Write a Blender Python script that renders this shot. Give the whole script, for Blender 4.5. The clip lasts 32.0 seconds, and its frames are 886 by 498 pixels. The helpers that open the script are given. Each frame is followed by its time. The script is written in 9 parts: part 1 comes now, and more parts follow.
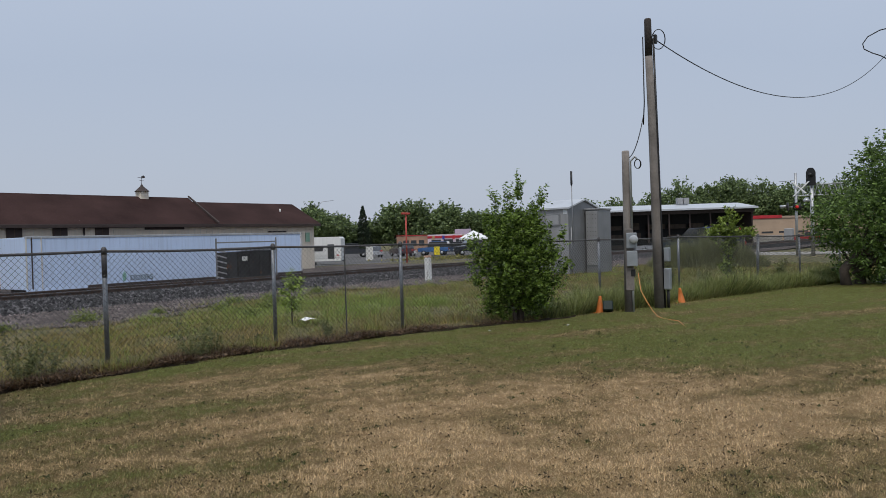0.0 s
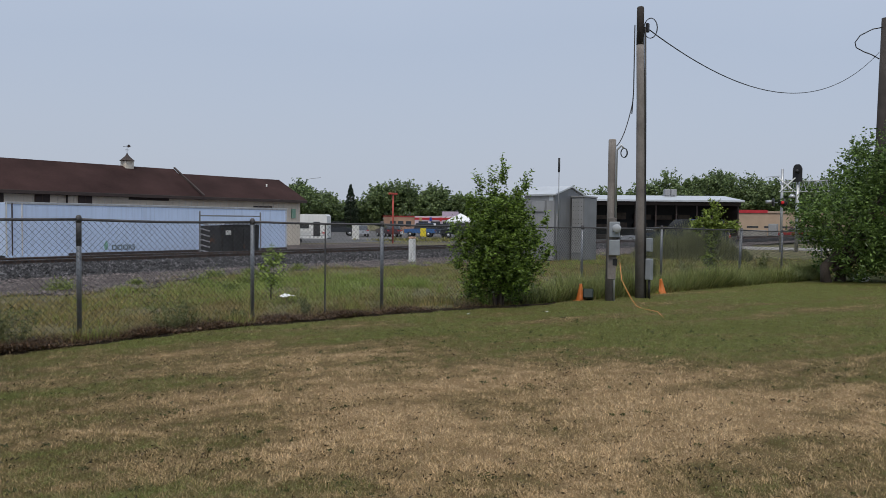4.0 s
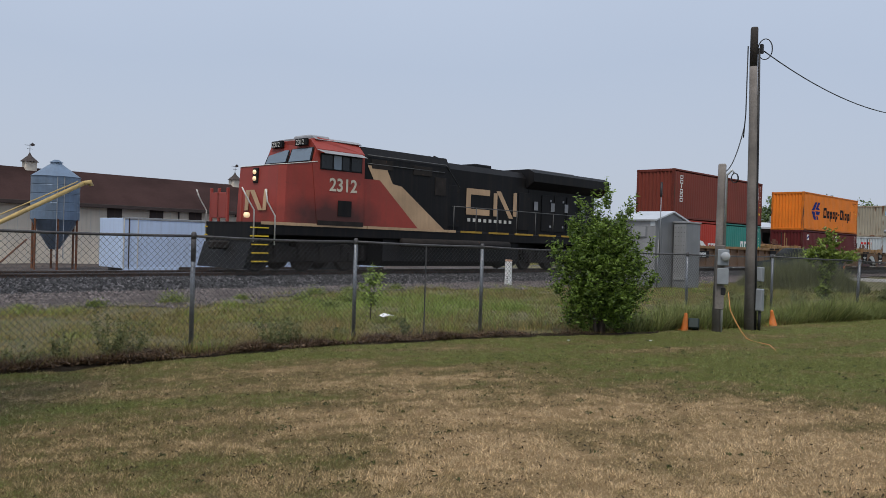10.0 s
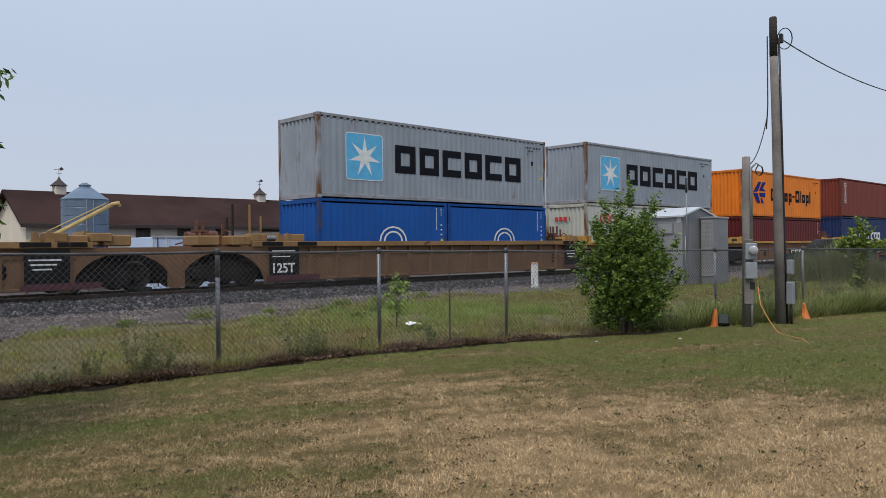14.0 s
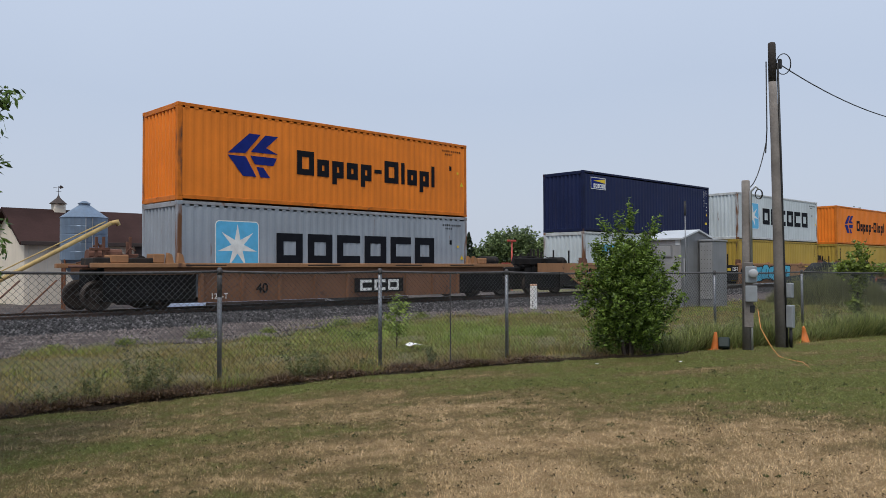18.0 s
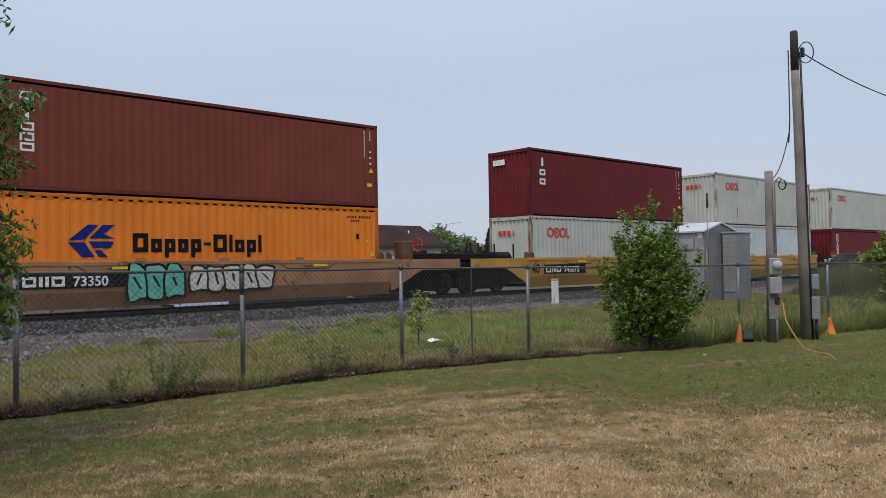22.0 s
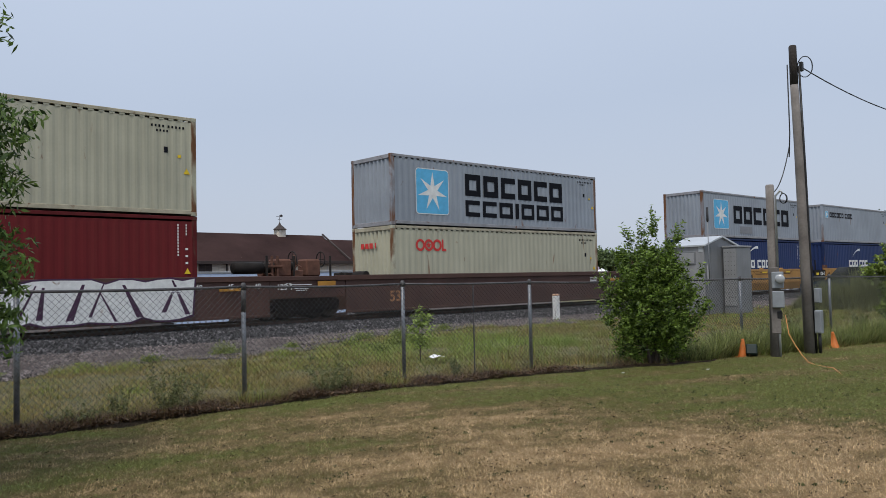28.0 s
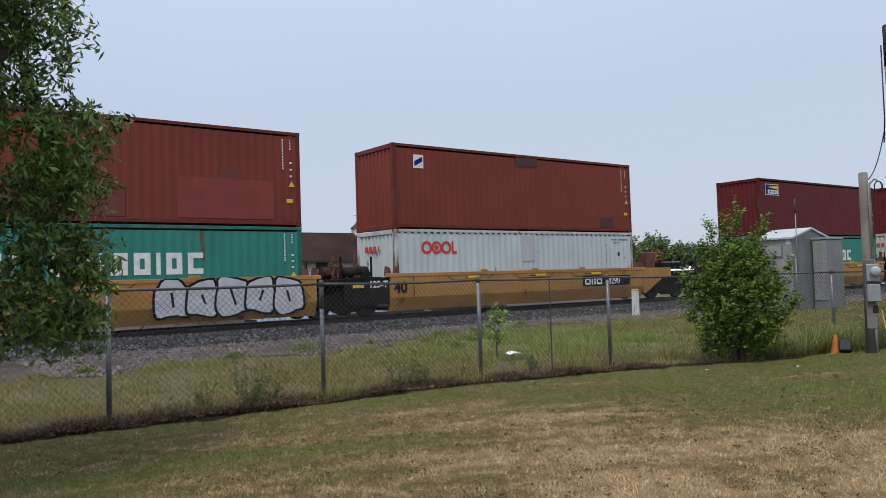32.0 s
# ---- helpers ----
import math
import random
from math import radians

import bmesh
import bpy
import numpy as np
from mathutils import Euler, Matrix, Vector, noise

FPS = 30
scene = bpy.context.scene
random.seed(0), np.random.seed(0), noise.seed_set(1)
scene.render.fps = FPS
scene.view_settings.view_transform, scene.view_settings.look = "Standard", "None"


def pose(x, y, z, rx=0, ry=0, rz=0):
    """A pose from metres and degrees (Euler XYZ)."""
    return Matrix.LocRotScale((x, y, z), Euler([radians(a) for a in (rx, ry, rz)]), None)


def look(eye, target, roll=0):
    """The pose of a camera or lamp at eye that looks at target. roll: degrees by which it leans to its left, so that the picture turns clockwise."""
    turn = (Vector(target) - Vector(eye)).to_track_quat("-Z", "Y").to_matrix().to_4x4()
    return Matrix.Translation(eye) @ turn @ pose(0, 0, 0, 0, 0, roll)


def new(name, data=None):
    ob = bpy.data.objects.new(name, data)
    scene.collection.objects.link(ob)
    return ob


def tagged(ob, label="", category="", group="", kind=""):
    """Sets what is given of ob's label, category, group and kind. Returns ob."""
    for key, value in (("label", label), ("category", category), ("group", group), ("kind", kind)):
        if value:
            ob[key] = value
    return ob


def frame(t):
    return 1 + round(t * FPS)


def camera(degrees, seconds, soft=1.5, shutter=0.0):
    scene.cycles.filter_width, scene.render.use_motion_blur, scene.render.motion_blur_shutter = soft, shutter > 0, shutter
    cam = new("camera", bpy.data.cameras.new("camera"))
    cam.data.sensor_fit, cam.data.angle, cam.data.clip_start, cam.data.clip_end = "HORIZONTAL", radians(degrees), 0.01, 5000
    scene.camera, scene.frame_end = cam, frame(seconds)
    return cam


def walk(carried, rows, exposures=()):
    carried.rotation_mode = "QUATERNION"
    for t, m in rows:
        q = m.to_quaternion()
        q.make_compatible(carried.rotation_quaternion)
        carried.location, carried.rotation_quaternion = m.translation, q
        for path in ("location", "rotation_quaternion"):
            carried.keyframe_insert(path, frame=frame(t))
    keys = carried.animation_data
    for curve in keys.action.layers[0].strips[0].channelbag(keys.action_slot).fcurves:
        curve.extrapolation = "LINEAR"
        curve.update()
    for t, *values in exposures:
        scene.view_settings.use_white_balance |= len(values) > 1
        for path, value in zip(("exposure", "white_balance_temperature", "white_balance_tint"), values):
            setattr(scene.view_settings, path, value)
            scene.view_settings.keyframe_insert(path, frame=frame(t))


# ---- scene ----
cam = camera(59.27, 32.0, 0.8)
PATH = [
    (0, (-0.008, -0.164, 1.544), (7.893, 5.964, 1.425), -1.71),
    (0.5, (-0.007, -0.178, 1.549), (8.018, 5.787, 1.383), -1.71),
    (1, (0.067, -0.205, 1.547), (7.941, 5.953, 1.242), -0.96),
    (1.5, (0.131, -0.212, 1.545), (7.973, 5.984, 1.214), -0.00),
    (2, (0.103, -0.219, 1.548), (7.938, 5.988, 1.242), 0.02),
    (2.5, (0.024, -0.196, 1.552), (7.885, 5.979, 1.266), -0.21),
    (3, (0.039, -0.188, 1.548), (7.967, 5.900, 1.250), -0.25),
    (3.5, (0.126, -0.198, 1.539), (8.095, 5.834, 1.199), 0.41),
    (5.5, (-0.036, -0.121, 1.541), (8.029, 5.781, 1.180), 0.40),
    (6, (-0.042, -0.106, 1.543), (8.061, 5.744, 1.188), 0.77),
    (6.5, (-0.042, -0.112, 1.541), (8.077, 5.712, 1.131), 1.16),
    (7, (-0.049, -0.112, 1.540), (8.113, 5.644, 1.041), 1.70),
    (7.5, (-0.031, -0.095, 1.539), (8.130, 5.648, 0.902), 1.89),
    (8, (0.055, -0.098, 1.542), (8.132, 5.754, 0.828), 1.52),
    (8.5, (0.074, -0.077, 1.535), (8.044, 5.918, 0.794), 1.65),
    (9, (0.061, -0.067, 1.540), (7.714, 6.351, 1.044), 1.51),
    (9.5, (0.063, -0.039, 1.544), (7.485, 6.657, 1.279), 1.47),
    (10, (0.089, -0.044, 1.549), (7.316, 6.867, 1.457), 1.78),
    (10.5, (0.113, -0.050, 1.553), (7.194, 7.011, 1.469), 1.95),
    (11, (0.127, -0.055, 1.553), (7.099, 7.111, 1.417), 0.90),
    (11.5, (0.103, -0.070, 1.552), (7.074, 7.099, 1.386), -0.15),
    (12, (0.079, -0.072, 1.549), (7.169, 6.979, 1.387), -0.88),
    (12.5, (0.092, -0.071, 1.554), (7.325, 6.833, 1.397), -1.06),
    (13, (0.140, -0.043, 1.549), (7.241, 6.997, 1.433), -0.70),
    (13.5, (0.166, -0.056, 1.548), (7.162, 7.088, 1.467), -0.59),
    (15.5, (0.078, -0.086, 1.554), (7.124, 7.006, 1.785), -0.62),
    (16, (0.086, -0.065, 1.562), (7.173, 6.986, 1.798), -0.47),
    (16.5, (0.109, -0.043, 1.551), (7.188, 7.016, 1.768), -0.19),
    (17, (0.117, -0.051, 1.554), (7.187, 7.017, 1.785), -0.14),
    (17.5, (0.107, -0.056, 1.555), (7.160, 7.029, 1.794), -0.15),
    (18, (0.092, -0.049, 1.558), (7.099, 7.081, 1.806), -0.22),
    (18.5, (0.095, -0.057, 1.552), (7.060, 7.115, 1.810), -0.61),
    (19, (0.088, -0.051, 1.546), (7.042, 7.131, 1.795), -1.09),
    (19.5, (0.074, -0.029, 1.550), (7.034, 7.149, 1.781), -0.96),
    (20, (0.069, -0.017, 1.549), (7.011, 7.178, 1.754), -0.88),
    (20.5, (0.077, -0.023, 1.547), (6.997, 7.193, 1.747), -0.81),
    (21, (0.089, -0.025, 1.544), (6.973, 7.225, 1.754), -0.79),
    (21.5, (0.094, -0.047, 1.548), (6.931, 7.248, 1.745), -0.87),
    (22, (0.096, -0.049, 1.543), (6.912, 7.264, 1.748), -0.95),
    (22.5, (0.085, -0.041, 1.552), (6.913, 7.263, 1.738), -0.88),
    (23, (0.103, -0.043, 1.552), (6.926, 7.266, 1.728), -0.83),
    (23.5, (0.100, -0.042, 1.549), (6.911, 7.278, 1.710), -0.87),
    (24, (0.064, -0.038, 1.549), (6.901, 7.257, 1.721), -1.08),
    (24.5, (0.038, -0.028, 1.550), (6.965, 7.182, 1.729), -1.36),
    (25, (0.003, -0.025, 1.551), (7.027, 7.091, 1.742), -1.45),
    (25.5, (-0.012, -0.016, 1.556), (7.052, 7.059, 1.751), -1.36),
    (27.5, (0.066, -0.008, 1.560), (6.980, 7.209, 1.896), -1.06),
    (28, (0.090, -0.010, 1.548), (6.908, 7.294, 1.953), -1.30),
    (28.5, (0.094, -0.002, 1.549), (6.793, 7.410, 1.989), -1.14),
    (29, (0.099, 0.003, 1.547), (6.570, 7.614, 2.014), -1.26),
    (29.5, (0.100, 0.013, 1.553), (6.484, 7.697, 1.997), -1.17),
    (30, (0.097, 0.000, 1.550), (6.355, 7.789, 1.976), -1.35),
    (30.5, (0.097, -0.006, 1.553), (6.254, 7.864, 1.952), -1.51),
    (31, (0.112, -0.002, 1.551), (6.214, 7.911, 1.947), -1.79),
    (31.5, (0.125, -0.006, 1.550), (6.180, 7.942, 1.947), -1.92),
    (32, (0.136, 0.028, 1.530), (6.212, 7.961, 1.924), -1.81),
]
EXPOSURE = [(0.0, 0.0), (6.0, 0.03), (8.0, 0.05), (9.0, 0.07), (10.0, 0.11), (11.0, 0.29), (12.0, 0.33), (13.0, 0.25), (16.0, 0.23), (22.0, 0.23), (25.0, 0.24), (28.0, 0.19), (29.0, 0.17), (30.0, 0.22), (32.0, 0.31)]
walk(cam, [(t, look(eye, target, roll)) for t, eye, target, roll in PATH], EXPOSURE)

# ---- world and sun: hazy, nearly overcast morning ----
world = bpy.data.worlds.new("hazy_sky")
scene.world = world
world.use_nodes = True
wn, wl = world.node_tree.nodes, world.node_tree.links
wn.clear()
SUN_EL, SUN_AZ = radians(60), radians(208)
w_sky = wn.new("ShaderNodeTexSky")
w_sky.sky_type, w_sky.sun_disc = "NISHITA", False
w_sky.sun_elevation, w_sky.sun_rotation = SUN_EL, radians(90) - SUN_AZ
w_sky.dust_density, w_sky.air_density, w_sky.ozone_density = 4.0, 1.0, 1.5
w_str = wn.new("ShaderNodeMix")
w_str.data_type, w_str.blend_type = "RGBA", "MULTIPLY"
w_str.inputs["Factor"].default_value = 1.0
wl.new(w_sky.outputs[0], w_str.inputs[6])
w_str.inputs[7].default_value = (0.09, 0.09, 0.09, 1)
# thin even cloud over the clear sky, paler towards the horizon
w_geo = wn.new("ShaderNodeTexCoord")
w_sep = wn.new("ShaderNodeSeparateXYZ")
w_ramp = wn.new("ShaderNodeValToRGB")
w_noise = wn.new("ShaderNodeTexNoise")
w_noise.inputs["Scale"].default_value, w_noise.inputs["Detail"].default_value = 1.6, 4
w_add = wn.new("ShaderNodeMath")
w_add.operation = "MULTIPLY_ADD"
wl.new(w_geo.outputs["Generated"], w_sep.inputs[0])
wl.new(w_geo.outputs["Generated"], w_noise.inputs["Vector"])
wl.new(w_noise.outputs["Fac"], w_add.inputs[0])
w_add.inputs[1].default_value = 0.16
wl.new(w_sep.outputs["Z"], w_add.inputs[2])
wl.new(w_add.outputs[0], w_ramp.inputs[0])
w_ramp.color_ramp.elements[0].position, w_ramp.color_ramp.elements[0].color = 0.05, (0.52, 0.57, 0.665, 1)
w_ramp.color_ramp.elements[1].position, w_ramp.color_ramp.elements[1].color = 0.75, (0.64, 0.73, 0.89, 1)
w_mid = w_ramp.color_ramp.elements.new(0.30)
w_mid.color = (0.475, 0.55, 0.685, 1)
w_mix = wn.new("ShaderNodeMix")
w_mix.data_type = "RGBA"
w_mix.inputs["Factor"].default_value = 0.85
wl.new(w_str.outputs[2], w_mix.inputs[6])
wl.new(w_ramp.outputs[0], w_mix.inputs[7])
w_bg = wn.new("ShaderNodeBackground")
w_bg.inputs["Strength"].default_value = 1.0
wl.new(w_mix.outputs[2], w_bg.inputs["Color"])
w_out = wn.new("ShaderNodeOutputWorld")
wl.new(w_bg.outputs[0], w_out.inputs["Surface"])
sun = new("sun", bpy.data.lights.new("sun", "SUN"))
sun.data.energy, sun.data.angle, sun.data.color = 1.75, radians(14), (1.0, 0.95, 0.87)
SUN_TO = Vector((math.cos(SUN_AZ) * math.cos(SUN_EL), math.sin(SUN_AZ) * math.cos(SUN_EL), math.sin(SUN_EL)))
sun.matrix_world = look(SUN_TO * 60, (0, 0, 0))


# ---- materials ----
MATS = {}


def mat(name, col, rough=0.6, metal=0.0, var=0.18, scale=2.0, fine=40.0, bump=0.15, streak=0.0,
        stain=None, stain_amt=0.0, stain_scale=3.0, spec=0.4, coat=0.0, hue=None, hue_amt=0.5, transl=0.0, emit=0.0, island=0.0, vert=False):
    """Two scales of colour variation, optional stains, rain streaks and relief, in object space, shifted from thing to thing."""
    if name in MATS:
        return MATS[name]
    m = bpy.data.materials.new(name)
    m.use_nodes = True
    n, l = m.node_tree.nodes, m.node_tree.links
    b = n["Principled BSDF"]
    tc, oi, add = n.new("ShaderNodeTexCoord"), n.new("ShaderNodeObjectInfo"), n.new("ShaderNodeVectorMath")
    sc = n.new("ShaderNodeVectorMath")
    sc.operation, sc.inputs[3].default_value = "SCALE", 37.0
    com = n.new("ShaderNodeCombineXYZ")
    for i in range(3):
        l.new(oi.outputs["Random"], com.inputs[i])
    l.new(com.outputs[0], sc.inputs[0])
    l.new(tc.outputs["Object"], add.inputs[0])
    l.new(sc.outputs[0], add.inputs[1])
    vec = add.outputs[0]

    def noise_at(s, detail=4, v=vec, dist=0.0):
        t = n.new("ShaderNodeTexNoise")
        t.inputs["Scale"].default_value, t.inputs["Detail"].default_value, t.inputs["Distortion"].default_value = s, detail, dist
        l.new(v, t.inputs["Vector"])
        return t.outputs["Fac"]

    def ramp(src, a, b2, c0=(0, 0, 0, 1), c1=(1, 1, 1, 1)):
        r = n.new("ShaderNodeValToRGB")
        r.color_ramp.elements[0].position, r.color_ramp.elements[1].position = a, b2
        r.color_ramp.elements[0].color, r.color_ramp.elements[1].color = c0, c1
        l.new(src, r.inputs[0])
        return r.outputs[0]

    def mix(fac, a, b2, mode="MIX"):
        x = n.new("ShaderNodeMix")
        x.data_type, x.blend_type = "RGBA", mode
        for s, v in ((x.inputs["Factor"], fac), (x.inputs[6], a), (x.inputs[7], b2)):
            if isinstance(v, (int, float)):
                s.default_value = v
            elif isinstance(v, tuple):
                s.default_value = v if len(v) == 4 else (*v, 1)
            else:
                l.new(v, s)
        return x.outputs[2]

    lo = tuple(c * (1 - var) for c in col) + (1,)
    hi = tuple(min(1, c * (1 + var)) for c in col) + (1,)
    big = noise_at(scale, 5)
    c = ramp(big, 0.3, 0.7, lo, hi)
    if hue:
        c = mix(mix(0.0, ramp(noise_at(scale * 0.6, 3, dist=0.6), 0.5 - hue_amt * 0.3, 0.75), (0, 0, 0)), c, hue)
    small = noise_at(fine, 3)
    c = mix(0.5, c, ramp(small, 0.2, 0.8, (1 - var, 1 - var, 1 - var, 1), (1 + var * 0.4, 1 + var * 0.4, 1 + var * 0.4, 1)), "MULTIPLY")
    if island:
        g = n.new("ShaderNodeNewGeometry")
        c = mix(1.0, c, ramp(g.outputs["Random Per Island"], 0, 1, (1 - island, 1 - island, 1 - island, 1), (1 + island, 1 + island, 1 + island, 1)), "MULTIPLY")
    rsock = None
    if streak:
        mp = n.new("ShaderNodeMapping")
        mp.inputs["Scale"].default_value = (7, 7, 0.35)
        l.new(vec, mp.inputs["Vector"])
        s = ramp(noise_at(1.0, 5, mp.outputs[0]), 0.45, 0.8)
        c = mix(mix(1.0 - streak, s, (0, 0, 0)), c, tuple(x * 0.45 + y for x, y in zip(col, (0.05, 0.035, 0.02))))
    if stain:
        sv = vec
        if vert:
            mv = n.new("ShaderNodeMapping")
            mv.inputs["Scale"].default_value = (1.0, 1.0, 0.25)
            l.new(vec, mv.inputs["Vector"])
            sv = mv.outputs[0]
        mk = ramp(noise_at(stain_scale, 6, sv, 0.8), 0.74 - 0.3 * stain_amt, 0.80 - 0.2 * stain_amt)
        c = mix(mk, c, stain)
        rsock = mk
    l.new(c, b.inputs["Base Color"])
    b.inputs["Roughness"].default_value, b.inputs["Metallic"].default_value = rough, metal
    b.inputs["Specular IOR Level"].default_value = spec
    if rsock is not None:
        r2 = n.new("ShaderNodeMapRange")
        r2.inputs["To Min"].default_value, r2.inputs["To Max"].default_value = rough, 0.9
        l.new(rsock, r2.inputs["Value"])
        l.new(r2.outputs[0], b.inputs["Roughness"])
    if coat:
        b.inputs["Coat Weight"].default_value = coat
    if transl:
        b.inputs["Transmission Weight"].default_value = 0.0
        b.inputs["Subsurface Weight"].default_value = 0.0
    if emit:
        l.new(c, b.inputs["Emission Color"])
        b.inputs["Emission Strength"].default_value = emit
    if bump:
        bp = n.new("ShaderNodeBump")
        bp.inputs["Strength"].default_value, bp.inputs["Distance"].default_value = bump, 0.02
        l.new(small, bp.inputs["Height"])
        l.new(bp.outputs[0], b.inputs["Normal"])
    MATS[name] = m
    return m


def leaf_mat(name, col, var=0.35):
    """Leaf: a mix of gloss, diffuse and light let through, varied from leaf to leaf."""
    if name in MATS:
        return MATS[name]
    m = bpy.data.materials.new(name)
    m.use_nodes = True
    n, l = m.node_tree.nodes, m.node_tree.links
    b, out = n["Principled BSDF"], n["Material Output"]
    g, r, tr, mx = n.new("ShaderNodeNewGeometry"), n.new("ShaderNodeValToRGB"), n.new("ShaderNodeBsdfTranslucent"), n.new("ShaderNodeMixShader")
    e = r.color_ramp.elements
    e[0].color = (col[0] * (1 - var), col[1] * (1 - var), col[2] * (1 - var), 1)
    e[1].color = (col[0] * (1 + var) + 0.012, col[1] * (1 + var * 0.8), col[2] * (1 + var * 0.3), 1)
    l.new(g.outputs["Random Per Island"], r.inputs[0])
    l.new(r.outputs[0], b.inputs["Base Color"])
    l.new(r.outputs[0], tr.inputs["Color"])
    b.inputs["Roughness"].default_value, b.inputs["Specular IOR Level"].default_value = 0.5, 0.35
    mx.inputs[0].default_value = 0.3
    l.new(b.outputs[0], mx.inputs[1])
    l.new(tr.outputs[0], mx.inputs[2])
    l.new(mx.outputs[0], out.inputs["Surface"])
    MATS[name] = m
    return m


def glass_mat(name, col, rough=0.08):
    m = MATS.get(name)
    if not m:
        m = MATS[name] = bpy.data.materials.new(name)
        m.use_nodes = True
        b = m.node_tree.nodes["Principled BSDF"]
        b.inputs["Base Color"].default_value = (*col, 1)
        b.inputs["Roughness"].default_value, b.inputs["Specular IOR Level"].default_value = rough, 0.8
        b.inputs["Coat Weight"].default_value = 0.6
    return m


# ---- mesh helpers ----
class MB:
    """Collects faces for one mesh."""

    def __init__(self):
        self.v, self.f = [], []

    def add(self, vs, fs):
        k = len(self.v)
        self.v += [tuple(p) for p in vs]
        self.f += [tuple(i + k for i in f) for f in fs]
        return self

    def box(self, x0, x1, y0, y1, z0, z1, c=0.0):
        """A box with edges chamfered by c."""
        if c <= 0:
            vs = [(x, y, z) for z in (z0, z1) for y in (y0, y1) for x in (x0, x1)]
            return self.add(vs, [(0, 2, 3, 1), (4, 5, 7, 6), (0, 1, 5, 4), (2, 6, 7, 3), (0, 4, 6, 2), (1, 3, 7, 5)])
        c = min(c, (x1 - x0) * 0.45, (y1 - y0) * 0.45, (z1 - z0) * 0.45)
        lo, hi, vs, idx = (x0, y0, z0), (x1, y1, z1), [], {}
        for k in range(8):
            s = [(k >> i) & 1 for i in range(3)]
            for ax in range(3):
                p = [(hi[i] if s[i] else lo[i]) if i == ax else ((hi[i] - c) if s[i] else (lo[i] + c)) for i in range(3)]
                idx[k, ax] = len(vs)
                vs.append(p)
        fs = []
        for ax in range(3):
            a, b = [i for i in range(3) if i != ax]
            for side in (0, 1):
                q = [(side << ax) | (i << a) | (j << b) for i, j in ((0, 0), (1, 0), (1, 1), (0, 1))]
                q = [idx[k, ax] for k in q]
                fs.append(q if (side == 1) == (ax != 1) else q[::-1])
        for ax in range(3):
            a, b = [i for i in range(3) if i != ax]
            for i in (0, 1):
                for j in (0, 1):
                    k0 = (i << a) | (j << b)
                    k1 = k0 | (1 << ax)
                    fs.append([idx[k0, a], idx[k1, a], idx[k1, b], idx[k0, b]])
        for k in range(8):
            fs.append([idx[k, 0], idx[k, 1], idx[k, 2]])
        return self.add(vs, fs)

    def tube(self, pts, r, n=6, cap=True):
        """A round bar along points; r may be one radius or one for each point."""
        pts = [Vector(p) for p in pts]
        rs = r if isinstance(r, (list, tuple)) else [r] * len(pts)
        vs, fs = [], []
        up = None
        for i, p in enumerate(pts):
            d = (pts[min(i + 1, len(pts) - 1)] - pts[max(i - 1, 0)]).normalized()
            if up is None or abs(d.dot(up)) > 0.95:
                up = Vector((0, 0, 1)) if abs(d.z) < 0.9 else Vector((1, 0, 0))
            a = d.cross(up).normalized()
            b = a.cross(d)
            up = b
            vs += [p + (a * math.cos(2 * math.pi * k / n) + b * math.sin(2 * math.pi * k / n)) * rs[i] for k in range(n)]
        for i in range(len(pts) - 1):
            for k in range(n):
                fs.append((i * n + k, i * n + (k + 1) % n, (i + 1) * n + (k + 1) % n, (i + 1) * n + k))
        if cap:
            fs += [tuple(range(n))[::-1], tuple((len(pts) - 1) * n + k for k in range(n))]
        return self.add(vs, fs)

    def prism(self, outline, axis, a, b):
        """An outline (u, v) drawn out along an axis from a to b. u, v are the other two axes in order."""
        n = len(outline)
        vs = []
        for w in (a, b):
            for u, v in outline:
                vs.append({"x": (w, u, v), "y": (u, w, v), "z": (u, v, w)}[axis])
        fs = [tuple(range(n))[::-1], tuple(range(n, 2 * n))]
        fs += [(i, (i + 1) % n, n + (i + 1) % n, n + i) for i in range(n)]
        return self.add(vs, fs)

    def mesh(self, name, smooth=False):
        me = bpy.data.meshes.new(name)
        me.from_pydata(self.v, [], self.f)
        bm = bmesh.new()
        bm.from_mesh(me)
        bmesh.ops.recalc_face_normals(bm, faces=bm.faces)
        bm.to_mesh(me)
        bm.free()
        if smooth:
            me.shade_smooth()
        return me


def part(name, shape, material, parent=None, label="", at=None, smooth=False):
    """Links a shape (MB or mesh) as one mesh object under a thing or part. Shared meshes keep the material on the object."""
    me = shape.mesh(name, smooth) if isinstance(shape, MB) else shape
    ob = new(name, me)
    if not me.materials:
        me.materials.append(None)
    ob.material_slots[0].link = "OBJECT"
    ob.material_slots[0].material = material
    if parent:
        ob.parent = parent
    if at:
        ob.location = at
    if label:
        tagged(ob, label)
    return ob


def thing(name, label, category, at=(0, 0, 0), rz=0.0, group=""):
    ob = new(name)
    ob.empty_display_size = 0.3
    ob.matrix_basis = pose(*at, 0, 0, rz)
    return tagged(ob, label, category, group)


def structure(ob, label, category=""):
    return tagged(ob, label, category, "", "structure")


def stuff(ob, label, category, group=""):
    return tagged(ob, label, category, group, "stuff")


def raw_mesh(name, v, f):
    me = bpy.data.meshes.new(name)
    me.from_pydata(v, [], f)
    me.update()
    return me


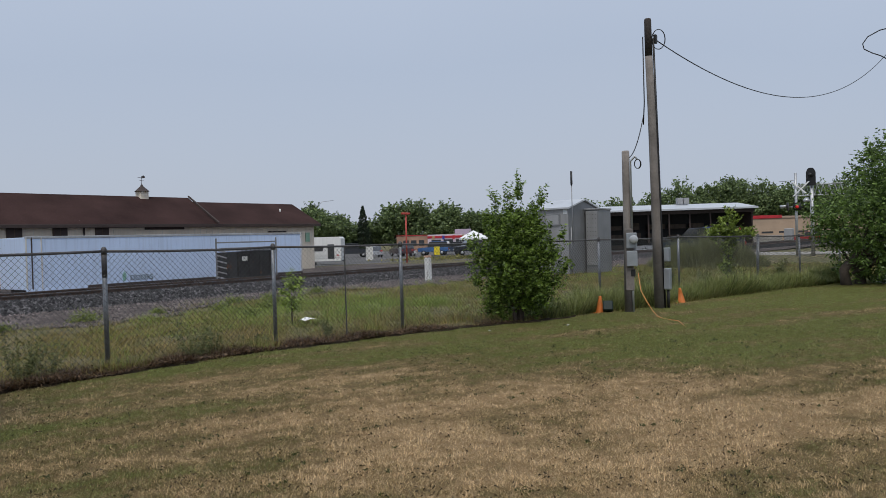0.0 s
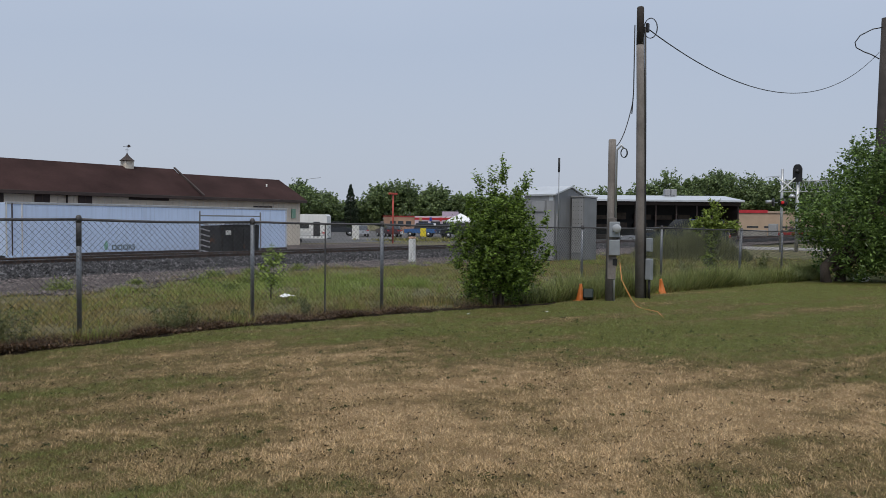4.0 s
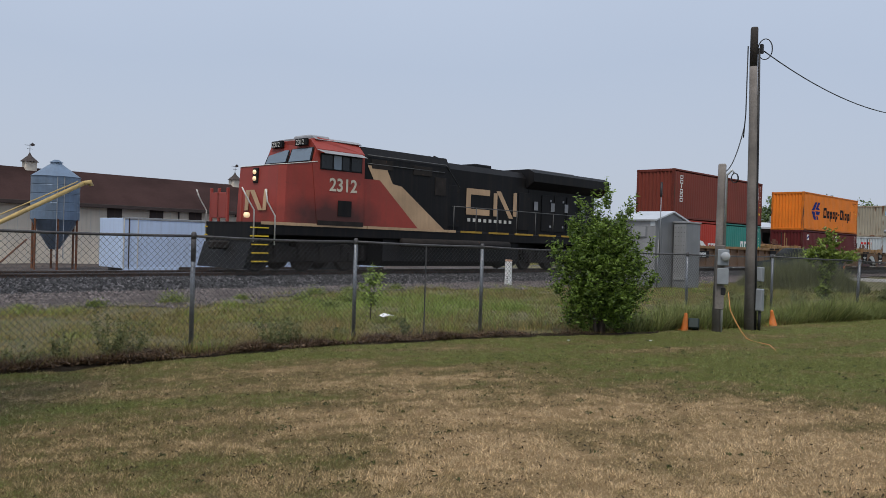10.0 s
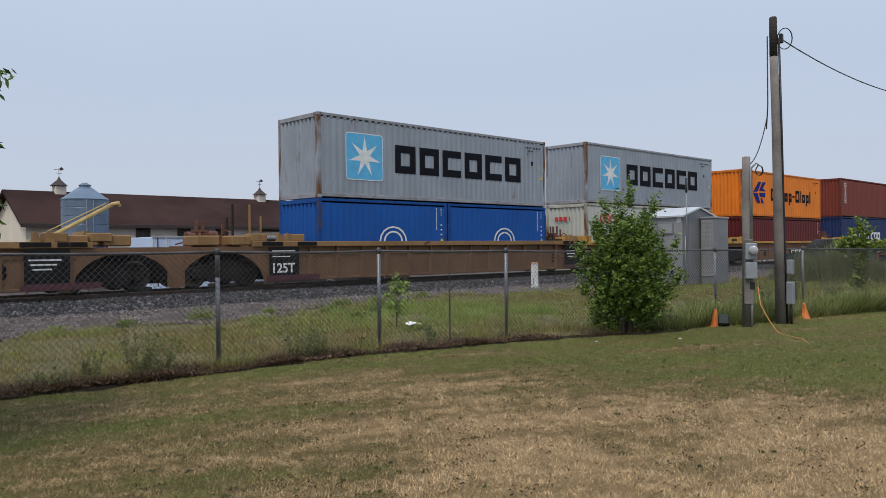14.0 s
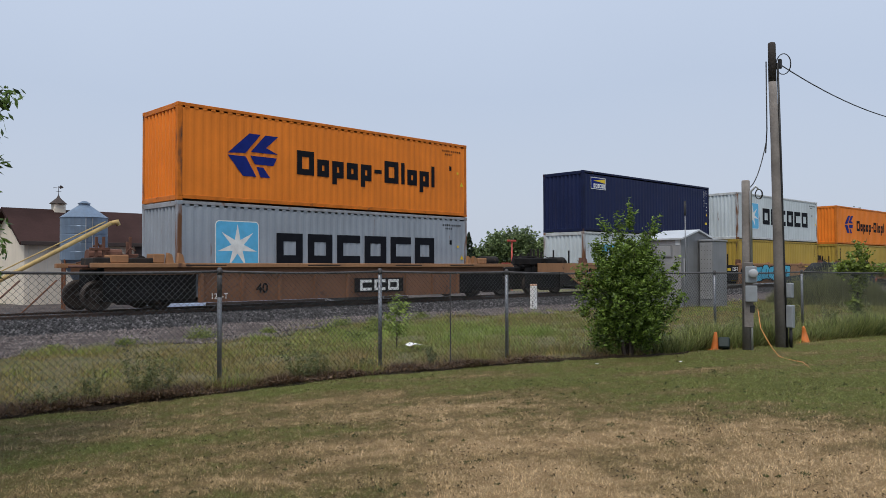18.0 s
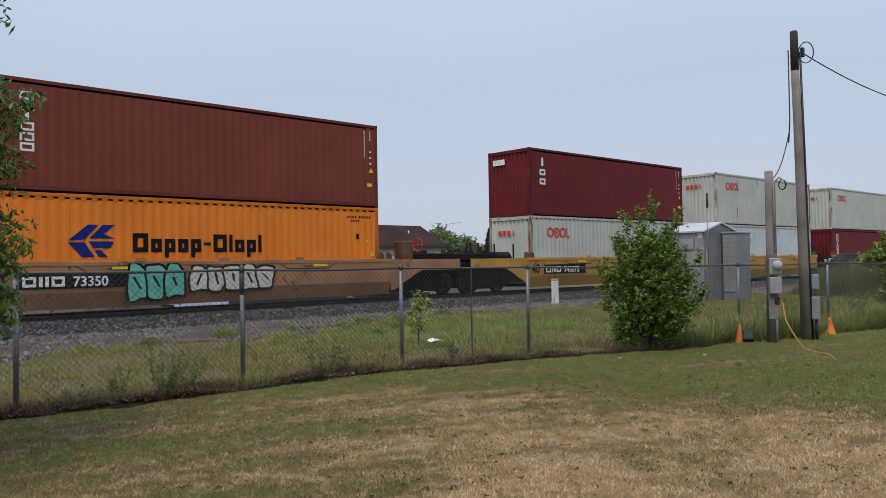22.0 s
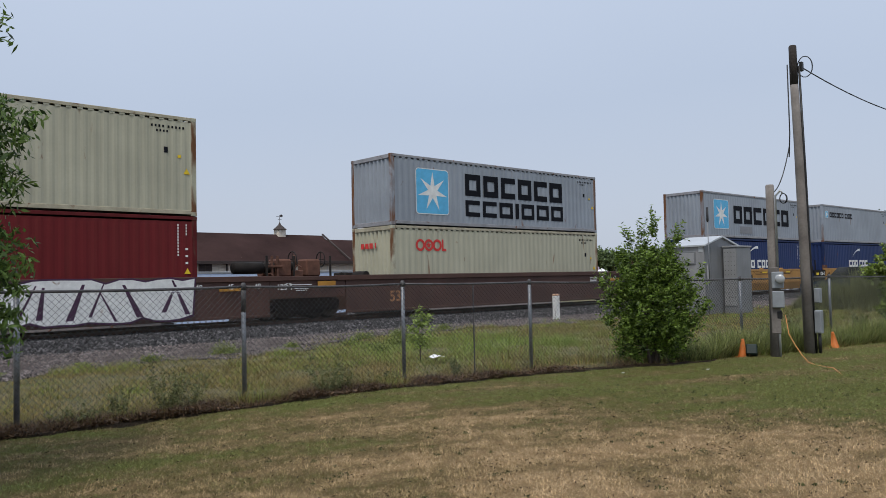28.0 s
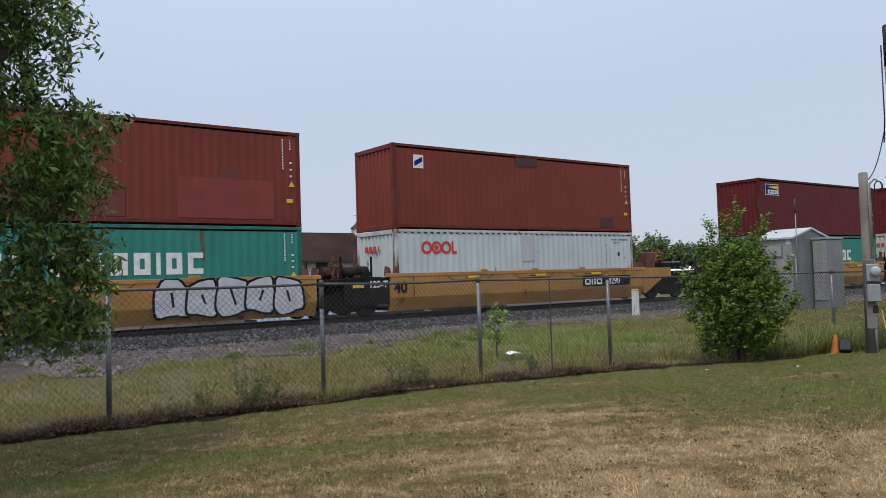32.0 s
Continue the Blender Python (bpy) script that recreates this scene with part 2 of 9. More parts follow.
def quads_mesh(name, verts):
    """A mesh of loose quads from an array (n, 4, 3)."""
    verts = np.asarray(verts, np.float32)
    n = len(verts)
    me = bpy.data.meshes.new(name)
    me.vertices.add(4 * n)
    me.vertices.foreach_set("co", verts.ravel())
    me.loops.add(4 * n)
    me.loops.foreach_set("vertex_index", np.arange(4 * n, dtype=np.int32))
    me.polygons.add(n)
    me.polygons.foreach_set("loop_start", np.arange(0, 4 * n, 4, dtype=np.int32))
    me.update(calc_edges=True)
    return me


def tris_mesh(name, verts):
    """A mesh of loose triangles from an array (n, 3, 3)."""
    verts = np.asarray(verts, np.float32)
    n = len(verts)
    me = bpy.data.meshes.new(name)
    me.vertices.add(3 * n)
    me.vertices.foreach_set("co", verts.ravel())
    me.loops.add(3 * n)
    me.loops.foreach_set("vertex_index", np.arange(3 * n, dtype=np.int32))
    me.polygons.add(n)
    me.polygons.foreach_set("loop_start", np.arange(0, 3 * n, 3, dtype=np.int32))
    me.update(calc_edges=True)
    return me


TEXTS = {}


def text_mesh(s, size, depth=0.004):
    """Flat lettering in the built-in font, standing in the x-z plane, origin at its lower left."""
    key = (s, size)
    if key not in TEXTS:
        cu = bpy.data.curves.new("lettering", "FONT")
        cu.body, cu.size, cu.extrude, cu.offset = s, size, depth / 2, (0.022 * size if size >= 0.3 else 0.008 * size)
        ob = bpy.data.objects.new("lettering", cu)
        scene.collection.objects.link(ob)
        me = bpy.data.meshes.new_from_object(ob.evaluated_get(bpy.context.evaluated_depsgraph_get()))
        bpy.data.objects.remove(ob)
        me.transform(pose(0, 0, 0, 90, 0, 0))
        me.materials.clear()
        TEXTS[key] = me
    return TEXTS[key]


RAIL_Z, TRACK_Y = 0.37, 22.82
rng = np.random.default_rng(7)

# ---- ground ----
def smooth(a, b, x):
    t = np.clip((np.asarray(x, float) - a) / (b - a), 0, 1)
    return t * t * (3 - 2 * t)


def vnoise(x, y, seed=0):
    """Smooth value noise between 0 and 1."""
    x, y = np.asarray(x, float), np.asarray(y, float)
    xi, yi = np.floor(x).astype(np.int64), np.floor(y).astype(np.int64)
    fx, fy = x - xi, y - yi
    fx, fy = fx * fx * (3 - 2 * fx), fy * fy * (3 - 2 * fy)

    def h(i, j):
        k = (i * 374761393 + j * 668265263 + seed * 1442695041) & 0x7FFFFFFF
        k = ((k ^ (k >> 13)) * 1274126177) & 0x7FFFFFFF
        return ((k ^ (k >> 16)) & 0xFFFF) / 65535.0
    return (h(xi, yi) * (1 - fx) + h(xi + 1, yi) * fx) * (1 - fy) + (h(xi, yi + 1) * (1 - fx) + h(xi + 1, yi + 1) * fx) * fy


def ground_z(x, y):
    return -0.3 * smooth(26, 31, y) - 0.25 * smooth(45, 95, np.hypot(x, y)) + 0.02 * np.sin(x * 0.9) * np.cos(y * 0.7) * smooth(10, 12, y)


FENCE = [(-5.6, 9.5), (-2.9, 9.42), (-0.22, 9.37), (2.47, 9.33), (5.14, 9.25), (7.8, 9.18), (10.35, 8.82), (13.1, 8.4), (16.04, 7.83), (19.09, 7.16), (22.89, 6.34), (25.62, 5.85), (28.6, 5.3)]
FENCE_TOP = [1.55, 1.55, 1.54, 1.53, 1.525, 1.51, 1.485, 1.46, 1.44, 1.44, 1.39, 1.35, 1.33]


def fence_y(x):
    return np.interp(x, [p[0] for p in FENCE], [p[1] for p in FENCE])


def lawn_edge(x):
    """How far the mown grass reaches: just short of the fence, further from it past the utility poles."""
    return np.interp(x, [-8, 0, 2, 7.5, 9.5, 12, 14, 18, 24, 40], [9.0, 8.95, 8.9, 8.6, 8.1, 7.1, 6.6, 5.75, 4.3, 3.0])


def dryness(x, y):
    """How dry the mown grass is: bleached in the open, greener by the fence and past the poles, in streaks along the mower's way."""
    u, v = 0.93 * x - 0.36 * y, 0.36 * x + 0.93 * y
    zone = smooth(0.9, 4.0, lawn_edge(x) - y) * (1 - 0.85 * smooth(7.0, 11.5, x + 0.25 * y)) * (0.05 + 0.95 * smooth(1.8, 5.6, x))
    d = 0.25 - 0.22 * smooth(7.0, 11.5, x + 0.25 * y) + 0.32 * zone
    d = d + 0.38 * (vnoise(u * 0.36, v * 1.0, 1) - 0.5) + 0.36 * (vnoise(u * 1.0, v * 2.6, 2) - 0.5) + 0.30 * (vnoise(u * 3.4, v * 6.5, 3) - 0.5) + 0.24 * (vnoise(x * 14, y * 14, 5) - 0.5)
    d = d + 0.30 * np.exp(-((x - 3.8) / 2.0) ** 2 - ((y - 3.0) / 1.6) ** 2) - 0.07 * (1 - smooth(1.5, 4.0, lawn_edge(x) - y)) * (1 - smooth(5, 8, x))
    d = d + 0.10 * np.sin(v * 5.6 + 1.5 * vnoise(u * 0.3, v * 0.3, 4)) * smooth(7, 11, x)
    return np.clip(d, 0, 1)


def lawn_z(x, y):
    return 0.028 + 0.010 * np.sin(np.asarray(x) * 1.3) * np.sin(np.asarray(y) * 1.7)


def grid_sheet(name, xs, ys, zf):
    v = [(x, y, float(zf(x, y))) for y in ys for x in xs]
    nx = len(xs)
    f = [(j * nx + i, j * nx + i + 1, (j + 1) * nx + i + 1, (j + 1) * nx + i) for j in range(len(ys) - 1) for i in range(nx - 1)]
    return raw_mesh(name, v, f)


def earth_mat(name, cols, scale=1.0, fine=60.0, bump=0.6, rough=0.95):
    """Ground cover: three colours in soft patches at two scales, with fine grain."""
    m = bpy.data.materials.new(name)
    m.use_nodes = True
    n, l = m.node_tree.nodes, m.node_tree.links
    b = n["Principled BSDF"]
    tc = n.new("ShaderNodeTexCoord")
    outs = []
    for s, d in ((scale * 0.35, 3), (scale * 1.7, 5), (fine, 4), (fine * 3.1, 2)):
        t = n.new("ShaderNodeTexNoise")
        t.inputs["Scale"].default_value, t.inputs["Detail"].default_value = s, d
        l.new(tc.outputs["Object"], t.inputs["Vector"])
        outs.append(t.outputs["Fac"])
    ad = n.new("ShaderNodeMath")
    ad.operation = "MULTIPLY_ADD"
    ad.inputs[1].default_value = 0.6
    l.new(outs[1], ad.inputs[0])
    sc = n.new("ShaderNodeMath")
    sc.operation, sc.inputs[1].default_value = "MULTIPLY", 0.5
    l.new(outs[0], sc.inputs[0])
    l.new(sc.outputs[0], ad.inputs[2])
    r = n.new("ShaderNodeValToRGB")
    e = r.color_ramp.elements
    e[0].position, e[1].position = 0.40, 0.70
    e[0].color, e[1].color = (*cols[0], 1), (*cols[2], 1)
    mid = e.new(0.54)
    mid.color = (*cols[1], 1)
    l.new(ad.outputs[0], r.inputs[0])
    g = n.new("ShaderNodeValToRGB")
    g.color_ramp.elements[0].position, g.color_ramp.elements[1].position = 0.28, 0.72
    g.color_ramp.elements[0].color, g.color_ramp.elements[1].color = (0.45, 0.43, 0.40, 1), (1.25, 1.22, 1.18, 1)
    l.new(outs[2], g.inputs[0])
    x = n.new("ShaderNodeMix")
    x.data_type, x.blend_type = "RGBA", "MULTIPLY"
    x.inputs["Factor"].default_value = 1.0
    l.new(r.outputs[0], x.inputs[6])
    l.new(g.outputs[0], x.inputs[7])
    l.new(x.outputs[2], b.inputs["Base Color"])
    b.inputs["Roughness"].default_value, b.inputs["Specular IOR Level"].default_value = rough, 0.15
    bp = n.new("ShaderNodeBump")
    bp.inputs["Strength"].default_value, bp.inputs["Distance"].default_value = bump, 0.03
    ad2 = n.new("ShaderNodeMath")
    ad2.operation = "ADD"
    l.new(outs[2], ad2.inputs[0])
    l.new(outs[3], ad2.inputs[1])
    l.new(ad2.outputs[0], bp.inputs["Height"])
    l.new(bp.outputs[0], b.inputs["Normal"])
    return m


M_FIELD = earth_mat("rough_grass", [(0.115, 0.130, 0.052), (0.165, 0.155, 0.080), (0.23, 0.195, 0.122)], 1.2)
M_LAWN = earth_mat("dry_lawn", [(0.172, 0.178, 0.046), (0.205, 0.158, 0.066), (0.48, 0.330, 0.178)], 1.0, 90, 1.0)
# the lawn's colour follows its dryness
_n, _l = M_LAWN.node_tree.nodes, M_LAWN.node_tree.links
_at = _n.new("ShaderNodeAttribute")
_at.attribute_name = "dryness"
_rp = [x for x in _n if x.type == "VALTORGB"][0]
for _e, _p in zip(_rp.color_ramp.elements, (0.05, 0.40, 0.78)):
    _e.position = _p
_l.new(_at.outputs["Fac"], _rp.inputs[0])
M_GRAVEL = earth_mat("gravel", [(0.085, 0.072, 0.070), (0.13, 0.110, 0.106), (0.19, 0.162, 0.155)], 1.0, 30, 1.0)
M_BALLAST_BED = earth_mat("ballast_bed", [(0.010, 0.010, 0.011), (0.018, 0.017, 0.018), (0.030, 0.028, 0.029)], 1.2, 30, 1.0)
M_ASPHALT = earth_mat("asphalt", [(0.10, 0.10, 0.10), (0.14, 0.14, 0.145), (0.19, 0.19, 0.19)], 0.3, 50, 0.3)
M_CONCRETE = earth_mat("pale_concrete", [(0.28, 0.27, 0.25), (0.36, 0.35, 0.33), (0.42, 0.41, 0.39)], 0.4, 40, 0.3)

gx = [-2500, -900, -300, -120, -60, -30] + [-20 + 2 * i for i in range(61)] + [110, 125, 145, 180, 260, 500, 1000, 2500]
gy = [-2500, -600, -150, -40] + [-20 + 1.5 * i for i in range(48)] + [55, 62, 72, 85, 100, 130, 200, 400, 1000, 2500]
ground = part("ground", grid_sheet("ground", gx, gy, ground_z), M_FIELD)
structure(ground, "rough grassy ground reaching to the horizon", "ground")
lx = [-10 + 1.0 * i for i in range(10)] + [0.1 * i for i in range(240)] + [24 + 1.0 * i for i in range(17)]
NY = 120
lv = [(x, y) for x in lx for y in np.concatenate([[-14, -10, -6, -3], np.linspace(-1.5, float(lawn_edge(x)), NY - 4)])]
lawn_me = raw_mesh("lawn", [(x, y, float(lawn_z(x, y))) for x, y in lv],
                   [(i * NY + j, i * NY + j + 1, (i + 1) * NY + j + 1, (i + 1) * NY + j) for i in range(len(lx) - 1) for j in range(NY - 1)])
lxy = np.array(lv, float)
lawn_me.attributes.new("dryness", "FLOAT", "POINT").data.foreach_set("value", dryness(lxy[:, 0], lxy[:, 1]).astype(np.float32))
lawn = part("lawn", lawn_me, M_LAWN)
structure(lawn, "mown lawn, dry and straw-coloured with green patches", "lawn")


def gravel_edge(x):
    return np.interp(x, [-40, 2, 5, 9, 11, 13, 16, 20, 24, 30, 60], [15.4, 15.4, 15.3, 15.3, 15.9, 17.0, 17.4, 17.0, 16.0, 15.5, 16.5]) + 0.35 * np.sin(x * 1.1 + 1) + 0.25 * np.sin(x * 2.9)


grx = np.arange(-40, 160, 1.0)
gv, gf = [], []
for i, x in enumerate(grx):
    e = float(gravel_edge(x))
    for y, z in ((e, -0.012), (e + 0.8, 0.02), (18.6, 0.05), (19.8, 0.10)):
        gv.append((x, max(y, e), z + (0.012 * math.sin(3 * x + y) if z > 0 else 0)))
    if i:
        k = 4 * i
        gf += [(k - 4 + j, k + j, k + j + 1, k - 3 + j) for j in range(3)]
gravel = part("gravel_strip", raw_mesh("gravel_strip", gv, gf), M_GRAVEL)
structure(gravel, "reddish grey gravel strip beside the railway", "gravel")
def track_y(x):
    """The track's centre line: straight, then swinging slightly towards the lawn far down the line."""
    d = (np.asarray(x, float) - 34) / 9
    return TRACK_Y - 0.024 * 9 * np.where(d > 30, d, np.log1p(np.exp(np.clip(d, -30, 30))))


# ballast bed: a trapezoid under the sleepers
bv, bf = [], []
bx = [-500, -200, -100] + list(np.arange(-60, 160, 1.5)) + [200, 300, 500, 900]
prof = [(19.1, 0.03), (19.8, 0.10), (20.5, 0.18), (21.1, 0.20), (24.6, 0.20), (25.3, 0.15), (26.6, -0.02), (27.3, -0.22)]
for i, x in enumerate(bx):
    for y, z in prof:
        bv.append((x, y + float(track_y(x)) - TRACK_Y, z + (0.02 * math.sin(x * 2.1 + y * 5) if y not in (21.1, 24.6) else 0)))
    if i:
        k = 8 * i
        bf += [(k - 8 + j, k + j, k + j + 1, k - 7 + j) for j in range(7)]
ballast = part("ballast", raw_mesh("ballast", bv, bf), M_BALLAST_BED)
structure(ballast, "dark grey railway ballast embankment", "ballast")


def stones(name, n, fx, fy, fz, smin, smax):
    """Loose broken stones as squashed octahedra in one mesh."""
    c = np.stack([fx(n), np.zeros(n), np.zeros(n)], 1)
    c[:, 1] = fy(n, c[:, 0])
    c[:, 2] = fz(c[:, 0], c[:, 1])
    s = rng.uniform(smin, smax, (n, 1))
    ax = np.array([(1, 0, 0), (0, 1, 0), (-1, 0, 0), (0, -1, 0), (0, 0, 1), (0, 0, -1)], float)
    v = ax[None] * s[:, None] * rng.uniform(0.5, 1.1, (n, 6, 1))
    a, b = rng.uniform(0, 6.28, n), rng.uniform(-0.7, 0.7, n)
    ca, sa, cb, sb = np.cos(a), np.sin(a), np.cos(b), np.sin(b)
    z, o = np.zeros(n), np.ones(n)
    rz = np.stack([np.stack([ca, -sa, z], 1), np.stack([sa, ca, z], 1), np.stack([z, z, o], 1)], 1)
    rx = np.stack([np.stack([o, z, z], 1), np.stack([z, cb, -sb], 1), np.stack([z, sb, cb], 1)], 1)
    v = np.einsum("nij,nkj->nki", np.einsum("nij,njk->nik", rx, rz), v) + c[:, None]
    fi = np.array([(0, 1, 4), (1, 2, 4), (2, 3, 4), (3, 0, 4), (1, 0, 5), (2, 1, 5), (3, 2, 5), (0, 3, 5)])
    f = (fi[None] + 6 * np.arange(n)[:, None, None]).reshape(-1, 3)
    return raw_mesh(name, v.reshape(-1, 3).tolist(), f.tolist())


py_, pz_ = [p[0] for p in prof], [p[1] for p in prof]
for nm, n, col, lo_, hi_, lab in (("ballast_stones", 30000, (0.030, 0.029, 0.031), 0.030, 0.075, "loose dark grey crushed stone along the track"), ("pale_ballast_stones", 26000, (0.125, 0.118, 0.122), 0.024, 0.062, "loose paler grey crushed stone along the track")):
    bs = part(nm, stones(nm, n, lambda k: 1 + 62 * rng.random(k) ** 1.5, lambda k, x: 19.0 + 3.2 * rng.random(k) ** 0.9,
                         lambda x, y: np.interp(y, py_, pz_) + 0.005 + 0.04 * rng.random(len(x)), lo_, hi_), mat(nm + "_rock", col, 0.85, var=0.3, scale=1.5, fine=60, island=0.6))
    stuff(bs, lab, "ballast")
M_PEBBLE = mat("gravel_stone", (0.160, 0.135, 0.130), 0.9, var=0.3, scale=1.5, fine=60, island=0.85)
gs = part("gravel_stones", stones("gravel_stones", 34000, lambda n: 3 + 45 * rng.random(n) ** 1.5, lambda n, x: gravel_edge(x) + (19.4 - gravel_edge(x)) * rng.random(n),
                                  lambda x, y: 0.02 + 0.05 * smooth(17, 19.5, y), 0.014, 0.044), M_PEBBLE)
stuff(gs, "loose reddish grey gravel stones", "gravel")

# ---- track ----
M_RAIL = mat("rusty_rail", (0.10, 0.065, 0.05), 0.7, 0.3, var=0.3, scale=4)
M_RAILTOP = mat("polished_rail_head", (0.45, 0.44, 0.43), 0.25, 1.0, var=0.1)
M_TIE = mat("weathered_sleeper", (0.09, 0.075, 0.065), 0.9, var=0.35, scale=3, fine=25)
track = thing("railway_track", "straight railway track with rusty rails on wooden sleepers", "railway track", (0, TRACK_Y, 0))
def drawn(o):
    """A section (y, z) drawn along the track's line."""
    xs = [-500, 0] + list(range(10, 160, 6)) + [300, 900]
    n = len(o)
    m = MB()
    m.add([(x, u + float(track_y(x)) - TRACK_Y, v) for x in xs for u, v in o], [(i * n + k, i * n + (k + 1) % n, (i + 1) * n + (k + 1) % n, (i + 1) * n + k) for i in range(len(xs) - 1) for k in range(n)])
    return m


for s in (-1, 1):
    y = s * 0.7525
    z0 = RAIL_Z - 0.17
    o = [(y - 0.075, z0), (y + 0.075, z0), (y + 0.075, z0 + 0.012), (y + 0.012, z0 + 0.03), (y + 0.010, z0 + 0.13), (y + 0.035, z0 + 0.14), (y + 0.034, z0 + 0.166),
         (y - 0.034, z0 + 0.166), (y - 0.035, z0 + 0.14), (y - 0.010, z0 + 0.13), (y - 0.012, z0 + 0.03), (y - 0.075, z0 + 0.012)]
    rail = part("rail", drawn(o), M_RAIL, track)
    part("rail_head", drawn([(y - 0.03, z0 + 0.1665), (y + 0.03, z0 + 0.1665), (y + 0.03, z0 + 0.17), (y - 0.03, z0 + 0.17)]), M_RAILTOP, rail, "bright polished running surface")
tie_me = MB().box(-0.115, 0.115, -1.3, 1.3, 0.06, RAIL_Z - 0.172, 0.012).mesh("sleeper")
for i in range(190):
    part("sleeper", tie_me, M_TIE, track, at=(-20 + 0.54 * i, float(track_y(-20 + 0.54 * i)) - TRACK_Y + float(rng.uniform(-0.03, 0.03)), float(rng.uniform(-0.012, 0.0))))

# ---- chain-link fence ----
M_GALV = mat("galvanised_steel", (0.25, 0.26, 0.275), 0.45, 0.75, var=0.18, scale=6, stain=(0.16, 0.10, 0.07), stain_amt=0.2)
M_GALV_DARK = mat("dark_weathered_steel", (0.10, 0.095, 0.095), 0.6, 0.5, var=0.3, scale=6)
M_WIRE = mat("fence_wire", (0.075, 0.077, 0.080), 0.6, 0.3, var=0.25, scale=6)
fence = thing("chain_link_fence", "galvanised chain-link fence with steel posts beside the lawn", "fence")
for i, ((x, y), top) in enumerate(zip(FENCE, FENCE_TOP)):
    lean = 0.16 if i == 10 else 0.0
    post = part("post", MB().tube([(x, y, -0.05), (x + lean, y, top + 0.02)], 0.030 if i not in (10,) else 0.040, 10), M_GALV, fence, smooth=True)
    cap = MB()
    cap.tube([(x + lean, y, top - 0.04), (x + lean, y, top + 0.03), (x + lean, y, top + 0.055)], [0.035, 0.035, 0.018], 10)
    part("post_cap", cap, M_GALV_DARK, post, "dark cast post cap", smooth=True)
    if i == 4:
        part("sleeve", MB().tube([(x, y, top - 0.33), (x, y, top + 0.005)], 0.033, 10), M_GALV_DARK, post, "blackened upper end", smooth=True)
part("stake", MB().tube([(9.2, 9.05, 0), (9.2, 9.05, 1.48)], 0.012, 6), M_GALV_DARK, fence, "thin steel stake")
for i in range(len(FENCE) - 1):
    (xa, ya), (xb, yb), za, zb_ = FENCE[i], FENCE[i + 1], FENCE_TOP[i], FENCE_TOP[i + 1]
    sag = 0.012 if i % 2 else 0.02
    pts = [(xa + (xb - xa) * k / 8, ya + (yb - ya) * k / 8, za + (zb_ - za) * k / 8 - sag * math.sin(math.pi * k / 8)) for k in range(9)]
    part("top_rail", MB().tube(pts, 0.017, 8), M_GALV_DARK, fence, smooth=True)
    L = math.hypot(xb - xa, yb - ya)
    ux, uy = (xb - xa) / L, (yb - ya) / L
    H, step, w = min(za, zb_) - 0.02, 0.078, 0.0029
    vs, fs = [], []
    for sgn in (1, -1):
        for k in range(int((L + H) / step) + 1):
            u0 = k * step - (H if sgn > 0 else 0)
            a = (max(u0, 0.0), (max(u0, 0.0) - u0)) if sgn > 0 else (min(u0, L), u0 - min(u0, L))
            b = (min(u0 + H, L), min(u0 + H, L) - u0) if sgn > 0 else (max(u0 - H, 0.0), u0 - max(u0 - H, 0.0))
            if abs(a[1] - b[1]) < 0.02:
                continue
            off = 0.004 * sgn - 0.04
            q = []
            for (u, z) in (a, b):
                cx, cy = xa + ux * u - uy * off, ya + uy * u + ux * off
                q += [(cx + ux * w, cy + uy * w, z + 0.03), (cx - ux * w, cy - uy * w, z + 0.03), (cx + uy * w * 1.6, cy - ux * w * 1.6, z + 0.03)]
            j = len(vs)
            vs += q
            fs += [(j, j + 1, j + 4, j + 3), (j + 1, j + 2, j + 5, j + 4), (j + 2, j, j + 3, j + 5)]
    part("wire_mesh", raw_mesh("wire_mesh", vs, fs), M_WIRE, fence, "woven diamond steel wire mesh")

# ---- plants ----
M_BARK = mat("bark", (0.085, 0.065, 0.05), 0.95, var=0.35, scale=5, fine=30, bump=0.6)
L_BUSH = leaf_mat("bush_leaf", (0.125, 0.215, 0.048), 0.8)
L_TREE = leaf_mat("tree_leaf", (0.110, 0.195, 0.058), 0.7)
L_LEFT = leaf_mat("ash_leaf", (0.115, 0.205, 0.062), 0.75)
# far foliage, paled and blued to put the haze into its colour
L_FAR = leaf_mat("far_leaf", (0.140, 0.210, 0.098), 0.55)
L_SPRUCE = leaf_mat("spruce_needle", (0.035, 0.062, 0.040))
L_VINE = leaf_mat("vine_leaf", (0.185, 0.265, 0.060), 0.6)
L_WEED = leaf_mat("weed_blade", (0.195, 0.200, 0.072), 0.75)
L_TAN = leaf_mat("tan_blade", (0.32, 0.245, 0.115), 0.6)
L_FRESH = leaf_mat("fresh_green_blade", (0.225, 0.330, 0.075), 0.6)


def unit(v):
    return v / np.maximum(np.linalg.norm(v, axis=-1, keepdims=True), 1e-9)


def leaves(centres, length, width, droop=0.35, up=0.5):
    """Diamond-shaped leaves, each about a centre, facing mostly upward."""
    n = len(centres)
    a = unit(rng.normal(size=(n, 3)) * (1, 1, 0.6) - (0, 0, droop))
    nrm = unit(rng.normal(size=(n, 3)) + (0, 0, up))
    b = unit(np.cross(a, nrm))
    l_ = length * rng.uniform(0.6, 1.25, (n, 1))
    w_ = width * rng.uniform(0.6, 1.2, (n, 1))
    c = np.asarray(centres)
    return np.stack([c - a * l_ / 2, c + b * w_ / 2 + a * l_ * 0.05, c + a * l_ / 2, c - b * w_ / 2 + a * l_ * 0.05], 1)


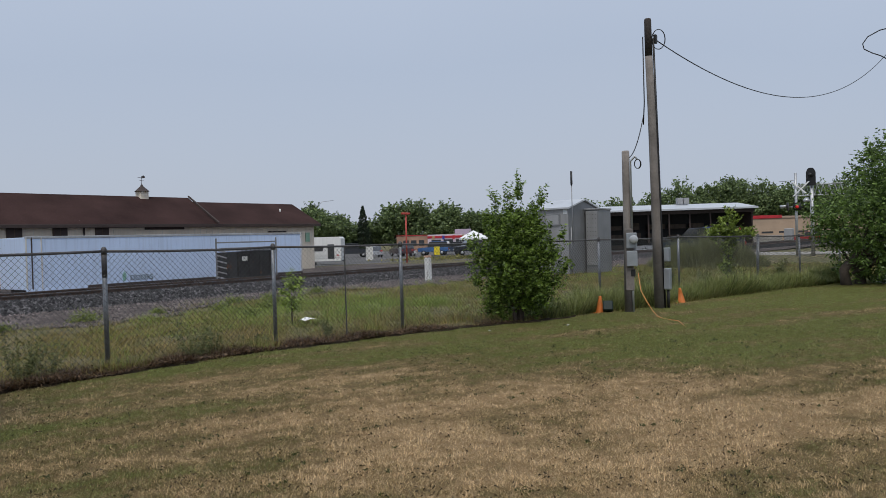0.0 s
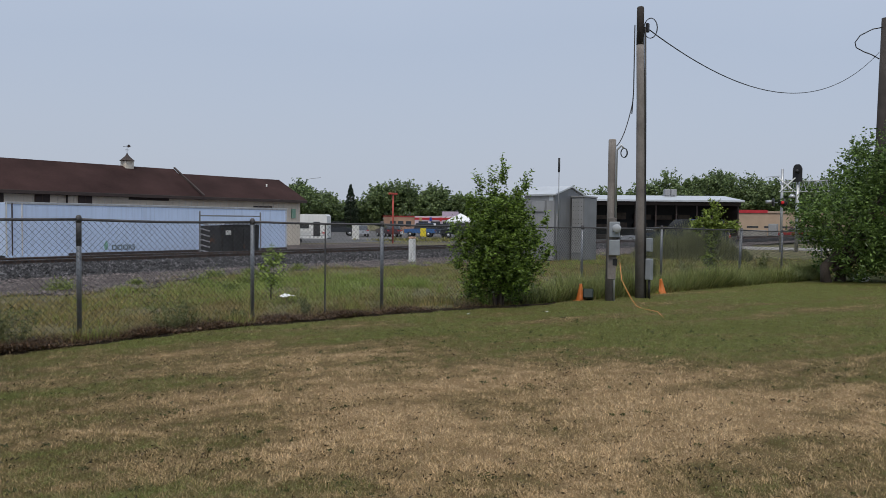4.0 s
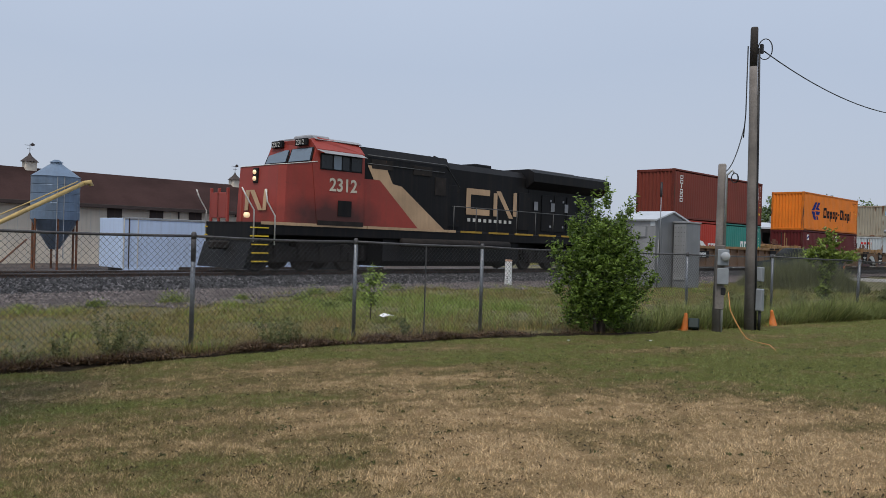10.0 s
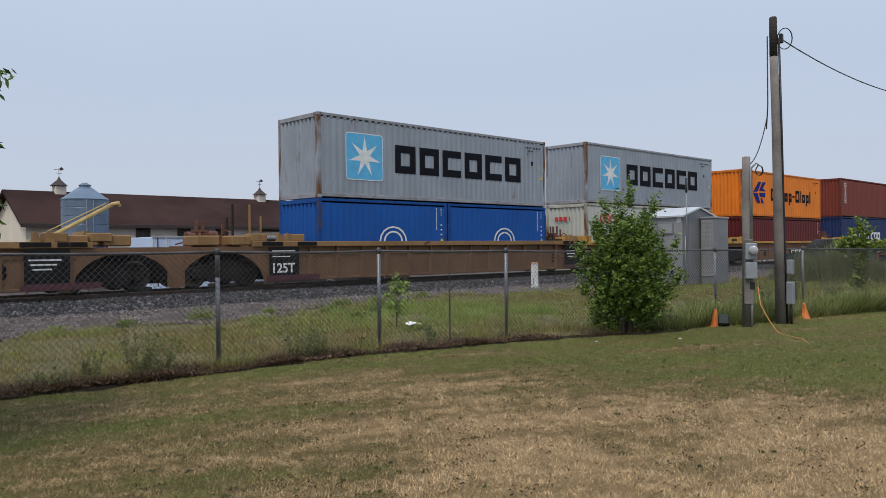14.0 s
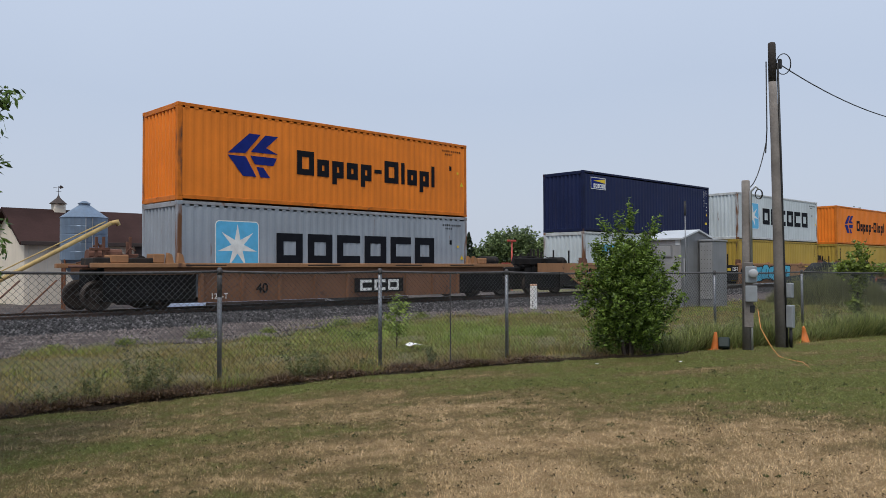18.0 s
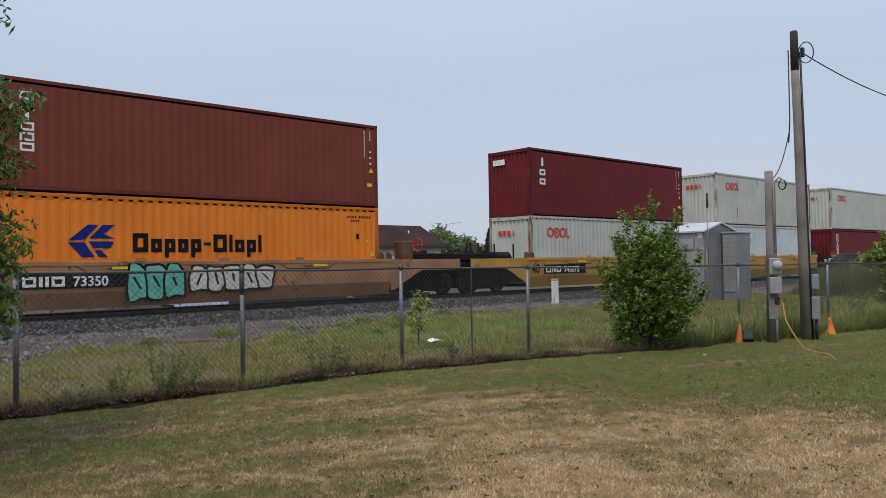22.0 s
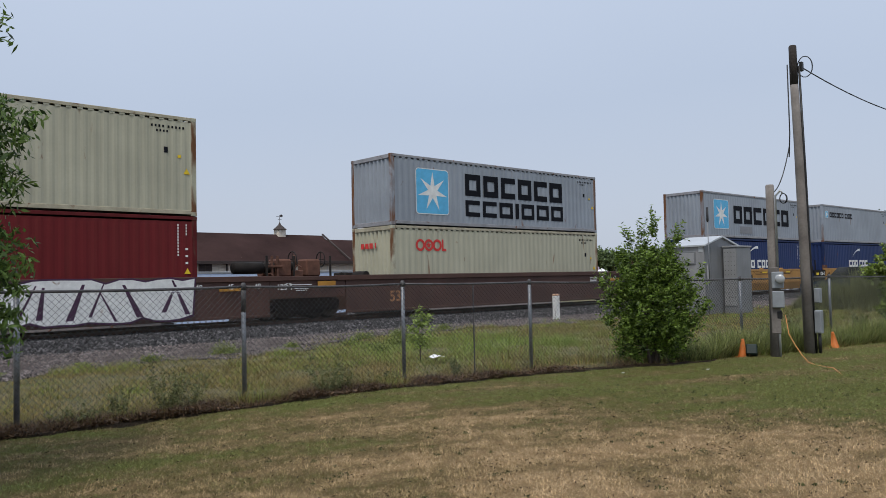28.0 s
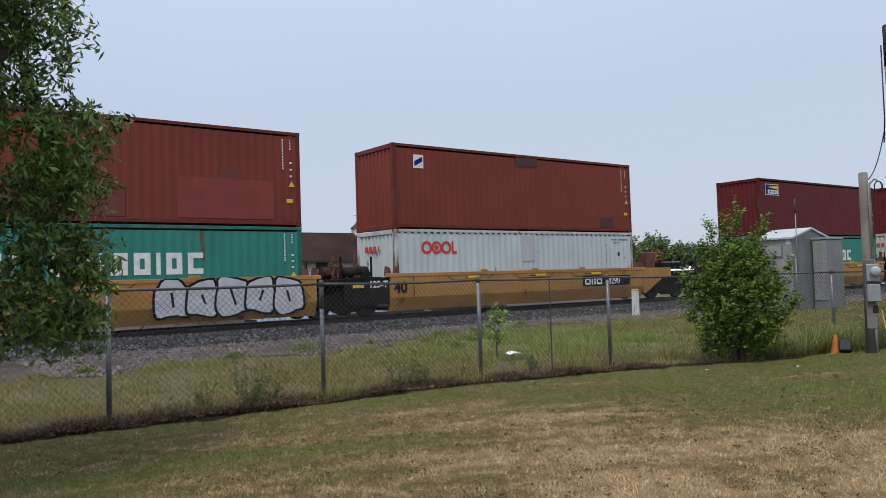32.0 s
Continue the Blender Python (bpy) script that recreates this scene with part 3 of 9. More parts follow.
def clumps(blobs, n_clump, per, spread, rise=0.5):
    """Leaf centres in clumps that fill a set of ellipsoids (cx, cy, cz, rx, ry, rz), denser to the outside."""
    w = np.array([b[3] * b[4] * b[5] for b in blobs]) ** 0.75
    pick = rng.choice(len(blobs), n_clump, p=w / w.sum())
    bl = np.array(blobs)[pick]
    d = unit(rng.normal(size=(n_clump, 3)))
    r = rng.uniform(0.25, 1.0, (n_clump, 1)) ** 0.5 * rng.uniform(0.85, 1.12, (n_clump, 1))
    c = bl[:, :3] + d * r * bl[:, 3:]
    k = np.repeat(np.arange(n_clump), per)
    # leaves sit along a twig that reaches outward and up from each clump
    tw = unit(d * (1, 1, 0.6) + (0, 0, rise) + 0.35 * rng.normal(size=(n_clump, 3))) * (spread * rng.uniform(1.2, 3.2, (n_clump, 1)))
    return c[k] + tw[k] * rng.uniform(-1, 1, (n_clump * per, 1)) + rng.normal(size=(n_clump * per, 3)) * spread * 0.45, c


def tree(name, label, at, blobs, trunk_r, trunk_h, leaf, n_clump, per, spread, l_, w_, limbs=7, category="tree", group="", stems=1, droop=0.35, rise=0.5):
    t = thing(name, label, category, at, group=group)
    m = MB()
    cen, cl = clumps(blobs, n_clump, per, spread, rise)
    for s in range(stems):
        ox, oy = (rng.normal(size=2) * trunk_r * (2.2 if stems > 1 else 0))
        top = np.array(blobs[s % len(blobs)][:3])
        mid = (ox * 1.5 + top[0] * 0.35, oy * 1.5 + top[1] * 0.35, trunk_h)
        m.tube([(ox, oy, -0.05), (ox * 1.2 + mid[0] * 0.2, oy * 1.2, trunk_h * 0.5), mid, tuple(top)], [trunk_r * 1.25, trunk_r, trunk_r * 0.8, trunk_r * 0.2], 8)
        for k in range(limbs):
            e = cl[rng.integers(len(cl))]
            f = rng.uniform(0.35, 0.9)
            b = np.array(mid) * f + np.array((ox, oy, 0)) * (1 - f)
            q = b * 0.5 + e * 0.5 + (0, 0, 0.1 * np.linalg.norm(e - b))
            m.tube([tuple(b), tuple(q), tuple(e)], [trunk_r * 0.38, trunk_r * 0.22, trunk_r * 0.06], 5)
    part("trunk", m, M_BARK, t, smooth=True)
    stuff(part("crown", quads_mesh("crown", leaves(cen, l_, w_, droop)), leaf, t), "", "")
    return t


# bush at the fence
tree("bush", "dense leafy green shrub growing through the fence", (11.95, 7.40, 0),
     [(0, 0, 0.98, 0.66, 0.66, 0.72), (-0.08, 0.08, 1.50, 0.54, 0.54, 0.55), (0.08, -0.08, 1.65, 0.44, 0.44, 0.45), (-0.22, 0.22, 0.52, 0.36, 0.36, 0.40), (0.2, -0.2, 0.55, 0.38, 0.38, 0.40), (-0.1, 0.12, 2.15, 0.10, 0.10, 0.30), (0.22, -0.24, 1.95, 0.12, 0.12, 0.26), (-0.36, 0.40, 1.85, 0.12, 0.12, 0.24),
      (0.42, -0.45, 1.25, 0.17, 0.17, 0.28), (-0.46, 0.48, 1.2, 0.16, 0.16, 0.3), (0.44, -0.46, 0.75, 0.17, 0.17, 0.22), (0.02, -0.04, 2.42, 0.07, 0.07, 0.24), (0.30, -0.33, 2.2, 0.07, 0.07, 0.22), (-0.26, 0.28, 2.2, 0.07, 0.07, 0.2), (0.58, -0.62, 1.0, 0.10, 0.10, 0.16), (0.55, -0.6, 1.5, 0.08, 0.08, 0.14), (-0.58, 0.6, 1.45, 0.08, 0.08, 0.16), (-0.55, 0.56, 0.85, 0.12, 0.12, 0.15)],
     0.028, 0.5, L_BUSH, 1560, 19, 0.056, 0.082, 0.031, 18, "bush", stems=5, droop=-0.1, rise=0.9)
# tree past the poles, hanging low over the fence
tree("tree", "broad low green tree leaning over the fence corner", (23.0, 3.75, 0),
     [(0.0, 0.1, 1.75, 1.15, 1.25, 0.85), (1.2, -1.3, 2.1, 1.7, 1.6, 1.5), (2.4, -2.6, 2.6, 1.8, 1.9, 1.9), (0.7, -0.6, 2.9, 1.1, 1.1, 0.75), (1.9, -1.8, 4.0, 1.1, 1.1, 0.9), (-0.3, 0.6, 1.5, 0.5, 0.5, 0.5), (2.6, -3.0, 4.9, 1.2, 1.2, 0.8), (0.6, -0.9, 1.0, 0.9, 1.1, 0.5), (2.0, -2.2, 0.9, 1.3, 1.5, 0.7), (0.55, -0.35, 3.55, 0.35, 0.35, 0.35), (0.5, -0.3, 0.7, 1.1, 1.1, 0.6), (1.3, -1.6, 0.8, 1.3, 1.3, 0.7), (2.8, -3.4, 1.4, 1.5, 1.6, 1.2)],
     0.12, 0.9, L_TREE, 4600, 18, 0.12, 0.115, 0.052, 14, stems=2)
# ash tree whose branches hang into view beside the camera
ASH = [(2.35, .42, 3.69, .47, .39), (2.19, .45, 3.21, .31, .31), (2.67, .36, 2.85, .36, .26), (2.3, .43, 2.71, .47, .42), (2.54, .39, 2.4, .36, .26), (2.26, .44, 2.07, .42, .42), (2.62, .37, 1.84, .26, .23), (2.45, .41, 1.61, .47, .31), (2.65, .36, 1.28, .23, .26), (2.25, .44, 1.3, .42, .26)]
tree("tree", "ash tree with drooping green leafy branches by the fence", (-1.0, 6.6, 0),
     [(x, y, z, r, r, rv) for x, y, z, r, rv in ASH] + [(0.0, 0.0, 4.9, 1.7, 1.6, 1.2), (1.0, 0.2, 4.3, 0.9, 0.9, 0.8), (1.3, 0.3, 3.3, 0.8, 0.7, 0.7), (1.35, 0.3, 2.3, 0.8, 0.7, 0.7), (1.4, 0.3, 1.5, 0.7, 0.6, 0.45), (1.95, .42, 3.95, .5, .5, .45)],
     0.16, 2.0, L_LEFT, 3700, 20, 0.062, 0.088, 0.027, 18, droop=0.9, rise=-0.35)
# young vine-hung sapling on the fence
tree("sapling", "bright green young sapling climbing the fence", (22.3, 6.90, 0),
     [(0.0, 0.0, 1.65, 0.30, 0.30, 0.28), (0.0, 0.05, 1.25, 0.20, 0.20, 0.35), (-0.05, 0.05, 0.6, 0.14, 0.14, 0.55), (-0.3, 0.35, 1.5, 0.2, 0.2, 0.18), (0.35, -0.35, 1.5, 0.24, 0.24, 0.16), (0, 0, 2.02, 0.12, 0.12, 0.24)],
     0.02, 0.8, L_VINE, 230, 11, 0.06, 0.115, 0.06, 8, "sapling", stems=2)
tree("sapling", "pale green weedy sapling in the long grass beyond the fence", (9.9, 11.2, 0),
     [(0, 0, 0.55, 0.22, 0.22, 0.35), (0.05, 0, 0.85, 0.13, 0.13, 0.22)], 0.012, 0.3, L_FRESH, 50, 12, 0.05, 0.09, 0.035, 5, "sapling")

# far trees
FAR = [(111, 120, 8.5, 4.2), (117, 126, 10.8, 4.6), (121, 123, 8.0, 3.6), (127.5, 121, 6.2, 4.6), (130, 114, 9.9, 5.2), (134, 110, 10.6, 5.4), (138, 105.5, 10.3, 4.6), (143, 102, 8.2, 5.0), (147, 96, 7.6, 4.4), (151, 91, 7.0, 4.2), (105, 128, 6.5, 3.6), (124, 128, 7.0, 4.5),
       (160, 82, 9.5, 5), (166, 76, 10.4, 5.0), (170, 71, 11.2, 5.2), (174, 66, 14.0, 5.4), (178, 61, 13.2, 5.2), (182, 56, 14.2, 5.6), (186, 51, 13.4, 5.4), (189, 46, 12.2, 5.2), (193, 41, 12.8, 5.4), (196, 36, 13.0, 5.4), (199, 30, 12.4, 5.4), (201, 24, 11.5, 5.4), (156, 86, 8.2, 4.6), (203, 18, 11, 5.4), (205, 11, 11, 5.4), (176, 70, 8, 6), (187, 54, 9, 6), (198, 38, 8.5, 6)]
for x, y, h, r in FAR:
    gz0 = float(ground_z(x, y))
    bl = [(rng.normal() * r * 0.35, rng.normal() * r * 0.35, h * rng.uniform(0.42, 0.78), r * rng.uniform(0.45, 0.7), r * rng.uniform(0.45, 0.7), h * rng.uniform(0.16, 0.26)) for _ in range(7)] + [(0, 0, h * 0.82, r * 0.5, r * 0.5, h * 0.19), (0, 0, h * 0.35, r * 0.85, r * 0.85, h * 0.25)]
    tree("tree", "broad leafy deciduous tree standing in a far tree line", (x, y, gz0), bl, 0.22, h * 0.3, L_FAR, 620, 14, 0.46, 0.66, 0.42, 5, group="far trees")


def spruce(x, y, h, r):
    t = thing("spruce_tree", "dark narrow conical spruce tree in a far tree line", "tree", (x, y, float(ground_z(x, y))))
    part("trunk", MB().tube([(0, 0, 0), (0, 0, h * 0.95)], [0.18, 0.03], 7), M_BARK, t, smooth=True)
    n = 5200
    z = h * (0.06 + 0.94 * rng.random(n) ** 1.5)
    a = rng.uniform(0, 6.283, n)
    tier = 1 + 0.22 * np.sin(z * 5.2 + 1.3 * np.sin(a * 3))
    rr = r * (1 - z / h) ** 0.85 * tier * np.sqrt(rng.uniform(0.3, 1, n)) + 0.08
    c = np.stack([rr * np.cos(a), rr * np.sin(a), z], 1)
    stuff(part("crown", quads_mesh("crown", leaves(c, 0.5, 0.16, 0.5, 0.8)), L_SPRUCE, t), "", "")


spruce(124.6, 118.5, 10.0, 2.3)
spruce(121.5, 121.5, 6.0, 1.8)


def blades(name, n, px, py, h, w, lean=0.35, z=0.0):
    """Grass blades as single bent slivers; px, py, h are arrays."""
    a = rng.uniform(0, 6.283, n)
    d = np.stack([np.cos(a), np.sin(a), np.zeros(n)], 1)
    b = np.stack([np.cos(a + rng.uniform(0.8, 2.3, n)), np.sin(a + 1.57), np.zeros(n)], 1)
    p = np.stack([px, py, np.full(n, z) if np.isscalar(z) else z], 1)
    tip = p + b * (h * rng.uniform(0, lean, n) * 1.6)[:, None] + np.stack([np.zeros(n), np.zeros(n), h], 1)
    ww = (w * rng.uniform(0.6, 1.3, n))[:, None]
    return tris_mesh(name, np.stack([p - d * ww, p + d * ww, tip], 1))


def blade_mat(name, stops):
    """Mown grass: colour by how dry the spot is, varied from blade to blade."""
    m = leaf_mat(name, (0.2, 0.2, 0.1), 0.5)
    n, l = m.node_tree.nodes, m.node_tree.links
    r = [x for x in n if x.type == "VALTORGB"][0]
    at = n.new("ShaderNodeAttribute")
    at.attribute_name = "dryness"
    dr = n.new("ShaderNodeValToRGB")
    dr.color_ramp.elements[0].position, dr.color_ramp.elements[0].color = stops[0][0], (*stops[0][1], 1)
    dr.color_ramp.elements[1].position, dr.color_ramp.elements[1].color = stops[-1][0], (*stops[-1][1], 1)
    for p, c in stops[1:-1]:
        dr.color_ramp.elements.new(p).color = (*c, 1)
    l.new(at.outputs["Fac"], dr.inputs[0])
    e = r.color_ramp.elements
    e[0].color, e[1].color = (0.50, 0.50, 0.48, 1), (1.45, 1.42, 1.35, 1)
    x = n.new("ShaderNodeMix")
    x.data_type, x.blend_type = "RGBA", "MULTIPLY"
    x.inputs["Factor"].default_value = 1.0
    l.new(dr.outputs[0], x.inputs[6])
    l.new(r.outputs[0], x.inputs[7])
    for sk in (n["Principled BSDF"].inputs["Base Color"], [q for q in n if q.type == "BSDF_TRANSLUCENT"][0].inputs["Color"]):
        l.new(x.outputs[2], sk)
    return m


n = 1250000
ang = radians(1) + radians(89) * rng.random(n)
rad = 3.2 + 19 * rng.random(n) ** 1.75
lx_, ly_ = rad * np.cos(ang), rad * np.sin(ang)
keep = (ly_ < lawn_edge(lx_) + 0.15 * rng.random(n)) & (lx_ < 25)
lx_, ly_, rad = lx_[keep], ly_[keep], rad[keep]
dr_ = dryness(lx_, ly_) + rng.normal(size=len(lx_)) * 0.13
tuft = vnoise(lx_ * 9, ly_ * 9, 7)
fine = vnoise(lx_ * 23, ly_ * 23, 8)
keep = rng.random(len(lx_)) < 0.35 + 0.9 * fine
lx_, ly_, rad, dr_, tuft = lx_[keep], ly_[keep], rad[keep], dr_[keep] + 0.30 * (tuft[keep] - 0.5), tuft[keep]
k = len(lx_)
me = blades("lawn_grass", k, lx_, ly_, 0.020 * rng.uniform(0.4, 1.25, k) * (0.5 + 0.9 * tuft), 0.0011 + 0.00021 * rad, 1.5, lawn_z(lx_, ly_) - 0.002)
me.attributes.new("dryness", "FLOAT", "POINT").data.foreach_set("value", np.repeat(np.clip(dr_, 0, 1), 3).astype(np.float32))
stuff(part("lawn_grass", me, blade_mat("mown_grass", [(0.03, (0.235, 0.285, 0.080)), (0.30, (0.285, 0.232, 0.102)), (0.60, (0.57, 0.41, 0.225)), (0.90, (0.72, 0.54, 0.325))])), "short mown grass blades, green to straw-coloured", "grass")
# weed tufts on the lawn
tv = []
for tx, ty, q in [(6.25, 3.39, .05), (3.63, 5.05, .05), (5.0, 3.05, .04), (3.1, 3.7, .03), (7.4, 3.5, .05), (4.5, 4.2, .03), (6.0, 2.2, .03), (7.9, 4.6, .04), (3.3, 2.9, .05), (6.5, 4.2, .04), (3.9, 2.3, .04), (5.9, 4.9, .05), (7.0, 5.6, .05)] + [(rng.uniform(2, 12), rng.uniform(0.3, 6.5), rng.uniform(0.008, 0.022)) for _ in range(170)]:
    k = int(900 * q) + 4
    c = np.stack([tx + rng.normal(size=k) * q, ty + rng.normal(size=k) * q * 0.8, 0.03 + rng.uniform(0.0, 0.015 + 0.45 * q, k)], 1)
    tv.append(leaves(c, 0.028, 0.009, -0.6, 0.6))
stuff(part("lawn_weeds", quads_mesh("lawn_weeds", np.concatenate(tv)), leaf_mat("lawn_weed_leaf", (0.070, 0.092, 0.032), 0.6)), "low dark green broadleaf weeds scattered in the lawn", "weeds")

# dark specks added to stand in for the gaps between the blades
n = 60000
fx, fy = rng.uniform(1.5, 16, n), rng.uniform(0.2, 8.6, n)
keep = (fy < lawn_edge(fx) - 0.1) & (rng.random(n) < 0.10 + 0.9 * smooth(0.52, 0.75, 0.5 * vnoise(fx * 5, fy * 8, 31) + 0.5 * vnoise(fx * 1.7, fy * 2.6, 32))) & (rng.random(n) < 1.3 / (1 + 0.05 * np.hypot(fx, fy) ** 1.5))
fx, fy = fx[keep], fy[keep]
c = np.stack([fx, fy, lawn_z(fx, fy) + 0.006 + 0.012 * rng.random(len(fx))], 1)
stuff(part("withered_specks", quads_mesh("withered_specks", leaves(c, 0.030, 0.010, -0.4, 0.5)), leaf_mat("withered_leaf", (0.062, 0.050, 0.026), 0.7)), "dark specks standing in for gaps between the lawn's grass blades", "weeds")

# rough grass beyond the fence, thinning out onto the gravel, with a fresh green patch
n = 700000
fx = 0.5 + 36 * rng.random(n) ** 1.3
fy = lawn_edge(fx) + 0.05 + (gravel_edge(fx) + 1.6 - lawn_edge(fx)) * rng.random(n)
over = fy - gravel_edge(fx)
tuft = vnoise(fx * 2.2, fy * 2.2, 11)
dens = vnoise(fx * 0.7, fy * 0.7, 12)
keep = rng.random(n) < (0.15 + 0.85 * smooth(0.25, 0.68, 0.6 * dens + 0.4 * tuft)) * (1 - smooth(-1.3, 1.2, over + 2.6 * (dens - 0.5))) + 0.6 * (tuft > 0.83) * (dens > 0.5)
fx, fy, tuft, dens = fx[keep], fy[keep], tuft[keep], dens[keep]
k = len(fx)
edge = np.exp(-((fy - fence_y(fx) + 0.1) / 0.5) ** 2)
right = smooth(10, 15, fx)
green = np.exp(-((fx - 12.6) / 3.4) ** 2 - ((fy - 13.2) / 2.6) ** 2) + 0.10 * right + 0.4 * (tuft > 0.8)
h = (0.3 + 0.9 * tuft) * (0.04 + 0.07 * rng.random(k) + (0.10 + 0.10 * right) * edge * rng.random(k) + 0.13 * tuft * np.clip(green, 0, 1) * rng.random(k)) * rng.uniform(0.6, 1.35, k)
u = rng.random(k) + 0.5 * (vnoise(fx * 0.9, fy * 1.6, 13) - 0.5)
fresh = u < 0.85 * np.clip(green, 0, 1)
dry = ~fresh & (rng.random(k) < (0.42 - 0.14 * right) * (0.4 + vnoise(fx * 1.3, fy * 2.0, 14)))
for nm, sel, lm, lab in (("fresh_grass", fresh, L_FRESH, "fresh green weeds beyond the fence"), ("dry_grass", dry, L_TAN, "dry yellow grass stems beyond the fence"), ("rough_grass", ~fresh & ~dry, L_WEED, "short olive green grass beyond the fence")):
    m_ = int(sel.sum())
    me = blades(nm, m_, fx[sel], fy[sel], 1.15 * h[sel], 0.0026 + 0.00018 * fx[sel], 1.0)
    stuff(part(nm, me, lm), lab, "grass")
n = 60000
fx = rng.uniform(12.5, 25, n)
fy = lawn_edge(fx) + 0.15 + np.abs(rng.normal(size=n)) * 0.55
keep = ~((np.abs(fx - 13.8) < 0.5) & (fy < 7.0)) & ~((np.abs(fx - 16.4) < 0.5) & (fy < 6.4))
fx, fy, n = fx[keep], fy[keep], int(keep.sum())
hh_ = rng.uniform(0.12, 0.55, n) * (0.15 + 1.1 * vnoise(fx * 1.6, fy * 1.6, 16))
for half, lm in ((np.arange(n) % 2 == 0, leaf_mat("tall_grass_blade", (0.235, 0.265, 0.130), 0.8)), (np.arange(n) % 2 == 1, leaf_mat("tall_green_blade", (0.180, 0.245, 0.090), 0.75))):
    me = blades("tall_grass", int(half.sum()), fx[half], fy[half], hh_[half], 0.0065, 0.9)
    stuff(part("tall_grass", me, lm), "tall green grass along the foot of the fence", "grass")
# fresh clumps at the edge of the gravel
tv = []
for wx, wy, q in [(8.4, 16.1, 0.42), (12.9, 16.9, 0.40), (6.6, 15.8, 0.25), (10.2, 16.2, 0.22), (5.2, 15.6, 0.2), (14.3, 17.2, 0.3), (11.4, 15.4, 0.35), (12.2, 14.6, 0.4), (10.8, 13.6, 0.35), (3.6, 15.5, 0.25), (16.5, 17.6, 0.35), (13.4, 15.8, 0.45)]:
    q *= 0.62
    k = int(2600 * q)
    c = np.stack([wx + rng.normal(size=k) * q * 0.6, wy + rng.normal(size=k) * q * 0.5, np.abs(rng.normal(size=k)) * q * 0.38 + 0.03], 1)
    tv.append(leaves(c, 0.085, 0.020, -0.5, 0.6))
stuff(part("fresh_weeds", quads_mesh("fresh_weeds", np.concatenate(tv)), leaf_mat("fresh_weed_leaf", (0.165, 0.225, 0.060), 0.6)), "bright green weed clumps along the gravel", "weeds")
# bare dark soil strip under the fence
bx_ = np.arange(-6, 13.2, 0.12)
bv, bf = [], []
for i, x in enumerate(bx_):
    e = float(lawn_edge(x)) - 0.06 + 0.10 * math.sin(x * 2.3) * math.sin(x * 5.1)
    wd = 0.48 + 0.16 * math.sin(x * 1.7 + 1) + 0.08 * math.sin(x * 6.3)
    wd *= 1 - 0.75 * float(smooth(9.5, 13, x))
    for u, z in ((0.0, 0.016), (0.15, 0.043), (0.6, 0.055), (1.0, 0.0)):
        bv.append((x, e + wd * u, z + 0.008 * math.sin(x * 17 + u * 9)))
    if i:
        k = 4 * i
        bf += [(k - 4 + j, k + j, k + j + 1, k - 3 + j) for j in range(3)]
structure(part("soil_strip", raw_mesh("soil_strip", bv, bf), earth_mat("dark_soil", [(0.026, 0.019, 0.013), (0.042, 0.031, 0.021), (0.075, 0.056, 0.037)], 3.0, 60, 1.0)), "strip of dark bare soil under the fence", "soil")
# dead brown growth tangled along the foot of the fence
n = 34000
fx = rng.uniform(-4, 9.5, n) + 3.5 * rng.random(n) ** 3
fy = lawn_edge(fx) + 0.02 + np.abs(rng.normal(size=n)) * 0.26
clot = vnoise(fx * 1.9, fy * 2.4, 15)
hh_ = rng.uniform(0.01, 0.13, n) * (0.15 + 1.6 * clot ** 1.6)
me = blades("dead_growth", n, fx, fy, hh_, 0.0036, 2.2, 0.02 + 0.05 * rng.random(n))
stuff(part("dead_growth", me, leaf_mat("dead_brown_stem", (0.085, 0.058, 0.040), 0.85)), "dead brown stems matted along the foot of the fence", "weeds")
n = 9000
fx = rng.uniform(-4, 10.5, n)
fy = lawn_edge(fx) - 0.05 + np.abs(rng.normal(size=n)) * 0.25
c = np.stack([fx, fy, 0.05 + 0.10 * rng.random(n) * vnoise(fx * 1.9, fy * 2.4, 15)], 1)
stuff(part("leaf_litter", quads_mesh("leaf_litter", leaves(c, 0.05, 0.022, 0.0, 1.2)), leaf_mat("dry_litter_leaf", (0.105, 0.075, 0.055), 0.8)), "dry brown leaf litter along the fence", "weeds")


# tall weeds through the fence: stems that fan out from a root, leaves all along them
def weed_leaves(wx, wy, h, spread, stems, per, l_, w_):
    out = []
    a = rng.uniform(0, 6.283, stems)
    tip = np.stack([wx + np.cos(a) * spread * rng.uniform(0.1, 1, stems), wy + np.sin(a) * spread * rng.uniform(0.1, 0.8, stems), h * rng.uniform(0.45, 1.0, stems)], 1)
    root = np.array((wx, wy, 0.02)) + rng.normal(size=(stems, 3)) * (0.07, 0.07, 0)
    for k in range(stems):
        u = rng.uniform(0.08, 1, per)[:, None]
        out.append(root[k] * (1 - u) + tip[k] * u + rng.normal(size=(per, 3)) * (0.022, 0.022, 0.016) * l_ / 0.07)
        d = (tip[k] - root[k])
        sd_ = np.array((0.004, 0.0, 0.0))
        stem_q.append(np.stack([root[k] - sd_, root[k] + sd_, root[k] + d + sd_ * 0.3, root[k] + d - sd_ * 0.3]))
    return leaves(np.concatenate(out), l_, w_, -0.5, 0.4)


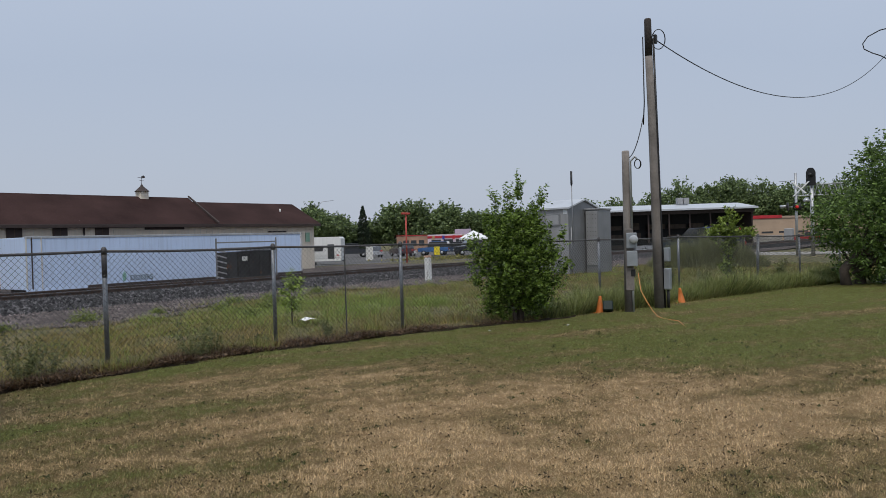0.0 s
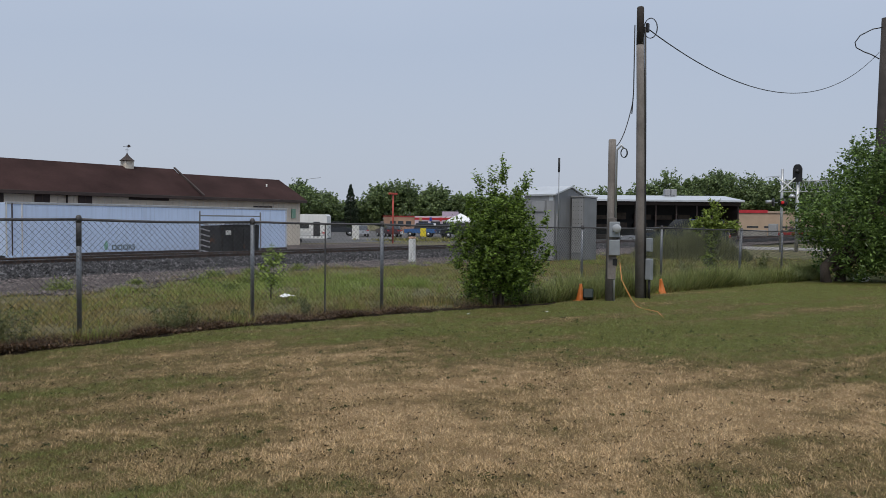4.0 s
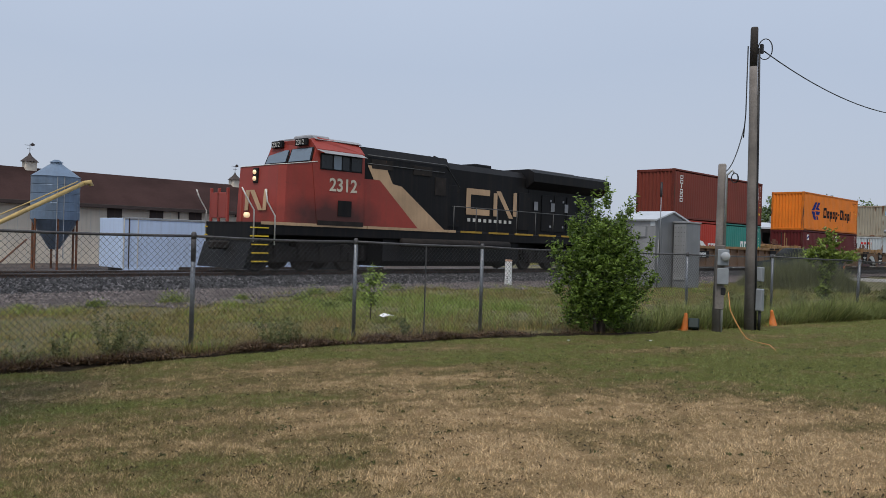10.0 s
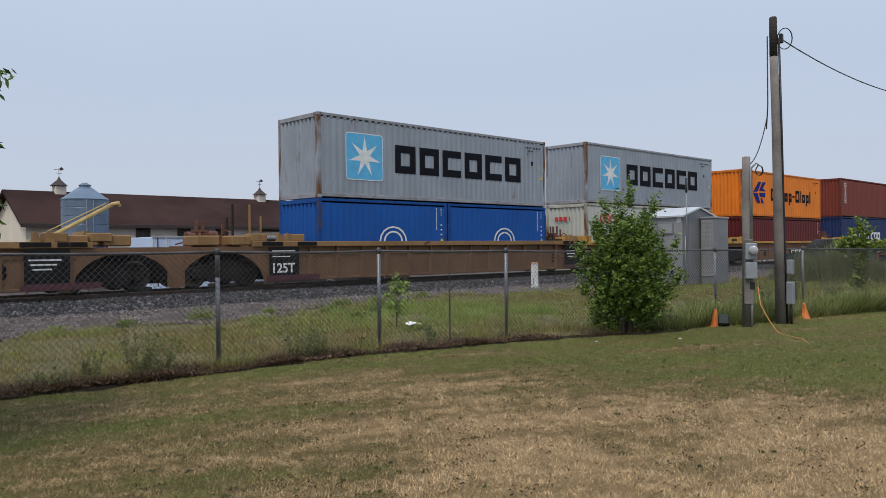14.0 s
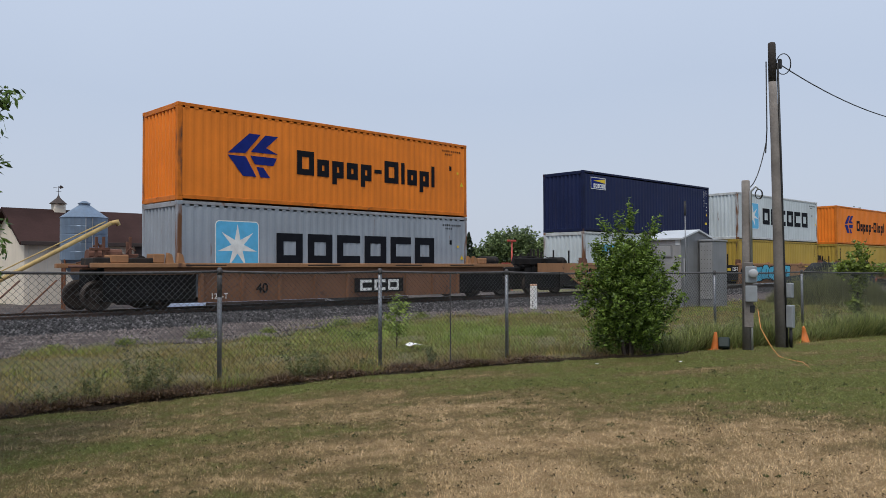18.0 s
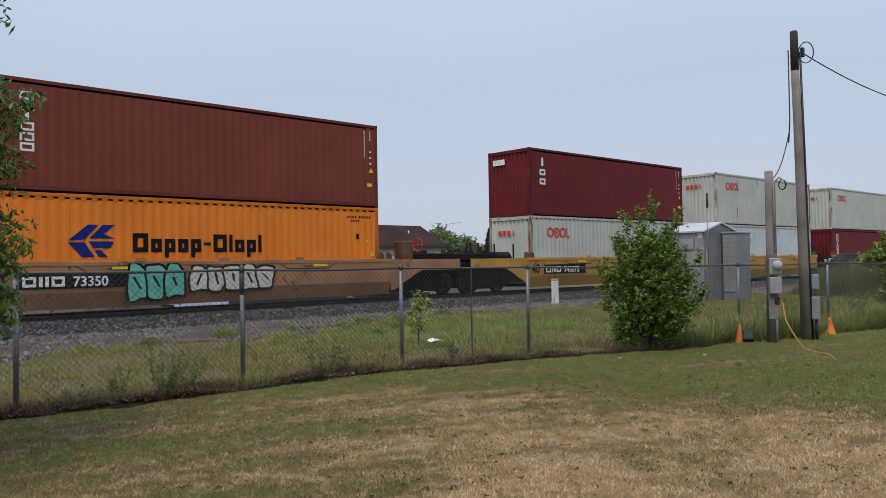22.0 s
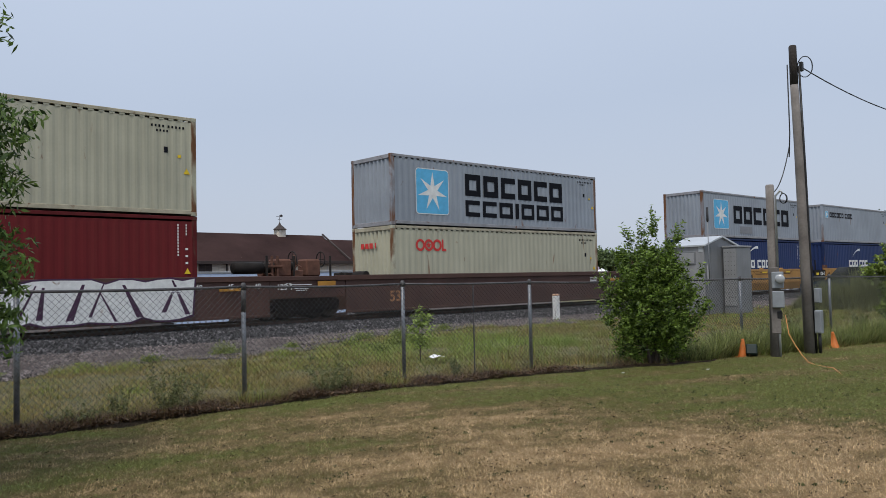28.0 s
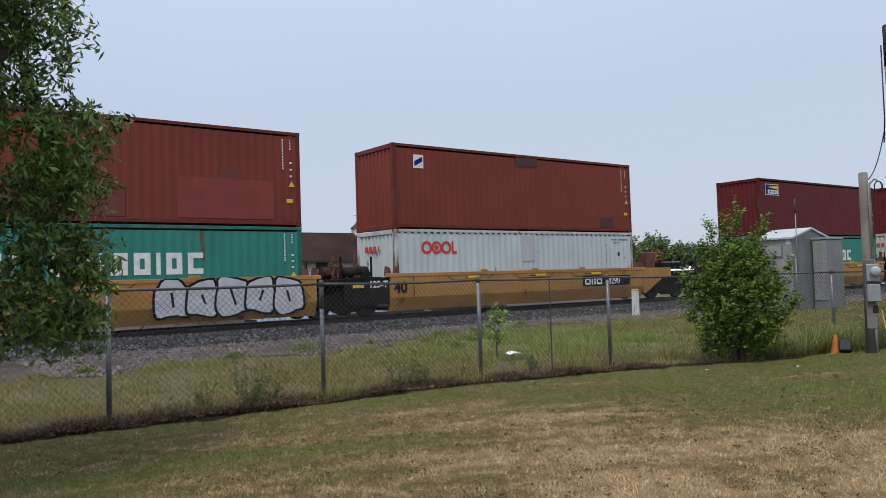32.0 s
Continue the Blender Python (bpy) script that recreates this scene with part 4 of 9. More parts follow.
tv, stem_q = [], []
for wx, wy, h_, sp_, stems, per, l_, w_ in [(4.05, 9.1, 0.74, 0.42, 30, 34, 0.062, 0.012), (4.4, 9.2, 0.5, 0.35, 18, 30, 0.06, 0.012), (6.25, 9.0, 0.60, 0.46, 30, 32, 0.062, 0.012), (6.6, 9.1, 0.45, 0.35, 18, 30, 0.06, 0.012), (3.0, 9.2, 0.30, 0.4, 14, 26, 0.06, 0.012), (7.4, 9.1, 0.28, 0.4, 14, 26, 0.06, 0.012), (3.5, 9.25, 0.4, 0.22, 10, 40, 0.06, 0.013), (1.2, 9.2, 0.5, 0.3, 14, 45, 0.065, 0.014),
                                         (8.9, 9.2, 0.32, 0.2, 10, 30, 0.06, 0.014), (13.2, 8.2, 0.5, 0.25, 14, 40, 0.07, 0.016), (14.9, 7.9, 0.5, 0.25, 14, 40, 0.07, 0.016), (16.6, 7.6, 0.6, 0.3, 16, 40, 0.08, 0.018), (17.5, 7.3, 0.75, 0.35, 20, 45, 0.09, 0.02), (18.6, 7.2, 0.85, 0.35, 22, 45, 0.09, 0.02), (20.3, 6.9, 0.75, 0.35, 20, 45, 0.09, 0.02), (21.5, 6.5, 0.7, 0.35, 20, 45, 0.09, 0.02), (23.6, 5.9, 0.8, 0.35, 20, 45, 0.09, 0.02)]:
    tv.append(weed_leaves(wx, wy, h_, sp_, stems, per, l_, w_))
stuff(part("tall_weeds", quads_mesh("tall_weeds", np.concatenate(tv)), leaf_mat("grey_green_weed", (0.140, 0.175, 0.085), 0.7)), "tall grey-green weeds growing through the fence", "weeds")
stuff(part("weed_stems", quads_mesh("weed_stems", np.stack(stem_q)), leaf_mat("weed_stem", (0.13, 0.13, 0.06), 0.4)), "thin green stems of tall weeds", "weeds")

n = 22000
a, q = rng.uniform(0, 6.283, n), np.sqrt(rng.random(n))
fx, fy = 33.6 + 1.5 * q * np.cos(a), 11.5 + 2.6 * q * np.sin(a)
hh_ = (0.35 + 1.35 * (1 - q ** 2)) * rng.uniform(0.45, 1.0, n) * (0.6 + 0.6 * vnoise(fx * 2, fy * 2, 21))
stuff(part("weed_mound", blades("weed_mound", n, fx, fy, hh_, 0.011, 0.45), leaf_mat("mound_blade", (0.185, 0.215, 0.120), 0.7)), "mound of tall pale grey-green grass beyond the fence", "grass")

# ---- utility poles ----
M_POLE = mat("weathered_pole_wood", (0.21, 0.188, 0.172), 0.9, var=0.4, scale=1.5, fine=22, bump=0.4, streak=0.5)
M_POLE_DARK = mat("creosoted_pole_wood", (0.05, 0.042, 0.038), 0.9, var=0.3, scale=1.5, fine=22, bump=0.4)
M_CABLE = mat("black_cable", (0.015, 0.015, 0.016), 0.5, var=0.2)
M_GREYBOX = mat("grey_meter_box", (0.30, 0.32, 0.34), 0.45, 0.3, var=0.12, scale=4)
M_PIPE = mat("grey_conduit", (0.42, 0.43, 0.44), 0.4, 0.5, var=0.15, scale=4)
M_ORANGE = mat("orange_plastic", (0.58, 0.16, 0.03), 0.55, var=0.15, scale=5, stain=(0.3, 0.12, 0.05), stain_amt=0.3)
M_CORD = mat("orange_cord", (0.70, 0.27, 0.08), 0.5, var=0.1)
CAMDIR = Vector((0.925, 0.38, 0)).normalized()
SIDE = Vector((CAMDIR.y, -CAMDIR.x, 0))


def sagging(a, b, sag, n=24):
    a, b = Vector(a), Vector(b)
    return [tuple(a.lerp(b, k / n) - Vector((0, 0, sag * 4 * (k / n) * (1 - k / n)))) for k in range(n + 1)]


PX, PY, PTOP = 15.08, 6.10, 5.87
pole = thing("utility_pole", "tall grey weathered wooden utility pole with cable and grey boxes", "utility pole", (PX, PY, 0))
part("shaft", MB().tube([(0.09, -0.02, -0.1), (0.05, -0.01, 2.0), (0.0, 0, 4.0), (-0.03, 0.02, PTOP - 0.75)], [0.096, 0.089, 0.080, 0.073], 14), M_POLE, pole, smooth=True)
part("pole_top", MB().tube([(-0.03, 0.02, PTOP - 0.752), (-0.04, 0.02, PTOP - 0.03), (-0.04, 0.02, PTOP)], [0.074, 0.070, 0.060], 14), M_POLE_DARK, pole, "dark stained upper end", smooth=True)
sx, sy = SIDE.x, SIDE.y
part("cable_run", MB().tube([(0.12 * sx + 0.08, 0.12 * sy - 0.02, 0.0), (0.115 * sx + 0.04, 0.115 * sy, 1.5), (0.10 * sx, 0.10 * sy, 3.6), (0.095 * sx - 0.03, 0.095 * sy + 0.02, PTOP - 0.4)], 0.022, 6), M_CABLE, pole, "black cable run up the pole", smooth=True)
part("back_cable", MB().tube([(-0.13 * sx - 0.02, -0.13 * sy, PTOP - 0.35), (-0.14 * sx, -0.14 * sy, 4.2), (-0.16 * sx - 0.02, -0.16 * sy, 3.75)], 0.012, 5), M_CABLE, pole, "thin black service cable", smooth=True)
for z0, z1, w in ((0.97, 1.25, 0.055), (0.40, 0.83, 0.065)):
    bx_, by_ = 0.20 * sx + 0.07, 0.20 * sy
    b_ = MB().box(-0.06, 0.06, -w, w, z0, z1, 0.012)
    o = part("junction_box", b_, M_GREYBOX, pole, "grey metal junction box", at=(bx_, by_, 0))
    part("box_cover", MB().box(-0.068, -0.059, -w + 0.012, w - 0.012, z0 + 0.015, z1 - 0.015, 0.004), M_GREYBOX, o)
part("conduit", MB().tube([(0.20 * sx + 0.08, 0.20 * sy, 0), (0.20 * sx + 0.08, 0.20 * sy, 0.42)], 0.03, 8), M_CABLE, pole, "dark conduit below the box", smooth=True)
loop = []
for k in range(40):
    a_ = 2 * math.pi * k / 17
    loop.append((0.16 * sx + 0.02 + sx * 0.13 * math.cos(a_) * (1 + 0.2 * math.sin(k)), 0.16 * sy + sy * 0.13 * math.cos(a_), PTOP - 0.42 + 0.2 * math.sin(a_)))
part("cable_loop", MB().tube(loop, 0.009, 5), M_CABLE, pole, "loose coil of black cable", smooth=True)
part("bracket", MB().box(-0.02 + 0.1 * sx, 0.06 + 0.1 * sx, 0.1 * sy - 0.03, 0.1 * sy + 0.03, PTOP - 0.5, PTOP - 0.32, 0.01), M_CABLE, pole, "dark insulator bracket")

SX_, SY_, STOP = 14.2, 6.30, 3.17
sp = thing("meter_pole", "short grey wooden post carrying an electricity meter", "utility pole", (SX_, SY_, 0))
part("shaft", MB().tube([(0, 0, -0.1), (0.02, 0, 1.6), (0.02, 0, STOP - 0.02), (0.02, 0, STOP)], [0.088, 0.08, 0.073, 0.062], 12), M_POLE, sp, smooth=True)
fx_, fy_ = -CAMDIR.x, -CAMDIR.y
mx_, my_ = 0.085 * sx + 0.06 * fx_, 0.085 * sy + 0.06 * fy_
part("conduit", MB().tube([(mx_ + 0.02, my_, 1.55), (mx_ + 0.02, my_, 2.95), (mx_ + 0.10 * sx, my_ + 0.10 * sy, 3.05), (mx_ + 0.14 * sx, my_ + 0.14 * sy, 2.98)], 0.024, 8), M_PIPE, sp, "pale grey conduit with weatherhead", smooth=True)
part("lower_conduit", MB().tube([(mx_, my_, 0.0), (mx_, my_, 0.95)], 0.022, 8), M_PIPE, sp, "pale grey lower conduit", smooth=True)


def facing_box(w, d, z0, z1, c=0.012):
    """A box that faces the lawn."""
    me = MB().box(-w / 2, w / 2, -d, 0, z0, z1, c).mesh("box")
    me.transform(Matrix.Rotation(math.atan2(sy, sx), 4, "Z"))
    return me


part("meter_base", facing_box(0.20, 0.10, 1.27, 1.57), M_GREYBOX, sp, "grey meter box", at=(mx_, my_, 0))
disc = MB().tube([(0, -0.10, 0), (0, -0.17, 0), (0, -0.19, 0)], [0.085, 0.085, 0.06], 16).mesh("meter", True)
disc.transform(Matrix.Translation((0.04, 0, 1.44)))
disc.transform(Matrix.Rotation(math.atan2(sy, sx), 4, "Z"))
part("meter", disc, glass_mat("meter_glass", (0.35, 0.36, 0.37)), sp, "round glass electricity meter", at=(mx_, my_, 0))
part("breaker_box", facing_box(0.20, 0.11, 0.92, 1.22), M_GREYBOX, sp, "grey breaker box", at=(mx_, my_, 0))
part("socket_box", facing_box(0.09, 0.07, 0.72, 0.86), M_CABLE, sp, "small dark socket box", at=(mx_ + 0.03, my_, 0))
part("plank", facing_box(0.16, 0.035, 0.45, 1.65), M_POLE, sp, "weathered backing board", at=(mx_ - 0.05 * sx, my_ - 0.05 * sy, 0))
lp = [(mx_ + 0.14 * sx + 0.06 * sx * math.sin(k * 0.55) + 0.004 * k * sx, my_ + 0.14 * sy + 0.06 * sy * math.sin(k * 0.55), 2.90 + 0.09 * math.cos(k * 0.55)) for k in range(30)]
part("cable_coil", MB().tube(lp, 0.007, 5), M_CABLE, sp, "dangling coil of black cable", smooth=True)
part("service_drop", MB().tube(sagging((PX - SX_ - 0.16 * sx, PY - SY_ - 0.16 * sy, 3.95), (0.06, 0, 3.02), 0.22, 14), 0.010, 5), M_CABLE, sp, "black service cable from the tall pole", smooth=True)
cord = thing("extension_cord", "orange extension cord trailing from the meter pole onto the lawn", "cord", (SX_, SY_, 0))
cp_ = [(mx_ + 0.08, my_ - 0.08, 0.78)] + [tuple(Vector((mx_ + 0.02, my_ - 0.05, 0.66)).lerp(Vector((-1.35, -1.55, 0.02)), k / 8) - Vector((0, 0, 0.30 * math.sin(math.pi * k / 8)))) for k in range(1, 6)]
cp_ += [(-1.2, -1.45, 0.03), (-1.75, -1.75, 0.02), (-2.15, -1.95, 0.016)]
cp_ = [(x, y, max(z, 0.02)) for x, y, z in cp_]
part("cord", MB().tube(cp_, 0.007, 6), M_CORD, cord, smooth=True)


def traffic_cone(x, y, tilt):
    c = thing("traffic_cone", "faded orange traffic cone at the edge of the grass", "traffic cone", (x, y, 0), group="traffic cones")
    o = part("cone", MB().tube([(0, 0, 0.012), (0.0, 0, 0.022), (tilt * 0.8, 0, 0.31), (tilt * 0.85, 0, 0.335), (tilt * 0.86, 0, 0.34)], [0.086, 0.080, 0.030, 0.027, 0.018], 18), M_ORANGE, c, smooth=True)
    part("base", MB().box(-0.10, 0.10, -0.10, 0.10, 0.0, 0.02, 0.01), M_ORANGE, c)


traffic_cone(14.0, 6.83, 0.03)
traffic_cone(16.6, 6.16, -0.12)
bk = thing("plastic_crate", "dark green plastic crate tipped against the meter pole", "crate", (13.93, 6.62, 0.0), 25)
cr = MB().box(-0.09, 0.09, -0.10, 0.10, 0.0, 0.20, 0.02).mesh("crate")
cr.transform(Matrix.Rotation(radians(24), 4, "Y"))
cr.transform(Matrix.Translation((0, 0, 0.05)))
part("crate", cr, mat("dark_green_plastic", (0.006, 0.016, 0.013), 0.6, var=0.3), bk)
lit = thing("litter", "crumpled white sheet of plastic litter in the grass", "litter", (10.0, 10.75, 0.10))
lm_ = MB()
lm_.add([(-0.22, -0.05, 0.02), (-0.08, -0.08, 0.05), (0.1, -0.06, 0.02), (0.30, 0.0, -0.03), (0.27, 0.08, -0.01), (0.08, 0.1, 0.04), (-0.1, 0.08, 0.08), (-0.24, 0.06, 0.04)], [(0, 1, 6, 7), (1, 2, 5, 6), (2, 3, 4, 5)])
part("sheet", lm_, mat("white_plastic", (0.8, 0.8, 0.78), 0.5, var=0.08), lit)
bag = thing("litter_bag", "white plastic bag lying under the tree", "litter", (23.6, 3.35, 0))
part("bag", MB().tube([(0, -0.2, 0.1), (0, -0.1, 0.14), (0.03, 0.1, 0.12), (0, 0.22, 0.06)], [0.04, 0.13, 0.12, 0.03], 9), MATS["white_plastic"], bag, smooth=True)
for k in range(2):
    sc_ = thing("litter_scrap", "small pale scrap of litter on the lawn edge", "litter", (float(rng.uniform(9, 12)), float(rng.uniform(6.2, 7.6)), 0.02))
    part("scrap", MB().box(-0.03, 0.03, -0.015, 0.015, 0, 0.012, 0.004), MATS["white_plastic"], sc_)

# street pole with banner
M_RED_CLOTH = mat("red_banner_cloth", (0.45, 0.03, 0.04), 0.8, var=0.15)
M_HALFWHITE = mat("white_banner_cloth", (0.6, 0.58, 0.56), 0.8, var=0.1)
M_GOLD_CLOTH = mat("tan_banner_cloth", (0.42, 0.30, 0.16), 0.8, var=0.2)
M_BLUE_CLOTH = mat("blue_banner_cloth", (0.03, 0.05, 0.28), 0.8, var=0.2)
SPX, SPY = 33.95, 4.40
stp = thing("street_pole", "tall dark wooden street pole with lamp arm and banner", "utility pole", (SPX, SPY, 0))
part("shaft", MB().tube([(0, 0, -0.1), (0.1, -0.03, 5), (0.2, -0.06, 9.45)], [0.21, 0.18, 0.145], 14), M_POLE_DARK, stp, smooth=True)
part("lamp_arm", MB().tube([(0.2, -0.06, 8.55), (0.5, -0.9, 8.9), (0.75, -2.0, 9.3)], 0.04, 8), M_PIPE, stp, "grey street lamp arm", smooth=True)
part("insulator", MB().box(0.1, 0.3, -0.4, -0.2, 9.0, 9.15, 0.02), M_PIPE, stp)
part("cable_loop", MB().tube([(0.1, 0.0, 9.1), (0.0, 0.35, 9.05), (-0.1, 0.75, 8.85), (-0.13, 0.92, 8.6), (-0.1, 0.88, 8.4), (-0.05, 0.62, 8.22), (0.0, 0.35, 8.08), (0.05, 0.1, 7.9)], 0.022, 6), M_CABLE, stp, "loop of black cable", smooth=True)
ban = part("banner", MB().box(0.2, 0.22, -0.78, -0.22, 5.62, 6.9, 0.004), M_RED_CLOTH, stp, "red street banner with a tan picture")
part("banner_picture", MB().box(0.185, 0.198, -0.77, -0.23, 6.2, 6.78), M_GOLD_CLOTH, ban, "tan picture panel")
part("banner_field", MB().box(0.185, 0.198, -0.77, -0.23, 6.0, 6.19), M_BLUE_CLOTH, ban, "dark blue field")
for k in range(2):
    part("banner_stripe", MB().box(0.185, 0.198, -0.77, -0.23, 5.72 + 0.14 * k, 5.78 + 0.14 * k), M_HALFWHITE, ban, "white stripe")
wire = thing("overhead_wire", "black overhead cable sagging between two wooden poles", "cable", (0, 0, 0))
part("cable", MB().tube(sagging((PX + 0.1 * sx, PY + 0.1 * sy, PTOP - 0.42), (SPX, SPY + 0.1, 8.15), 1.42, 40), 0.011, 6), M_CABLE, wire, smooth=True)

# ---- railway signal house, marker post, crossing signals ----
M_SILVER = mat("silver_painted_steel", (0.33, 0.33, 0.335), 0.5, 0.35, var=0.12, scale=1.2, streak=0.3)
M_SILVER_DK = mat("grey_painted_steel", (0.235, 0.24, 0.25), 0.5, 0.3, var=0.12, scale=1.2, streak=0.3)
M_ROOF_W = mat("white_metal_roof", (0.52, 0.54, 0.56), 0.4, 0.2, var=0.08, scale=1)
HX0, HX1, HY0, HY1 = 26.9, 29.45, 14.5, 15.85
sh = thing("signal_house", "silver-grey steel railway signal house with a gable roof", "signal house", (HX0, HY0, 0))
w_, d_ = HX1 - HX0, HY1 - HY0
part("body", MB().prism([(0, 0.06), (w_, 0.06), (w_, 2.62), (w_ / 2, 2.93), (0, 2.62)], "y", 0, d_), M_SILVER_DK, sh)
# the sunward wall's extra brightness is put into a paler grey
part("left_wall", MB().box(-0.014, -0.002, 0.01, d_ - 0.01, 0.08, 2.62), M_SILVER, sh, "side wall in paler grey for the light on it")
rf = MB()
rf.prism([(-0.10, 2.60), (w_ / 2, 2.96), (w_ + 0.10, 2.60), (w_ + 0.10, 2.66), (w_ / 2, 3.02), (-0.10, 2.66)], "y", -0.09, d_ + 0.09)
part("roof", rf, M_ROOF_W, sh, "pale metal gable roof")
part("skid", MB().box(-0.02, w_ + 0.02, 0.1, d_ - 0.1, -0.05, 0.07, 0.01), M_CABLE, sh)
part("vent_frame", MB().box(-0.05, -0.015, 0.35, 1.05, 1.95, 2.42, 0.01), M_SILVER_DK, sh, "grey vent frame")
part("vent", MB().box(-0.06, -0.048, 0.41, 0.99, 2.0, 2.37, 0.006), M_SILVER, sh, "pale vent cover")
part("sign_plate", MB().box(-0.03, -0.016, 0.05, 0.22, 2.4, 2.6), M_ROOF_W, sh, "small white plate")
for k in range(3):
    part("wall_seam", MB().box(0.45 + k * 0.8, 0.47 + k * 0.8, -0.012, -0.002, 0.1, 2.6), M_SILVER_DK, sh)
part("antenna_pole", MB().tube([(0.10, -0.12, 1.2), (0.10, -0.12, 3.5)], 0.018, 8), M_SILVER_DK, sh, smooth=True)
part("antenna", MB().tube([(0.10, -0.12, 3.5), (0.10, -0.12, 3.56), (0.10, -0.12, 4.05)], [0.03, 0.045, 0.042], 8), M_CABLE, sh, "black antenna tip", smooth=True)
part("conduit", MB().tube([(0.10, -0.06, 0.0), (0.10, -0.06, 1.9)], 0.025, 8), M_SILVER_DK, sh, smooth=True)
sc2 = thing("signal_cabinet", "grey steel equipment cabinet with a perforated door", "equipment cabinet", (28.15, 13.87, 0))
part("body", MB().box(0, 1.15, 0, 0.55, 0.05, 2.55, 0.015), M_SILVER_DK, sc2)
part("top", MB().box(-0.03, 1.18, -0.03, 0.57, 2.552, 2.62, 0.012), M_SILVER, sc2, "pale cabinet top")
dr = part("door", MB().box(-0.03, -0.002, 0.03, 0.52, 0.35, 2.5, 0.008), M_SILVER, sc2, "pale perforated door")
dm = MB()
for i in range(12):
    for j in range(4):
        dm.tube([(-0.036, 0.09 + j * 0.12, 0.5 + i * 0.17), (-0.0295, 0.09 + j * 0.12, 0.5 + i * 0.17)], 0.013, 6)
stuff(part("door_hole", dm, M_CABLE, dr), "", "")
mp_ = thing("marker_post", "white square railway marker post with a rusty cap", "marker post", (22.5, 18.02, 0))
part("post", MB().box(-0.10, 0.10, -0.10, 0.10, -0.02, 0.90, 0.02), mat("chipped_white_paint", (0.72, 0.72, 0.70), 0.7, var=0.1, scale=5, stain=(0.3, 0.28, 0.25), stain_amt=0.35), mp_)
part("cap", MB().box(-0.105, 0.105, -0.105, 0.105, 0.902, 0.97, 0.02), mat("rusty_white_paint", (0.55, 0.33, 0.22), 0.8, var=0.25, scale=6), mp_, "rust-stained cap")
for k in range(3):
    part("number_bar", MB().box(-0.109, -0.102, -0.055, -0.02, 0.18 + 0.07 * k, 0.22 + 0.07 * k), M_CABLE, mp_)

xs_ = thing("crossing_signal", "silver railway crossing signal mast with black lamp heads", "crossing signal", (47.5, 11.1, 0))
part("mast", MB().tube([(0, 0, 0), (0, 0, 4.75)], 0.075, 10), M_PIPE, xs_, smooth=True)
part("mast", MB().tube([(0.4, -0.75, 0), (0.4, -0.75, 4.1)], 0.10, 10), M_PIPE, xs_, smooth=True)
part("signal_back", MB().tube([(0.28, -0.75, 4.35), (0.34, -0.75, 4.35)], 0.001, 4), M_CABLE, xs_)
hd = MB()
hd.prism([(-1.0, 4.0), (-0.5, 4.0), (-0.5, 4.75), (-0.57, 4.92), (-0.66, 5.0), (-0.84, 5.0), (-0.93, 4.92), (-1.0, 4.75)], "x", 0.22, 0.30)
part("signal_head", hd, M_CABLE, xs_, "black rounded signal backboard")
part("lamp_hood", MB().tube([(0.0, -0.75, 4.6), (0.25, -0.75, 4.6)], 0.11, 10), M_CABLE, xs_, smooth=True)
part("lamp_disc", MB().tube([(-0.12, -0.08, 2.82), (-0.05, -0.08, 2.82)], 0.25, 18), M_CABLE, xs_, "black round lamp backing", smooth=True)
part("lamp_disc", MB().tube([(-0.05, 0.42, 2.84), (-0.05, 0.47, 2.84)], 0.25, 18), M_CABLE, xs_, "black round lamp backing seen edge-on", smooth=True)
part("lamp_hood", MB().tube([(-0.05, 0.46, 2.86), (-0.08, 0.85, 2.86)], 0.10, 10), M_PIPE, xs_, "grey lamp hood", smooth=True)
part("red_lens", MB().tube([(-0.14, -0.08, 2.82), (-0.121, -0.08, 2.82)], 0.09, 14), mat("red_lens", (0.5, 0.02, 0.02), 0.2, emit=0.4), xs_, "lit red lamp", smooth=True)
part("lamp_bar", MB().tube([(-0.02, 0.5, 2.82), (-0.02, -0.3, 2.82)], 0.03, 8), M_PIPE, xs_, smooth=True)
for s_ in (-1, 1):
    part("crossbuck_blade", MB().prism([(-0.35 - 0.42 * s_, 3.42), (-0.25 - 0.42 * s_, 3.42), (-0.25 + 0.42 * s_, 4.22), (-0.35 + 0.42 * s_, 4.22)], "x", -0.13 - 0.02 * s_, -0.11 - 0.02 * s_), MATS["white_plastic"], xs_, "white crossbuck blade")
part("bell", MB().tube([(0.0, -0.55, 3.1), (0.0, -0.55, 3.2), (0.0, -0.55, 3.32)], [0.2, 0.18, 0.06], 12), M_PIPE, xs_, "grey round bell", smooth=True)
tr_ = MB()
for z0 in (3.45, 4.05):
    tr_.tube([(0.4, -2.4, z0), (0.4, 0.05, z0)], 0.03, 6)
for k in range(8):
    tr_.tube([(0.4, -2.4 + k * 0.3, 3.45), (0.4, -2.25 + k * 0.3, 4.05)], 0.018, 5)
    tr_.tube([(0.4, -2.25 + k * 0.3, 4.05), (0.4, -2.1 + k * 0.3, 3.45)], 0.018, 5)
part("platform_truss", tr_, M_PIPE, xs_, "silver lattice platform")
part("cross_arm", MB().tube([(0, 0.9, 4.3), (0, 0, 4.35)], 0.02, 6), M_PIPE, xs_, smooth=True)
part("control_box", MB().box(-0.2, 0.25, 0.2, 0.65, 0.9, 1.6, 0.03), M_SILVER, xs_, "silver control box")

